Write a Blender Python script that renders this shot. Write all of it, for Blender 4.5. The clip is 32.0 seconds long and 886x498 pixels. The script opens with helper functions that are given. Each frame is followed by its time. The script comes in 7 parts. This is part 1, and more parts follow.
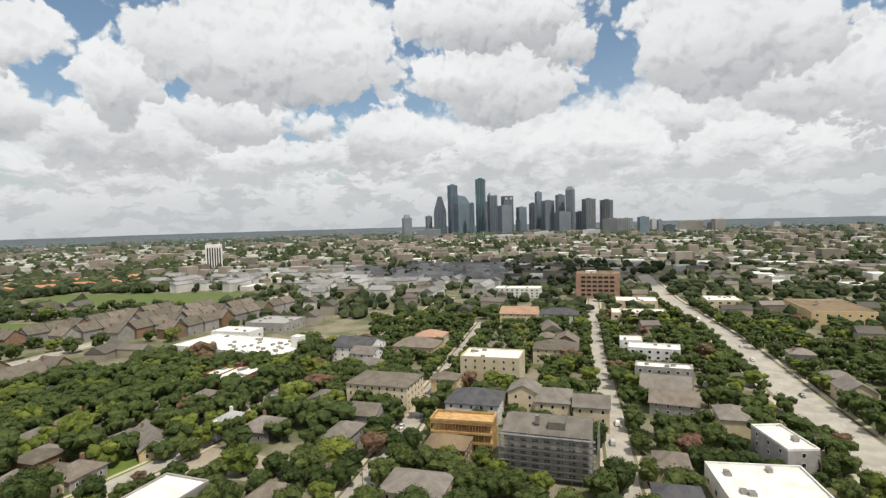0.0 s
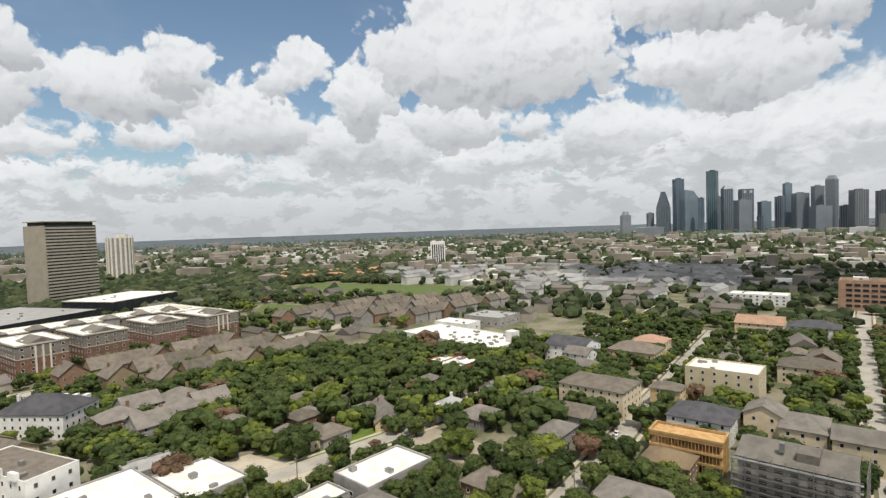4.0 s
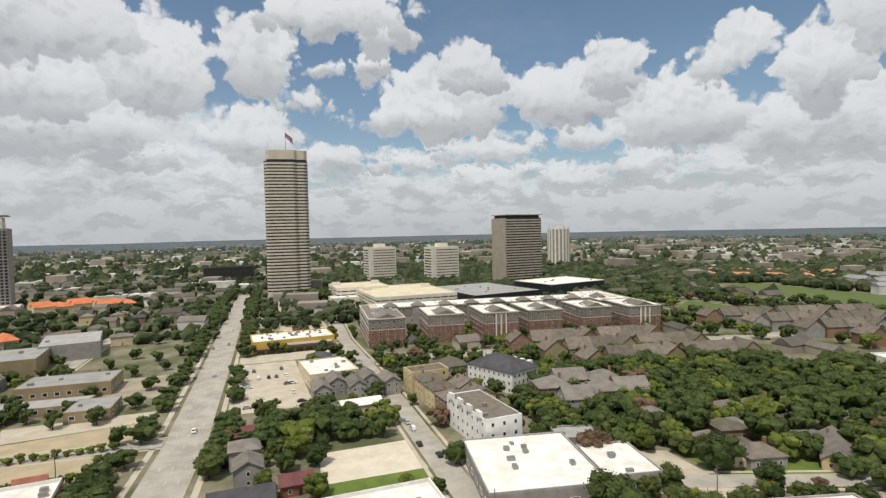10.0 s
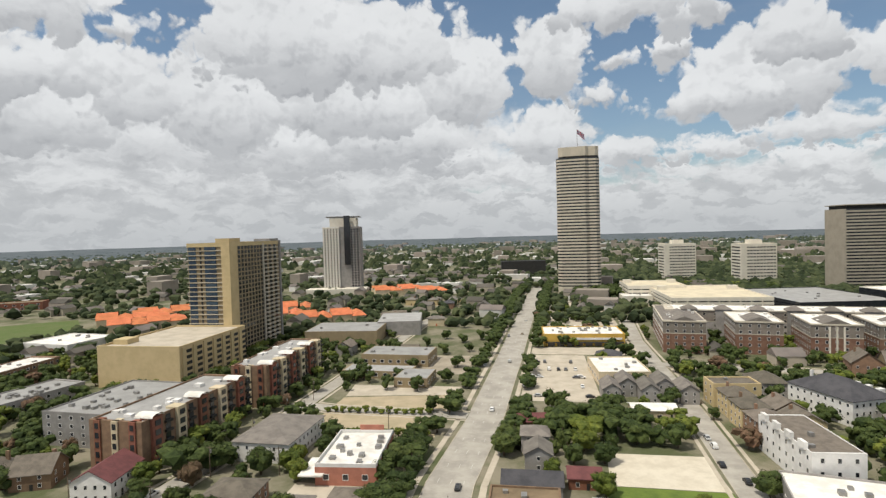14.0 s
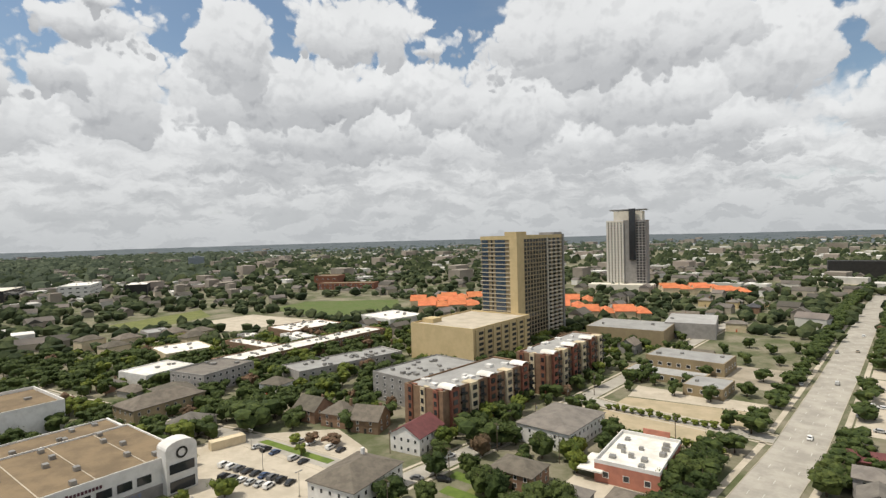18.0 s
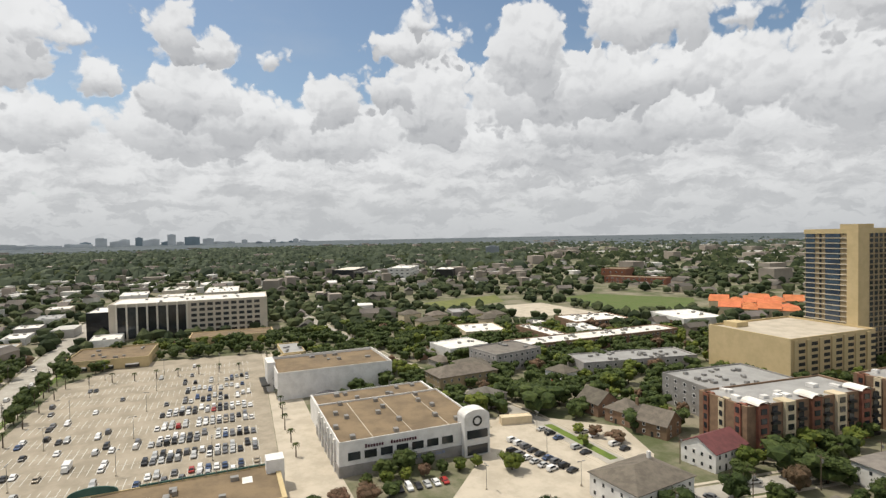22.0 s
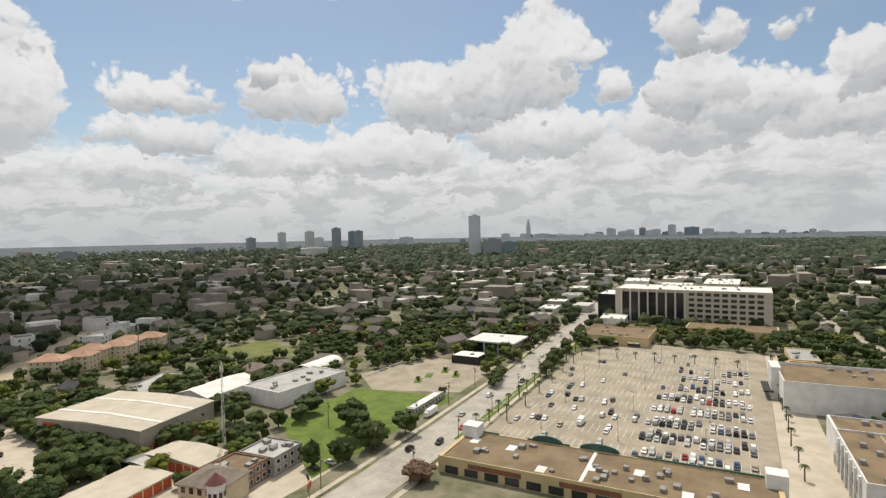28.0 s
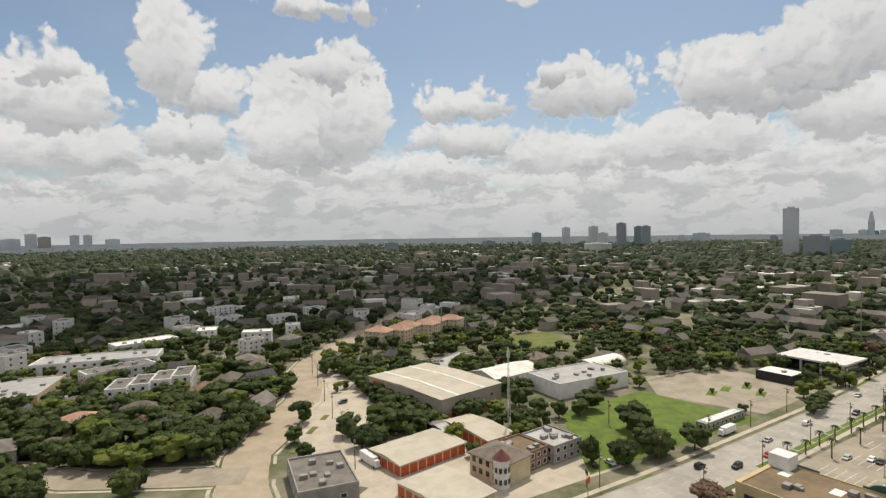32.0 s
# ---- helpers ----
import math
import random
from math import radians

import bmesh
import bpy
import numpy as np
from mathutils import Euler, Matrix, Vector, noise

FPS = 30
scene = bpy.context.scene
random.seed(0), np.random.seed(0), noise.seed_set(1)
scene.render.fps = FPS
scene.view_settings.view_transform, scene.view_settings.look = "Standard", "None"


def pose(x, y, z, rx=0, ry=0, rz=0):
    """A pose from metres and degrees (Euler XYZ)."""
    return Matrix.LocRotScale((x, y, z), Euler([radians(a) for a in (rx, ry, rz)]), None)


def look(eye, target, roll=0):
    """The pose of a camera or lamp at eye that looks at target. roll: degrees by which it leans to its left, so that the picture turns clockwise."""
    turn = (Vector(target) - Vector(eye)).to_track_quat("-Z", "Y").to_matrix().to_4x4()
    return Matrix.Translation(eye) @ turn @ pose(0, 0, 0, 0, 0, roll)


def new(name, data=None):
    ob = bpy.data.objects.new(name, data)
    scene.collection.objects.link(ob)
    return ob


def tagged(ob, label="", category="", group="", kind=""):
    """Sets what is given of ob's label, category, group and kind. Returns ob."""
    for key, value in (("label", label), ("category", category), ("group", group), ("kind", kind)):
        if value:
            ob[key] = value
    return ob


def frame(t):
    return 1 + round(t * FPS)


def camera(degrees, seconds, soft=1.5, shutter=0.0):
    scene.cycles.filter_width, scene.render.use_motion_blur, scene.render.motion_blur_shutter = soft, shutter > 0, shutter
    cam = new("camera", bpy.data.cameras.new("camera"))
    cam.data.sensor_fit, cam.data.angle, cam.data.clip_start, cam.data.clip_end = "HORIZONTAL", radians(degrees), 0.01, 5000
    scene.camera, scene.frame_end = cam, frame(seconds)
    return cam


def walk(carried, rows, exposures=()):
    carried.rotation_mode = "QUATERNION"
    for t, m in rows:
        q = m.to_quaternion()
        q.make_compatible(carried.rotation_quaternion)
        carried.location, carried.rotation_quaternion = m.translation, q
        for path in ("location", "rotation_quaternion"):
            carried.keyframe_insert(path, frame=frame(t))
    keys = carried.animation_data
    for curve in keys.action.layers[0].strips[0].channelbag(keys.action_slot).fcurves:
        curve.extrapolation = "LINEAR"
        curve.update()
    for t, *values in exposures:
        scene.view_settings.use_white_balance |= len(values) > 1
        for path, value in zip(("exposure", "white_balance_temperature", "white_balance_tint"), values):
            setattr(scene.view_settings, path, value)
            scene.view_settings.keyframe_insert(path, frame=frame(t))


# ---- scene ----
# The camera hovers at one place, 80 m above the ground, and turns to its left.
cam = camera(78.56, 32.0, 1.35)
EYE = (0.0, 0.0, 80.0)
TURNS = (  # seconds, turn, tilt, lean in degrees
    (0, -85.83, -2.99, -1.56), (0.5, -83.55, -3.00, -1.63), (1, -81.21, -2.93, -1.57), (1.5, -79.03, -2.90, -1.52), (2, -76.62, -2.86, -1.50),
    (2.5, -73.73, -2.76, -1.54), (3, -70.34, -2.69, -1.68), (3.5, -66.87, -2.63, -1.81), (5.5, -53.20, -2.10, -1.93), (6, -49.88, -2.00, -1.93),
    (6.5, -46.49, -1.99, -1.89), (7, -43.03, -1.94, -1.77), (7.5, -39.63, -1.87, -1.65), (8, -35.73, -1.91, -1.49), (8.5, -31.73, -1.87, -1.41),
    (9, -27.88, -1.93, -1.40), (9.5, -24.30, -1.98, -1.33), (10, -20.54, -2.04, -1.29), (10.5, -16.72, -2.04, -1.39), (11, -12.46, -1.99, -1.50),
    (11.5, -8.47, -1.93, -1.60), (12, -4.72, -1.85, -1.83), (12.5, -1.01, -1.74, -1.98), (13, 2.68, -1.65, -1.87), (13.5, 5.95, -1.66, -1.62),
    (14, 9.49, -1.71, -1.62), (14.5, 12.92, -1.72, -1.49), (16.5, 28.07, -1.97, -1.20), (17, 31.17, -1.90, -1.18), (17.5, 34.87, -1.74, -1.31),
    (18, 38.78, -1.55, -1.55), (18.5, 42.55, -1.43, -1.65), (19, 46.39, -1.41, -1.67), (19.5, 50.39, -1.41, -1.57), (20, 54.31, -1.34, -1.50),
    (20.5, 58.12, -1.33, -1.40), (21, 61.68, -1.43, -1.32), (21.5, 64.92, -1.55, -1.20), (22, 68.52, -1.72, -1.13), (22.5, 72.52, -2.01, -1.21),
    (23, 76.61, -2.23, -1.34), (23.5, 80.48, -2.26, -1.34), (24, 84.49, -2.38, -1.40), (24.5, 88.63, -2.39, -1.49), (25, 93.04, -2.31, -1.53),
    (25.5, 97.51, -2.15, -1.54), (27.5, 114.11, -1.80, -1.20), (28, 118.03, -1.73, -1.14), (28.5, 122.18, -1.74, -1.05), (29, 126.10, -1.80, -0.80),
    (29.5, 129.78, -1.77, -0.62), (30, 133.35, -1.78, -0.52), (30.5, 136.86, -1.79, -0.61), (31, 140.58, -1.80, -0.81), (31.5, 144.26, -1.74, -0.87),
    (32, 147.38, -1.73, -0.85),
)
walk(cam, [(t, pose(*EYE, 90 + tilt, 0, turn) @ pose(0, 0, 0, 0, 0, lean)) for t, turn, tilt, lean in TURNS],
     [(0, -0.10, 6400, 9), (6, -0.18, 6300, 9), (11, -0.32, 6300, 9), (17, -0.19, 6400, 9), (25.5, -0.18, 6450, 10), (32, -0.32, 6550, 10)])

# ---- world and sun ----
SUN_EL, SUN_AZ = radians(63), radians(226)
world = bpy.data.worlds.new("sky")
scene.world = world
world.use_nodes = True
wt = world.node_tree
wt.nodes.clear()


def wn(kind, **values):
    n = wt.nodes.new(kind)
    for k, v in values.items():
        if k == "op":
            n.operation = v
        elif k == "inputs":
            for i, x in v.items():
                if hasattr(x, "is_output"):
                    wt.links.new(x, n.inputs[i])
                else:
                    n.inputs[i].default_value = x
    return n


def wm(op, *args, clamp=False):
    n = wn("ShaderNodeMath", op=op, inputs=dict(enumerate(args)))
    n.use_clamp = clamp
    return n.outputs[0]


def wv(op, *args):
    n = wn("ShaderNodeVectorMath", op=op, inputs=dict(enumerate(args)))
    return n.outputs["Value"] if op in ("DOT_PRODUCT", "LENGTH") else n.outputs[0]


def ramp(x, lo, hi, a=0.0, b=1.0):
    n = wn("ShaderNodeMapRange", inputs={0: x, 1: lo, 2: hi, 3: a, 4: b})
    n.interpolation_type, n.clamp = "SMOOTHSTEP", False
    return n.outputs[0]


def wmix(f, a, b):
    n = wt.nodes.new("ShaderNodeMix")
    n.data_type = "RGBA"
    for i, x in ((0, f), (6, a), (7, b)):
        if hasattr(x, "is_output"):
            wt.links.new(x, n.inputs[i])
        else:
            n.inputs[i].default_value = x
    return n.outputs[2]


way = wv("NORMALIZE", wn("ShaderNodeTexCoord").outputs["Generated"])
sky = wt.nodes.new("ShaderNodeTexSky")
sky.sky_type = "NISHITA"
sky.sun_disc = False
sky.sun_elevation, sky.sun_rotation = SUN_EL, SUN_AZ
sky.air_density, sky.dust_density, sky.ozone_density, sky.altitude = 1.0, 1.2, 2.0, 80

# cumulus heaps: bearing, height, half-width and half-height in degrees
HEAPS_A = ((69.6, 17.6, 12.5, 6), (55.2, 12.7, 3.3, 2.9), (53.7, 8.5, 5.1, 2.7), (90.9, 20.4, 9.2, 3.2), (91.9, 14.1, 7.2, 4.1), (98.9, 17.4, 2.5, 1.8), (86.7, 14.4, 3.5, 2.4), (113.7, 16.3, 8.7, 4.9), (119.8, 11.6, 4.5, 3.5), (124.2, 10.9, 2, 4), (122.2, 5.8, 5.4, 2.6), (109.4, 9.6, 2.1, 2.3), (102, 7.5, 5.5, 2.9), (108.9, 6.5, 7.5, 2.4), (115.1, 7, 2.7, 1.8), (90.6, 7.2, 7, 2.6), (81.2, 8.9, 5.3, 2.3), (72, 9.8, 2.2, 1.1), (65.6, 10.7, 4.9, 2.5), (64.9, 7.2, 6.7, 2.2), (77.6, 7.3, 5.8, 1.7), (21.4, 13.2, 6.6, 3.7))
HEAPS_B = ((23.9, 16.4, 3.1, 2.3), (17, 11.7, 3.8, 1.4), (25.5, 8.4, 4.2, 1.2), (34, 13.5, 6, 2.9), (38.3, 15.2, 2.3, 2), (44.2, 10.8, 6.1, 3.3), (49, 15.2, 3, 2.2), (55.5, 13.5, 3.4, 2.6), (57.1, 8.9, 5.8, 2.7), (35.5, 9.2, 2.2, 1.1), (13.1, 16.5, 1.3, 0.8), (14.2, 19.6, 3.1, 1.2), (14.8, 7.4, 1.7, 0.6), (18.5, 7.3, 1.8, 0.8), (25.8, 5.2, 3.5, 1.2), (40.5, 6.3, 2.6, 0.9), (33.6, 5, 2.7, 0.7), (-6.7, 15.5, 4.5, 4.6), (2.2, 17, 3.5, 3.3), (7.3, 13.3, 2.1, 1), (2, 9.7, 4.3, 2.4), (8.9, 7.6, 3, 1.2))
HEAPS_C = ((10.5, 21.5, 6.9, 2.3), (8, 16.3, 1.8, 0.5), (13.3, 16.8, 1.2, 0.6), (-9, 7.6, 2.8, 1.2), (-21, 19.2, 13, 4.6), (-18.3, 13.5, 8.4, 3.5), (-31.1, 13.2, 5.6, 4.7), (-47, 20.3, 5.9, 3), (-59.6, 17.3, 3.7, 3.7), (-52.5, 14.4, 7.7, 2.8), (-44.4, 14.8, 5, 2.4), (-38.6, 18.7, 1.2, 0.6), (-50, 11.1, 9.5, 3), (-38.7, 13.6, 3.5, 3), (-27, 9.5, 11.7, 3.1), (-55.2, 7.7, 7.4, 2.4), (-13.9, 10, 6.5, 2.5), (-59.5, 18.7, 3.6, 3.5), (-58.5, 14.4, 7.4, 3.3), (-50.1, 14.8, 6.9, 2.6), (-69.3, 14.2, 3.9, 5.2), (-70.4, 18.9, 3.2, 1.3))
HEAPS_D = ((-74.3, 14.9, 2, 1.4), (-79.6, 13.5, 2.6, 2.1), (-80.8, 10.7, 7.1, 3.1), (-88.4, 12, 4.7, 2.5), (-92.9, 13.5, 3.8, 2.6), (-93.5, 10.7, 6.3, 3.1), (-94.7, 19.2, 1.9, 1.6), (-92.3, 17.3, 3, 0.7), (-69.5, 21, 1, 0.6), (-55.7, 9.3, 8.4, 3.1), (-107.7, 17.3, 3.8, 5.2), (-111.2, 15.4, 5.6, 3.6), (-120.2, 14.4, 3.9, 2.8), (-116.7, 12.6, 6.3, 1.8), (-108, 10.3, 6.3, 2.5), (-102.5, 17.2, 1.9, 1.1), (-100.3, 14, 1.8, 1.4), (-132.7, 14.1, 5, 2.4), (-135.4, 16.1, 1.4, 1), (-144.8, 13, 4, 1.5), (-144.9, 9.8, 4.5, 1.3), (-123.4, 8.7, 7, 2.3))
HEAPS_E = ((-134.3, 8.1, 6, 1.9), (-147.4, 6.6, 3.6, 1.5), (-159.7, 12.4, 6.9, 5.5), (-158.4, 16.9, 2.8, 1.9), (-164.2, 9.9, 3.3, 3), (-173.7, 17.1, 2.9, 4.3), (-171.3, 13.7, 3.3, 2.1), (-172.4, 9.8, 3.4, 2.1), (-182.9, 12.2, 5.1, 2.8), (-182.8, 14.7, 1.4, 1), (-182.6, 8, 5.6, 2.1), (-160.6, 22.1, 2.5, 0.5))


def noise3(vec, scale, detail, rough, dist=0.0):
    n = wn("ShaderNodeTexNoise", inputs={"Vector": vec, "Scale": scale, "Detail": detail, "Roughness": rough, "Distortion": dist})
    return n.outputs["Fac"]


def puffs(vec, scale):
    """Round lumps with creases between them, at three sizes."""
    out = 0.0
    for k, w in ((1.0, .50), (2.2, .30), (4.7, .20)):
        n = wn("ShaderNodeTexVoronoi", inputs={"Vector": vec, "Scale": scale * k})
        n.feature = "SMOOTH_F1"
        n.inputs["Smoothness"].default_value = 0.2
        out = wm("ADD", out, wm("MULTIPLY", wm("SUBTRACT", 0.5, n.outputs["Distance"]), w))
    return out


# broad sheets of thin cloud behind the heaps: bearing, height, half-width and half-height
SHEETS = ((-48, 8.5, 40, 8), (-22, 9, 24, 8), (-78, 7, 22, 7), (-100, 6.5, 20, 4.6), (-128, 6, 24, 3.6), (-166, 6, 26, 3.6), (60, 6, 26, 3.6), (96, 7, 26, 5.5), (114, 8, 16, 7), (24, 4.5, 24, 2.6), (-3, 6, 14, 3.4))


def lumpy(vec):
    """Heaped relief in degrees; lumps are smaller towards the horizon. Returns it and the bent direction."""
    el = wn("ShaderNodeSeparateXYZ", inputs={0: vec}).outputs[1]
    shift = wn("ShaderNodeTexNoise", inputs={"Vector": vec, "Scale": .32, "Detail": 7.0, "Roughness": 0.6}).outputs["Color"]
    bent = wv("ADD", vec, wv("MULTIPLY", wv("SUBTRACT", shift, (.5, .5, .5)), (3.2, 2.4, 0)))
    near = ramp(el, 5.0, 13.0)
    fine = wm("MULTIPLY_ADD", noise3(vec, 1.3, 6.0, .62), 1.5, -0.75)
    lumps = wm("ADD", wm("MULTIPLY", puffs(bent, .30), wm("MULTIPLY", near, 4.4)), wm("MULTIPLY", puffs(wv("MULTIPLY", bent, (1, 1.6, 1)), .50), wm("MULTIPLY_ADD", near, -3.0, 3.0)))
    return lumps, wm("ADD", lumps, wm("MULTIPLY", fine, wm("MULTIPLY_ADD", near, .12, .28))), bent, el


def heaped(vec):
    """Clouds laid over one another, the far low ones first: how much covers the sky, and how high up its own heap each spot lies."""
    smooth, lumps, bent, el = lumpy(vec)
    heaps = sorted(HEAPS_A + HEAPS_B + HEAPS_C + HEAPS_D + HEAPS_E, key=lambda q: q[1] - q[3])
    flat = wn("ShaderNodeSeparateXYZ", inputs={0: bent})
    spot = wn("ShaderNodeCombineXYZ", inputs={0: flat.outputs[0], 1: flat.outputs[1], 2: lumps}).outputs[0]
    state = (0.0, 0.0, 0.0)   # cover, height within the heap
    for k, (az, e, w, h) in enumerate(SHEETS + tuple(heaps)):
        place = wn("ShaderNodeVectorMath", op="MULTIPLY_ADD", inputs={0: spot, 1: (1 / w, 1 / h, 0), 2: (-az / w, -e / h, 0)}).outputs[0]
        low = min(w, h)
        inside = wm("ADD", wm("MULTIPLY_ADD", wv("LENGTH", place), -low, low + (0.28 if k < len(SHEETS) else 0.70)), lumps)
        mask = ramp(inside, -0.15, 2.2 if k < len(SHEETS) else 0.60)
        own = wn("ShaderNodeVectorMath", op="MULTIPLY_ADD", inputs={0: place, 1: (0, .5, 0) if k < len(SHEETS) else (0, 1, 0), 2: (1, -.2, 0) if k < len(SHEETS) else (1, 0, 0)}).outputs[0]
        over = wt.nodes.new("ShaderNodeMix")
        over.data_type = "VECTOR"
        for socket, x in ((0, mask), (4, state), (5, own)):
            if hasattr(x, "is_output"):
                wt.links.new(x, over.inputs[socket])
            else:
                over.inputs[socket].default_value = x
        state = over.outputs[1]
    parts = wn("ShaderNodeSeparateXYZ", inputs={0: state})
    cover, tone = parts.outputs[0], parts.outputs[1]
    level = wm("MULTIPLY_ADD", noise3(wv("MULTIPLY", vec, (.16, .25, 0)), 1.0, 3.0, .55), 11.0, 0.2)
    bank = ramp(wm("ADD", wm("SUBTRACT", level, el), lumps), -0.2, 1.1)
    far = ramp(noise3(wv("MULTIPLY", bent, (.24, .62, 0)), 1.0, 5.0, .6), .36, .62, -.9, .8)
    tone = wm("MULTIPLY_ADD", wm("ADD", wm("SUBTRACT", 1.0, cover), ramp(el, 2.0, 10.0, .7, .1)), far, tone)
    cover = wm("MAXIMUM", cover, bank)
    roof = ramp(wm("ADD", wm("SUBTRACT", el, wm("MULTIPLY_ADD", noise3(vec, .05, 4.0, .55), -40.0, 46.0)), lumps), -0.1, .8)
    tone = wm("MULTIPLY_ADD", roof, wm("SUBTRACT", -.1, tone), tone)
    return wm("MAXIMUM", cover, roof), tone, smooth


turned = wn("ShaderNodeSeparateXYZ", inputs={0: way})
# bearings run from -210 to 150 degrees, with the seam behind the camera
half = wm("ARCTAN2", wv("DOT_PRODUCT", way, (math.cos(radians(30)), math.sin(radians(30)), 0)), wv("DOT_PRODUCT", way, (-math.sin(radians(30)), math.cos(radians(30)), 0)))
bearing = wm("MULTIPLY_ADD", half, 57.29578, -30.0)
rise = wm("MULTIPLY", wm("ARCSINE", turned.outputs[2]), 57.29578)
dome = wn("ShaderNodeCombineXYZ", inputs={0: bearing, 1: rise, 2: 0.0}).outputs[0]
cover, tone, lumps = heaped(dome)
relief = ramp(wm("SUBTRACT", lumpy(wv("ADD", dome, (-0.25, 0.75, 0)))[0], lumps), -0.2, 1.0)
thick = ramp(noise3(dome, .09, 5.0, .6), .38, .66)
shade = wm("ADD", wm("MULTIPLY", ramp(tone, 0.35, -1.05), ramp(rise, 2.0, 9.0, 0.46, 0.64)), wm("ADD", wm("MULTIPLY", relief, ramp(rise, 3.0, 11.0, 0.10, 0.20)), wm("MULTIPLY", thick, .12)), clamp=True)
cloud = wmix(shade, (0.97, 0.965, 0.955, 1), (0.42, 0.425, 0.44, 1))
blue = wv("MULTIPLY", sky.outputs[0], (0.132, 0.129, 0.118))
haze = ramp(rise, -0.6, 7.0, 0.72, 0.0)
veil = ramp(noise3(wv("MULTIPLY", dome, (.05, .12, 0)), 1.0, 5.0, .6), .45, .8, 0.0, .16)
open_sky = wmix(veil, blue, (0.66, 0.67, 0.68, 1))
cloudy = wmix(wm("MULTIPLY", cover, 0.97), open_sky, cloud)
hazed = wmix(haze, cloudy, (0.54, 0.557, 0.57, 1))
back = wn("ShaderNodeBackground", inputs={0: hazed, 1: 1.0})
wt.links.new(back.outputs[0], wn("ShaderNodeOutputWorld").inputs[0])

sun = new("sun", bpy.data.lights.new("sun", "SUN"))
sun.data.energy, sun.data.angle, sun.data.color = 4.3, radians(0.6), (1.0, 0.925, 0.80)
sun.matrix_basis = look((0, 0, 300), (-math.sin(SUN_AZ) * math.cos(SUN_EL), -math.cos(SUN_AZ) * math.cos(SUN_EL), 300 - math.sin(SUN_EL)))

# ---- materials ----
MATS = {}


def material(name, color, second=None, size=3.0, rough=0.85, metal=0.0, spec=0.3, bump=0.15, vary=0.0, grain=6.0, island=False, speck=0.25):
    """A surface with stains of `size` metres, finer grain, relief, and a shade of its own for each object."""
    m = bpy.data.materials.new(name)
    m.use_nodes = True
    nt = m.node_tree
    b = nt.nodes["Principled BSDF"]
    L = nt.links.new

    def nd(kind, **ins):
        n = nt.nodes.new(kind)
        for k, v in ins.items():
            key = int(k[1:]) if k[0] == "i" and k[1:].isdigit() else k
            if hasattr(v, "is_output"):
                L(v, n.inputs[key])
            else:
                n.inputs[key].default_value = v
        return n
    second = second or tuple(c * 0.72 for c in color)
    place = nt.nodes.new("ShaderNodeNewGeometry").outputs["Position"]
    big = nd("ShaderNodeTexNoise", Vector=place, Scale=1.0 / size, Detail=4.0, Roughness=0.6).outputs["Fac"]
    fine = nd("ShaderNodeTexNoise", Vector=place, Scale=grain / size, Detail=5.0, Roughness=0.65).outputs["Fac"]
    f = nd("ShaderNodeMath", i0=fine, i1=speck)
    f.operation = "MULTIPLY"
    s = nd("ShaderNodeMath", i0=big, i1=f.outputs[0])
    s.operation = "ADD"
    r = nd("ShaderNodeMapRange", i0=s.outputs[0], i1=0.36 + speck * 0.4, i2=0.66 + speck * 0.6)
    r.interpolation_type = "SMOOTHSTEP"
    mix = nt.nodes.new("ShaderNodeMix")
    mix.data_type = "RGBA"
    L(r.outputs[0], mix.inputs[0])
    mix.inputs[6].default_value, mix.inputs[7].default_value = (*color, 1), (*second, 1)
    out = mix.outputs[2]
    if vary:
        rnd = nt.nodes.new("ShaderNodeNewGeometry").outputs["Random Per Island"] if island else nt.nodes.new("ShaderNodeObjectInfo").outputs["Random"]
        v = nd("ShaderNodeMapRange", i0=rnd, i3=1 - vary, i4=1 + vary)
        h = nd("ShaderNodeMapRange", i0=rnd, i3=0.5 + vary * 0.05, i4=0.5 - vary * 0.05)
        hsv = nd("ShaderNodeHueSaturation", Hue=h.outputs[0], Value=v.outputs[0], Color=out)
        out = hsv.outputs[0]
    L(out, b.inputs["Base Color"])
    b.inputs["Roughness"].default_value, b.inputs["Metallic"].default_value = rough, metal
    b.inputs["Specular IOR Level"].default_value = spec
    if bump:
        bp = nd("ShaderNodeBump", Strength=bump, Distance=size * 0.1, Height=fine)
        L(bp.outputs[0], b.inputs["Normal"])
    MATS[name] = m
    return m


material("ground", (0.085, 0.098, 0.042), (0.235, 0.208, 0.15), 26, 0.95, grain=9, bump=0.2)
material("asphalt", (0.405, 0.375, 0.325), (0.30, 0.277, 0.24), 9, 0.9, bump=0.1)
material("concrete", (0.50, 0.44, 0.35), (0.40, 0.35, 0.275), 8, 0.9, bump=0.1)
material("old_concrete", (0.36, 0.31, 0.24), (0.26, 0.225, 0.17), 11, 0.9)
material("sand_road", (0.41, 0.335, 0.245), (0.33, 0.27, 0.195), 9, 0.92, bump=0.1)
material("gravel", (0.62, 0.56, 0.45), (0.52, 0.46, 0.36), 6, 0.95)
material("sand", (0.42, 0.34, 0.23), (0.33, 0.28, 0.18), 8, 0.95)
material("lawn", (0.135, 0.185, 0.034), (0.085, 0.128, 0.025), 7, 0.95, bump=0.3)
material("field_grass", (0.085, 0.125, 0.03), (0.11, 0.13, 0.045), 14, 0.95, bump=0.3)
material("dry_lawn", (0.17, 0.175, 0.055), (0.11, 0.13, 0.04), 9, 0.95, bump=0.3)
material("paint_line", (0.62, 0.60, 0.54), None, 2, 0.8, bump=0)
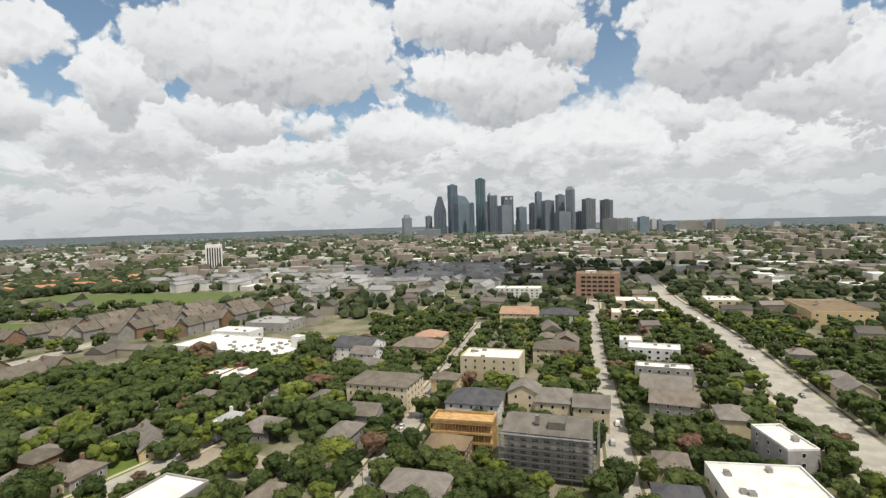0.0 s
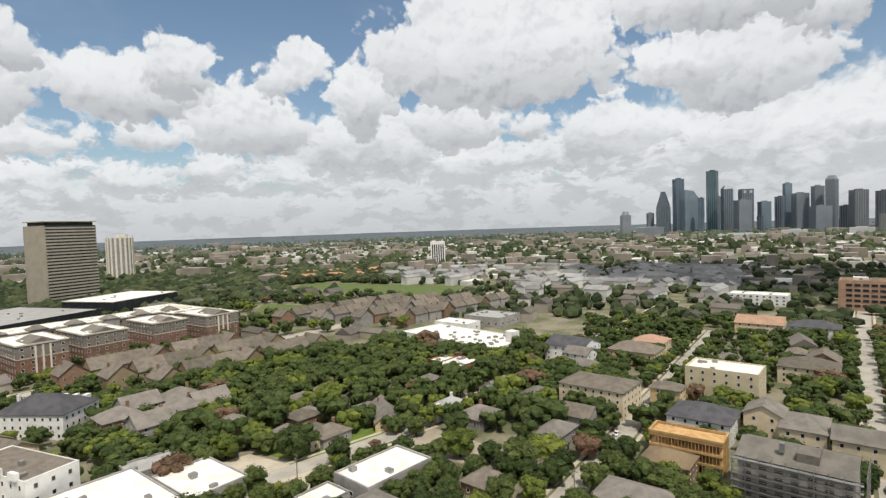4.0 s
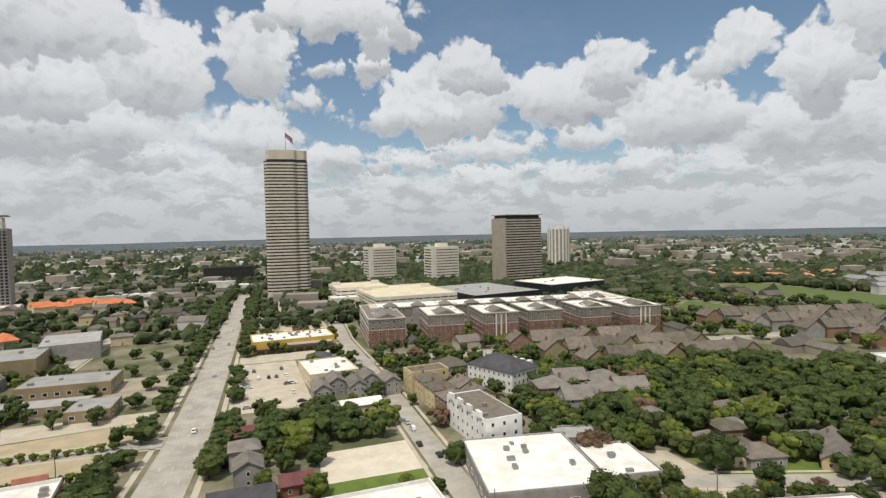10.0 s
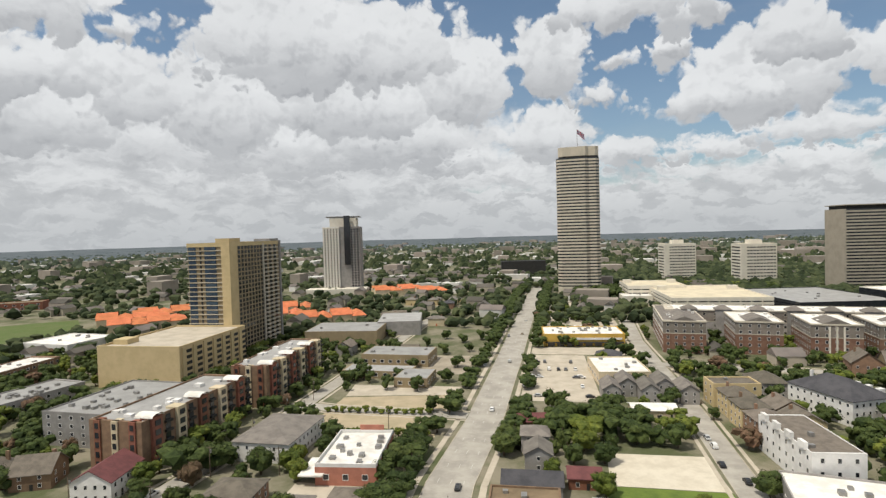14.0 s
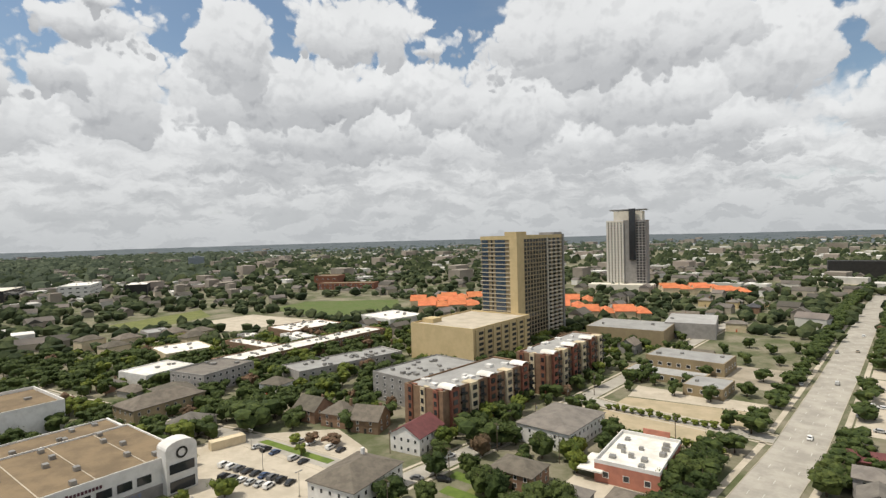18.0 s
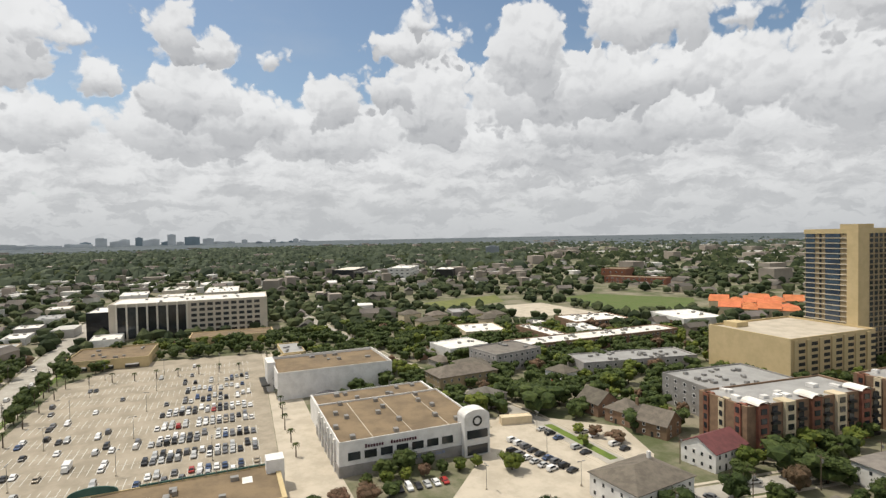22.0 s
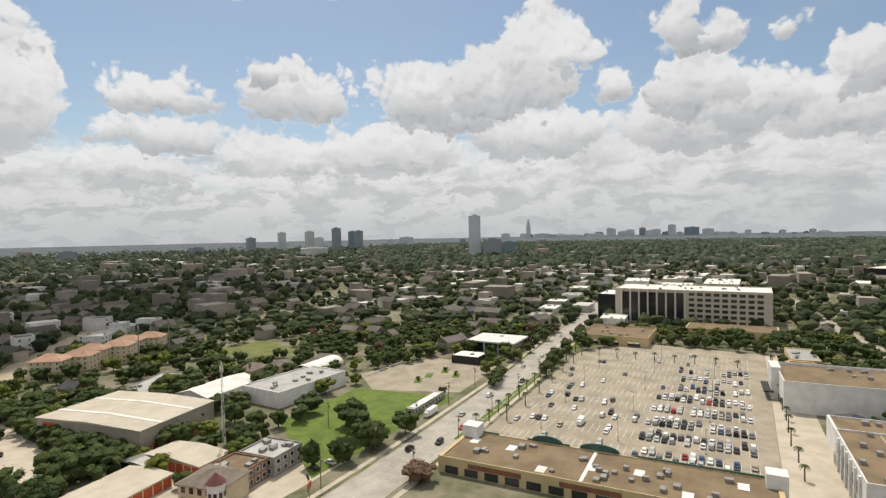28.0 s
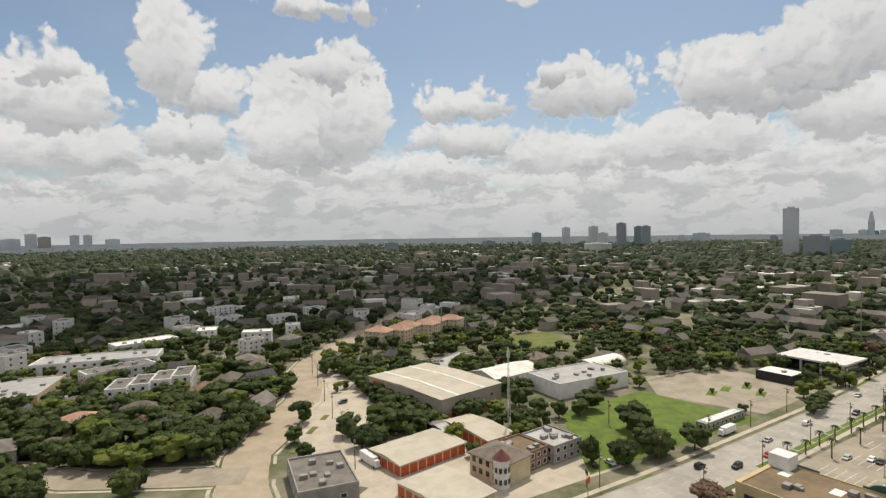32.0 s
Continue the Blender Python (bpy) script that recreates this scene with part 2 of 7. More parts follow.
material("white_roof", (0.80, 0.775, 0.72), (0.62, 0.59, 0.53), 5, 0.75, vary=0.06, speck=0.15)
material("gray_roof", (0.20, 0.18, 0.155), (0.14, 0.125, 0.11), 4, 0.9, vary=0.18, bump=0.3)
material("slate_roof", (0.085, 0.082, 0.088), (0.055, 0.054, 0.06), 4, 0.85, vary=0.15, bump=0.3)
material("brown_roof", (0.225, 0.165, 0.10), (0.155, 0.115, 0.072), 8, 0.95, bump=0.2)
material("shingle", (0.175, 0.15, 0.12), (0.12, 0.103, 0.083), 3, 0.92, vary=0.25, bump=0.35)
material("orange_tile", (0.60, 0.20, 0.085), (0.46, 0.145, 0.06), 6, 0.85, vary=0.1, bump=0.3)
material("faded_tile", (0.42, 0.26, 0.18), (0.32, 0.20, 0.14), 4, 0.85, vary=0.1, bump=0.3)
material("metal_roof", (0.40, 0.39, 0.37), (0.31, 0.30, 0.285), 7, 0.55, metal=0.2, vary=0.1)
material("red_roof", (0.17, 0.062, 0.06), (0.12, 0.045, 0.045), 3, 0.8)
material("white_wall", (0.72, 0.70, 0.67), (0.60, 0.58, 0.55), 4, 0.85, vary=0.08)
material("cream_wall", (0.62, 0.52, 0.36), (0.52, 0.43, 0.29), 4, 0.88, vary=0.12)
material("tan_wall", (0.57, 0.445, 0.25), (0.50, 0.39, 0.215), 6, 0.88, vary=0.06)
material("board_panel", (0.34, 0.23, 0.11), (0.27, 0.18, 0.09), 2, 0.9)
material("orange_faded", (0.50, 0.235, 0.135), (0.40, 0.19, 0.11), 9, 0.85, vary=0.1)
material("tan_dark", (0.30, 0.235, 0.14), (0.25, 0.195, 0.12), 6, 0.88)
material("gray_wall", (0.33, 0.31, 0.29), (0.25, 0.235, 0.22), 4, 0.88, vary=0.2)
material("brick_red", (0.25, 0.105, 0.065), (0.18, 0.075, 0.05), 2.5, 0.92, vary=0.12)
material("brick_brown", (0.26, 0.165, 0.105), (0.19, 0.12, 0.08), 2.5, 0.92, vary=0.15)
material("salmon", (0.45, 0.19, 0.13), (0.36, 0.15, 0.105), 3, 0.88)
material("mustard", (0.55, 0.36, 0.08), (0.47, 0.30, 0.07), 5, 0.85)
material("door_red", (0.50, 0.10, 0.04), (0.40, 0.08, 0.035), 2, 0.6)
material("lumber", (0.50, 0.325, 0.14), (0.36, 0.225, 0.09), 2, 0.85, vary=0.2)
material("stone_dim", (0.37, 0.325, 0.26), (0.31, 0.275, 0.22), 9, 0.8, vary=0.04)
material("stone_gray", (0.23, 0.20, 0.17), (0.18, 0.155, 0.13), 5, 0.9, vary=0.1)
material("brick_deep", (0.225, 0.125, 0.085), (0.165, 0.092, 0.064), 2.5, 0.92, vary=0.12)
material("stone_band", (0.55, 0.49, 0.395), (0.48, 0.43, 0.345), 9, 0.8, vary=0.04)
material("pale_band", (0.70, 0.65, 0.55), (0.62, 0.57, 0.48), 8, 0.85, vary=0.04)
material("dark_glass", (0.022, 0.025, 0.03), (0.035, 0.038, 0.042), 4, 0.12, spec=0.6, bump=0, vary=0.3)
material("blue_glass", (0.05, 0.075, 0.105), (0.035, 0.05, 0.075), 5, 0.1, spec=0.7, bump=0, vary=0.2)
material("dark_panel", (0.035, 0.033, 0.03), (0.025, 0.024, 0.022), 4, 0.6)
material("steel", (0.34, 0.33, 0.31), (0.26, 0.25, 0.235), 2, 0.45, metal=0.6, bump=0.02)
material("timber_pole", (0.16, 0.12, 0.085), (0.11, 0.085, 0.06), 1, 0.9)
material("bark", (0.12, 0.09, 0.06), (0.075, 0.055, 0.04), 0.6, 0.95, bump=0.5)
material("leaf", (0.066, 0.088, 0.024), (0.027, 0.041, 0.012), 2.2, 0.75, vary=0.35, grain=4, bump=0.5, spec=0.15)
material("leaf_grove", (0.066, 0.088, 0.024), (0.027, 0.041, 0.012), 2.2, 0.75, island=True, vary=0.2, grain=4, bump=0.5, spec=0.15)
material("leaf_bright", (0.130, 0.150, 0.026), (0.062, 0.085, 0.018), 2.2, 0.75, vary=0.25, grain=4, bump=0.5, spec=0.15)
material("leaf_bright_grove", (0.130, 0.150, 0.026), (0.062, 0.085, 0.018), 2.2, 0.75, island=True, vary=0.18, grain=4, bump=0.5, spec=0.15)
material("leaf_russet", (0.155, 0.095, 0.06), (0.085, 0.06, 0.035), 2.0, 0.8, vary=0.25, grain=4, bump=0.5, spec=0.15)
material("leaf_russet_grove", (0.155, 0.095, 0.06), (0.085, 0.06, 0.035), 2.0, 0.8, island=True, vary=0.18, grain=4, bump=0.5, spec=0.15)
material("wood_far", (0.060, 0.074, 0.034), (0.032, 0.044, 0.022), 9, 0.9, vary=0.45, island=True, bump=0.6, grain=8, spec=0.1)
# the next two put distance haze into the base colour of far woods
material("wood_hazed", (0.085, 0.102, 0.066), (0.055, 0.070, 0.048), 30, 0.95, vary=0.35, island=True, bump=0, spec=0.1)
material("wood_hazed_far", (0.115, 0.135, 0.125), (0.085, 0.102, 0.096), 60, 0.95, vary=0.3, island=True, bump=0, spec=0.1)
material("rubber", (0.02, 0.02, 0.02), None, 1, 0.85, bump=0)
material("green_trim", (0.055, 0.12, 0.095), (0.04, 0.09, 0.075), 3, 0.7)


def car_paint(name, color):
    material(name, color, tuple(c * 0.9 for c in color), 1.5, 0.28, spec=0.5, bump=0, speck=0.1)


for n, c in (("car_white", (0.78, 0.77, 0.75)), ("car_silver", (0.46, 0.46, 0.45)), ("car_black", (0.018, 0.018, 0.02)), ("car_gray", (0.14, 0.14, 0.145)), ("car_red", (0.36, 0.03, 0.025)), ("car_blue", (0.04, 0.07, 0.15)), ("car_tan", (0.36, 0.30, 0.22))):
    car_paint(n, c)

# ---- geometry helpers ----
rng = random.Random(7)
CELL, HALF = 2.0, 760
TAKEN = np.zeros((int(2 * HALF / CELL),) * 2, bool)   # plan of what is built on


def claim(poly, grow=0.0):
    """Marks a convex plan polygon as built on."""
    p = np.array(poly, float)
    c = p.mean(0)
    if grow:
        d = p - c
        p = c + d * (1 + grow / np.maximum(np.hypot(d[:, 0], d[:, 1]), 0.1))[:, None]
    lo = np.clip(((p.min(0) + HALF) / CELL).astype(int), 0, TAKEN.shape[0] - 1)
    hi = np.clip(((p.max(0) + HALF) / CELL).astype(int) + 2, 0, TAKEN.shape[0])
    if (hi <= lo).any():
        return
    gx, gy = np.meshgrid(np.arange(lo[0], hi[0]), np.arange(lo[1], hi[1]), indexing="ij")
    X, Y = (gx + 0.5) * CELL - HALF, (gy + 0.5) * CELL - HALF
    area = np.sum(p[:, 0] * np.roll(p[:, 1], -1) - np.roll(p[:, 0], -1) * p[:, 1])
    inside = np.ones(X.shape, bool)
    for a, b in zip(p, np.roll(p, -1, axis=0)):
        cr = (b[0] - a[0]) * (Y - a[1]) - (b[1] - a[1]) * (X - a[0])
        inside &= cr * np.sign(area) >= 0
    TAKEN[lo[0]:hi[0], lo[1]:hi[1]] |= inside


def free(x, y, r):
    i, j, k = int((x + HALF) / CELL), int((y + HALF) / CELL), max(0, int(r / CELL))
    n = TAKEN.shape[0]
    if not (k < i < n - k - 1 and k < j < n - k - 1):
        return True
    return not TAKEN[i - k:i + k + 1, j - k:j + k + 1].any()


def corners(x, y, w, d, ang):
    c, s = math.cos(radians(ang)), math.sin(radians(ang))
    return [(x + u * c - v * s, y + u * s + v * c) for u, v in ((-w / 2, -d / 2), (w / 2, -d / 2), (w / 2, d / 2), (-w / 2, d / 2))]


class Geo:
    """Collects the faces of one mesh."""

    def __init__(self):
        self.v, self.f = [], []

    def add(self, verts, faces):
        n = len(self.v)
        self.v += verts
        self.f += [tuple(i + n for i in f) for f in faces]
        return self

    def prism(self, poly, z0, z1, bottom=False):
        n = len(poly)
        faces = [(i, (i + 1) % n, n + (i + 1) % n, n + i) for i in range(n)] + [tuple(range(n, 2 * n))]
        if bottom:
            faces.append(tuple(range(n - 1, -1, -1)))
        return self.add([(x, y, z0) for x, y in poly] + [(x, y, z1) for x, y in poly], faces)

    def box(self, x, y, z, w, d, h, ang=0.0):
        return self.prism(corners(x, y, w, d, ang), z, z + h, True)

    def taper(self, poly, z0, z1, k):
        cx, cy = sum(p[0] for p in poly) / len(poly), sum(p[1] for p in poly) / len(poly)
        n = len(poly)
        top = [(cx + (x - cx) * k, cy + (y - cy) * k, z1) for x, y in poly]
        return self.add([(x, y, z0) for x, y in poly] + top, [(i, (i + 1) % n, n + (i + 1) % n, n + i) for i in range(n)] + [tuple(range(n, 2 * n))])

    def ring(self, poly, t, z0, z1):
        """A wall of thickness t along the inside of a plan polygon."""
        n = len(poly)
        cx, cy = sum(p[0] for p in poly) / n, sum(p[1] for p in poly) / n
        w = min(math.dist(poly[0], poly[1]), math.dist(poly[1], poly[2]))
        k = 1 - 2 * t / max(w, 4 * t)
        inn = [(cx + (x - cx) * k, cy + (y - cy) * k) for x, y in poly]
        vs = [(x, y, z) for z in (z0, z1) for ps in (poly, inn) for x, y in ps]
        fs = []
        for i in range(n):
            j = (i + 1) % n
            fs += [(i, j, 2 * n + j, 2 * n + i), (n + j, n + i, 3 * n + i, 3 * n + j), (2 * n + i, 2 * n + j, 3 * n + j, 3 * n + i)]
        return self.add(vs, fs)

    def gable(self, w, d, z0, rise, over=0.5, thick=0.25):
        """A gable roof, ridge along x."""
        a, b = w / 2 + over, d / 2 + over
        z = z0 - over * rise / (d / 2)
        v = [(-a, -b, z), (a, -b, z), (a, 0, z0 + rise), (-a, 0, z0 + rise), (a, b, z), (-a, b, z)]
        v += [(x, y, q + thick) for x, y, q in v]
        f = [(6, 7, 8, 9), (9, 8, 10, 11), (1, 0, 3, 2), (2, 3, 5, 4), (0, 1, 7, 6), (4, 5, 11, 10), (1, 2, 8, 7), (2, 4, 10, 8), (0, 6, 9, 3), (3, 9, 11, 5)]
        return self.add(v, f)

    def hip(self, w, d, z0, rise, over=0.5):
        a, b = w / 2 + over, d / 2 + over
        r = max(a - b, 0.3)
        v = [(-a, -b, z0), (a, -b, z0), (a, b, z0), (-a, b, z0), (-a, -b, z0 + .22), (a, -b, z0 + .22), (a, b, z0 + .22), (-a, b, z0 + .22), (-r, 0, z0 + rise), (r, 0, z0 + rise)]
        return self.add(v, [(3, 2, 1, 0), (0, 1, 5, 4), (1, 2, 6, 5), (2, 3, 7, 6), (3, 0, 4, 7), (4, 5, 9, 8), (6, 7, 8, 9), (5, 6, 9), (7, 4, 8)])

    def tube(self, x, y, z0, z1, r0, r1=None, n=8):
        r1 = r0 if r1 is None else r1
        ring = [(math.cos(6.2832 * i / n), math.sin(6.2832 * i / n)) for i in range(n)]
        v = [(x + r0 * c, y + r0 * s, z0) for c, s in ring] + [(x + r1 * c, y + r1 * s, z1) for c, s in ring]
        return self.add(v, [(i, (i + 1) % n, n + (i + 1) % n, n + i) for i in range(n)] + [tuple(range(n, 2 * n)), tuple(range(n - 1, -1, -1))])

    def limb(self, a, b, r0, r1, n=6):
        a, b = Vector(a), Vector(b)
        q = (b - a).to_track_quat("Z", "Y").to_matrix()
        v = [tuple(a + q @ Vector((r0 * math.cos(6.2832 * i / n), r0 * math.sin(6.2832 * i / n), 0))) for i in range(n)]
        v += [tuple(b + q @ Vector((r1 * math.cos(6.2832 * i / n), r1 * math.sin(6.2832 * i / n), 0))) for i in range(n)]
        return self.add(v, [(i, (i + 1) % n, n + (i + 1) % n, n + i) for i in range(n)] + [tuple(range(n, 2 * n))])

    def mesh(self, name, mat):
        me = bpy.data.meshes.new(name)
        me.from_pydata(self.v, [], self.f)
        me.materials.append(MATS[mat])
        return me


def part(name, geo, mat, parent, label=""):
    ob = new(name, geo if isinstance(geo, bpy.types.Mesh) else geo.mesh(name, mat))
    ob.parent = parent
    return tagged(ob, label) if label else ob


def put(ob, x, y, z, ang=0.0, scale=(1, 1, 1)):
    ob.location, ob.rotation_euler, ob.scale = (x, y, z), (0, 0, radians(ang)), scale
    return ob


def thing(name, x, y, ang, label, category, group="", z=0.0):
    return tagged(put(new(name), x, y, z, ang), label, category, group)


def setting(name, geo, mat, label, category):
    return tagged(new(name, geo.mesh(name, mat)), label, category, "", "structure")


UNIT = {}


def unit_box(mat):
    """A shared box, 1 m on each side, on its base, for windows, slabs and rooftop units."""
    if mat not in UNIT:
        UNIT[mat] = Geo().box(0, 0, 0, 1, 1, 1).mesh("piece", mat)
    return UNIT[mat]


def piece(name, mat, parent, x, y, z, w, d, h, ang=0.0, label=""):
    ob = part(name, unit_box(mat), mat, parent, label)
    return put(ob, x, y, z, ang, (w, d, h))


def window_mesh(glass, trim):
    """A window 1 m wide and high: a frame round a pane that is set back."""
    key = "window" + glass + trim
    if key not in UNIT:
        g = Geo()
        sq = [(-.5, 0), (.5, 0), (.5, 1), (-.5, 1)]
        inn = [(x * .84, .08 + z * .84) for x, z in sq]
        g.add([(x, .3, z) for x, z in sq] + [(x, -.5, z) for x, z in sq] + [(x, -.5, z) for x, z in inn] + [(x, -.1, z) for x, z in inn], [])
        g.f = [(i + k, (i + 1) % 4 + k, (i + 1) % 4 + k + 4, i + k + 4) for k in (0, 4, 8) for i in range(4)] + [(12, 13, 14, 15)]
        me = g.mesh("window", trim)
        me.materials.append(MATS[glass])
        me.polygons[12].material_index = 1
        UNIT[key] = me
    return UNIT[key]


NEAR = 205   # windows of what stands further off are joined, side by side of the building


def windows(root, w, d, z0, floors, storey, step, ww, wh, glass="dark_glass", trim="white_wall", sides="fblr", name="window", band=False, sill=0.9):
    """Rows of windows on the sides of a body w x d: front (-y), back, left (-x), right."""
    me = window_mesh(glass, trim)
    close = root.location.xy.length < NEAR
    for s in sides:
        span = w if s in "fb" else d
        n = 1 if band else max(1, int((span - 0.8) / step))
        row = Geo()
        for k in range(n):
            u = 0 if band else (k - (n - 1) / 2) * (span - 0.8) / n
            for f in range(floors):
                z = z0 + f * storey + sill
                x, y, a = {"f": (u, -d / 2, 0), "b": (u, d / 2, 180), "l": (-w / 2, u, -90), "r": (w / 2, u, 90)}[s]
                if close:
                    put(part(name, me, glass, root), x, y, z, a, (span - 1.2 if band else ww, 0.16, wh))
                else:
                    m = pose(x, y, z, 0, 0, a) @ Matrix.Diagonal((span - 1.2 if band else ww, 0.16, wh, 1))
                    row.add([tuple(m @ v.co) for v in me.vertices], [tuple(q.vertices) for q in me.polygons])
        if row.v:
            rm = row.mesh("glazing", trim)
            rm.materials.append(MATS[glass])
            for i in range(12, len(rm.polygons), 13):
                rm.polygons[i].material_index = 1
            tagged(part("glazing", rm, glass, root), kind="stuff")


def rooftop(root, w, d, z, n, mat="steel", size=1.8):
    for _ in range(n):
        k = rng.uniform(0.7, 1.5)
        u = piece("rooftop_unit", mat, root, rng.uniform(-.4, .4) * w, rng.uniform(-.4, .4) * d, z, size * k, size * rng.uniform(.7, 1.2), rng.uniform(.8, 1.4), rng.choice((0, 0, 90)))


def flat_building(name, label, x, y, w, d, h, ang, wall="white_wall", roof="white_roof", floors=1, step=5.0, ww=2.0, wh=1.5, sides="fblr", units=4, glass="dark_glass", trim="white_wall", category="building", group="", band=False, parapet=0.7, coping=""):
    """A flat-roofed building: walls, recessed roof deck inside a parapet, windows, rooftop units."""
    root = thing(name, x, y, ang, label, category, group)
    rect = corners(0, 0, w, d, 0)
    part("wall", Geo().prism(rect, 0, h), wall, root)
    part("parapet", Geo().ring(rect, 0.35, h, h + parapet), coping or wall, root)
    part("roof", Geo().prism(corners(0, 0, w - .7, d - .7, 0), h, h + .12), roof, root)
    if floors:
        storey = h / floors
        windows(root, w, d, 0, floors, storey, step, ww, wh, glass, trim, sides, band=band, sill=storey * 0.3)
    rooftop(root, w, d, h + .12, units)
    claim(corners(x, y, w, d, ang), 3)
    return root


def house(x, y, w, d, eave, ang, roof="hip", wall="cream_wall", cover="shingle", rise=None, step=4.2, label="", group="houses", floors=0, sides="fblr", chimney=False, name="house", trim="white_wall", ww=1.1, wh=1.5):
    """A pitched-roof house: walls with gable ends, roof, windows, door and at times a chimney."""
    if d > w:
        w, d, ang = d, w, ang + 90
    rise = rise or d * 0.28
    words = {"cream_wall": "cream", "white_wall": "white", "gray_wall": "gray", "brick_brown": "brown brick", "brick_red": "red brick", "tan_wall": "tan", "tan_dark": "dark tan"}[wall]
    top = {"shingle": "brown-gray shingle", "gray_roof": "gray shingle", "slate_roof": "dark slate", "orange_tile": "orange tile", "faded_tile": "faded tile", "orange_faded": "faded orange", "brown_roof": "brown", "red_roof": "dark red", "white_roof": "white", "metal_roof": "pale metal"}[cover]
    root = thing(name, x, y, ang, label or f"{words} house with a {top} {roof} roof among trees", "house", group)
    body = Geo().prism(corners(0, 0, w, d, 0), 0, eave)
    if roof == "gable":
        for s in (-1, 1):
            body.add([(s * w / 2, -d / 2, eave), (s * w / 2, d / 2, eave), (s * w / 2, 0, eave + rise)], [(0, 1, 2)])
    part("wall", body, wall, root)
    part("roof", Geo().gable(w, d, eave, rise) if roof == "gable" else Geo().hip(w, d, eave, rise), cover, root)
    floors = floors or max(1, round(eave / 3.1))
    if step:
        windows(root, w, d, 0, floors, eave / floors, step, ww, wh, "dark_glass", trim, sides)
    piece("door", "door_red" if rng.random() < .2 else "dark_panel", root, rng.uniform(-.2, .2) * w, -d / 2 - .04, 0, 1.0, .12, 2.1)
    if chimney:
        piece("chimney", "brick_brown" if wall != "white_wall" else "white_wall", root, w * .3, d * .18, eave * .5, 1.1, .9, eave * .5 + rise * 0.9 + 1)
    claim(corners(x, y, w, d, ang), 2.5)
    return root


def strip(pts, width, z):
    """A ribbon of road along a polyline, with mitred joints. Returns its geometry and its left and right edges."""
    p = [Vector((*q, 0)) for q in pts]
    left, right = [], []
    for i, q in enumerate(p):
        t = ((p[min(i + 1, len(p) - 1)] - q).normalized() + (q - p[max(i - 1, 0)]).normalized()).normalized()
        n = Vector((-t.y, t.x, 0)) * width / 2
        left.append(q + n)
        right.append(q - n)
    g = Geo()
    for i in range(len(p) - 1):
        g.add([(*right[i].xy, z), (*right[i + 1].xy, z), (*left[i + 1].xy, z), (*left[i].xy, z)], [(0, 1, 2, 3)])
    return g, left, right


ROADS = []


def road(name, pts, width, mat="asphalt", label="", walk_width=1.6, dashes=0):
    z = 0.03 + 0.008 * len(ROADS)
    g, left, right = strip(pts, width, z)
    setting(name, g, mat, label, "road")
    quads = [[tuple(right[i].xy), tuple(right[i + 1].xy), tuple(left[i + 1].xy), tuple(left[i].xy)] for i in range(len(pts) - 1)]
    for q in quads:
        claim(q, 1.5 if width > 10 else -.8)
    ROADS.append((pts, width, left, right, walk_width, dashes, z))


def on_other_road(x, y, own, pad):
    for k, (pts, width, *_) in enumerate(ROADS):
        if k == own:
            continue
        for a, b in zip(pts, pts[1:]):
            ux, uy = b[0] - a[0], b[1] - a[1]
            s = min(1, max(0, ((x - a[0]) * ux + (y - a[1]) * uy) / (ux * ux + uy * uy)))
            if math.hypot(x - a[0] - s * ux, y - a[1] - s * uy) < width / 2 + pad:
                return True
    return False


def edges_of_roads():
    """Kerbs, pavements and lane markings, broken where another road joins."""
    for own, (pts, width, left, right, ww, dashes, z) in enumerate(ROADS):
        kerb, path = Geo(), Geo()
        for edge, s in ((left, 1), (right, -1)):
            for a, b in zip(edge, edge[1:]):
                t = (b - a).normalized()
                n = Vector((-t.y, t.x, 0)) * s
                m = max(1, int((b - a).length / 4))
                for i in range(m):
                    p, q = a.lerp(b, i / m), a.lerp(b, (i + 1) / m)
                    c = (p + q) / 2
                    if c.length > 700 or on_other_road(c.x, c.y, own, 2.0):
                        continue
                    for geo, o0, o1, h in ((kerb, 0, .2, .15), (path, ww, ww * 2, .12)):
                        r = [tuple((p + n * o0).xy), tuple((q + n * o0).xy), tuple((q + n * o1).xy), tuple((p + n * o1).xy)]
                        geo.prism(r if s > 0 else r[::-1], 0, h)
        setting("kerb", kerb, "concrete", "pale concrete kerb along the road", "kerb")
        setting("pavement", path, "concrete", "narrow concrete pavement beside the road", "pavement")
        if dashes:
            dash = Geo()
            for a, b in zip(pts, pts[1:]):
                L = math.dist(a, b)
                ang = math.degrees(math.atan2(b[1] - a[1], b[0] - a[0]))
                c, si = math.cos(radians(ang)), math.sin(radians(ang))
                for off in dashes:
                    for i in range(int(L / 12)):
                        x, y = a[0] + c * (i * 12 + 1.5) - si * off, a[1] + si * (i * 12 + 1.5) + c * off
                        if not on_other_road(x, y, own, 1):
                            dash.prism(corners(x, y, 3.0, 0.16, ang), z, z + .012)
            setting("lane_marking", dash, "paint_line", "white broken lane markings on the road", "marking")


def patch(name, pts, mat, label, category, z=0.02, take=True):
    setting(name, Geo().prism(pts, z - .3, z), mat, label, category)
    if take:
        claim(pts)

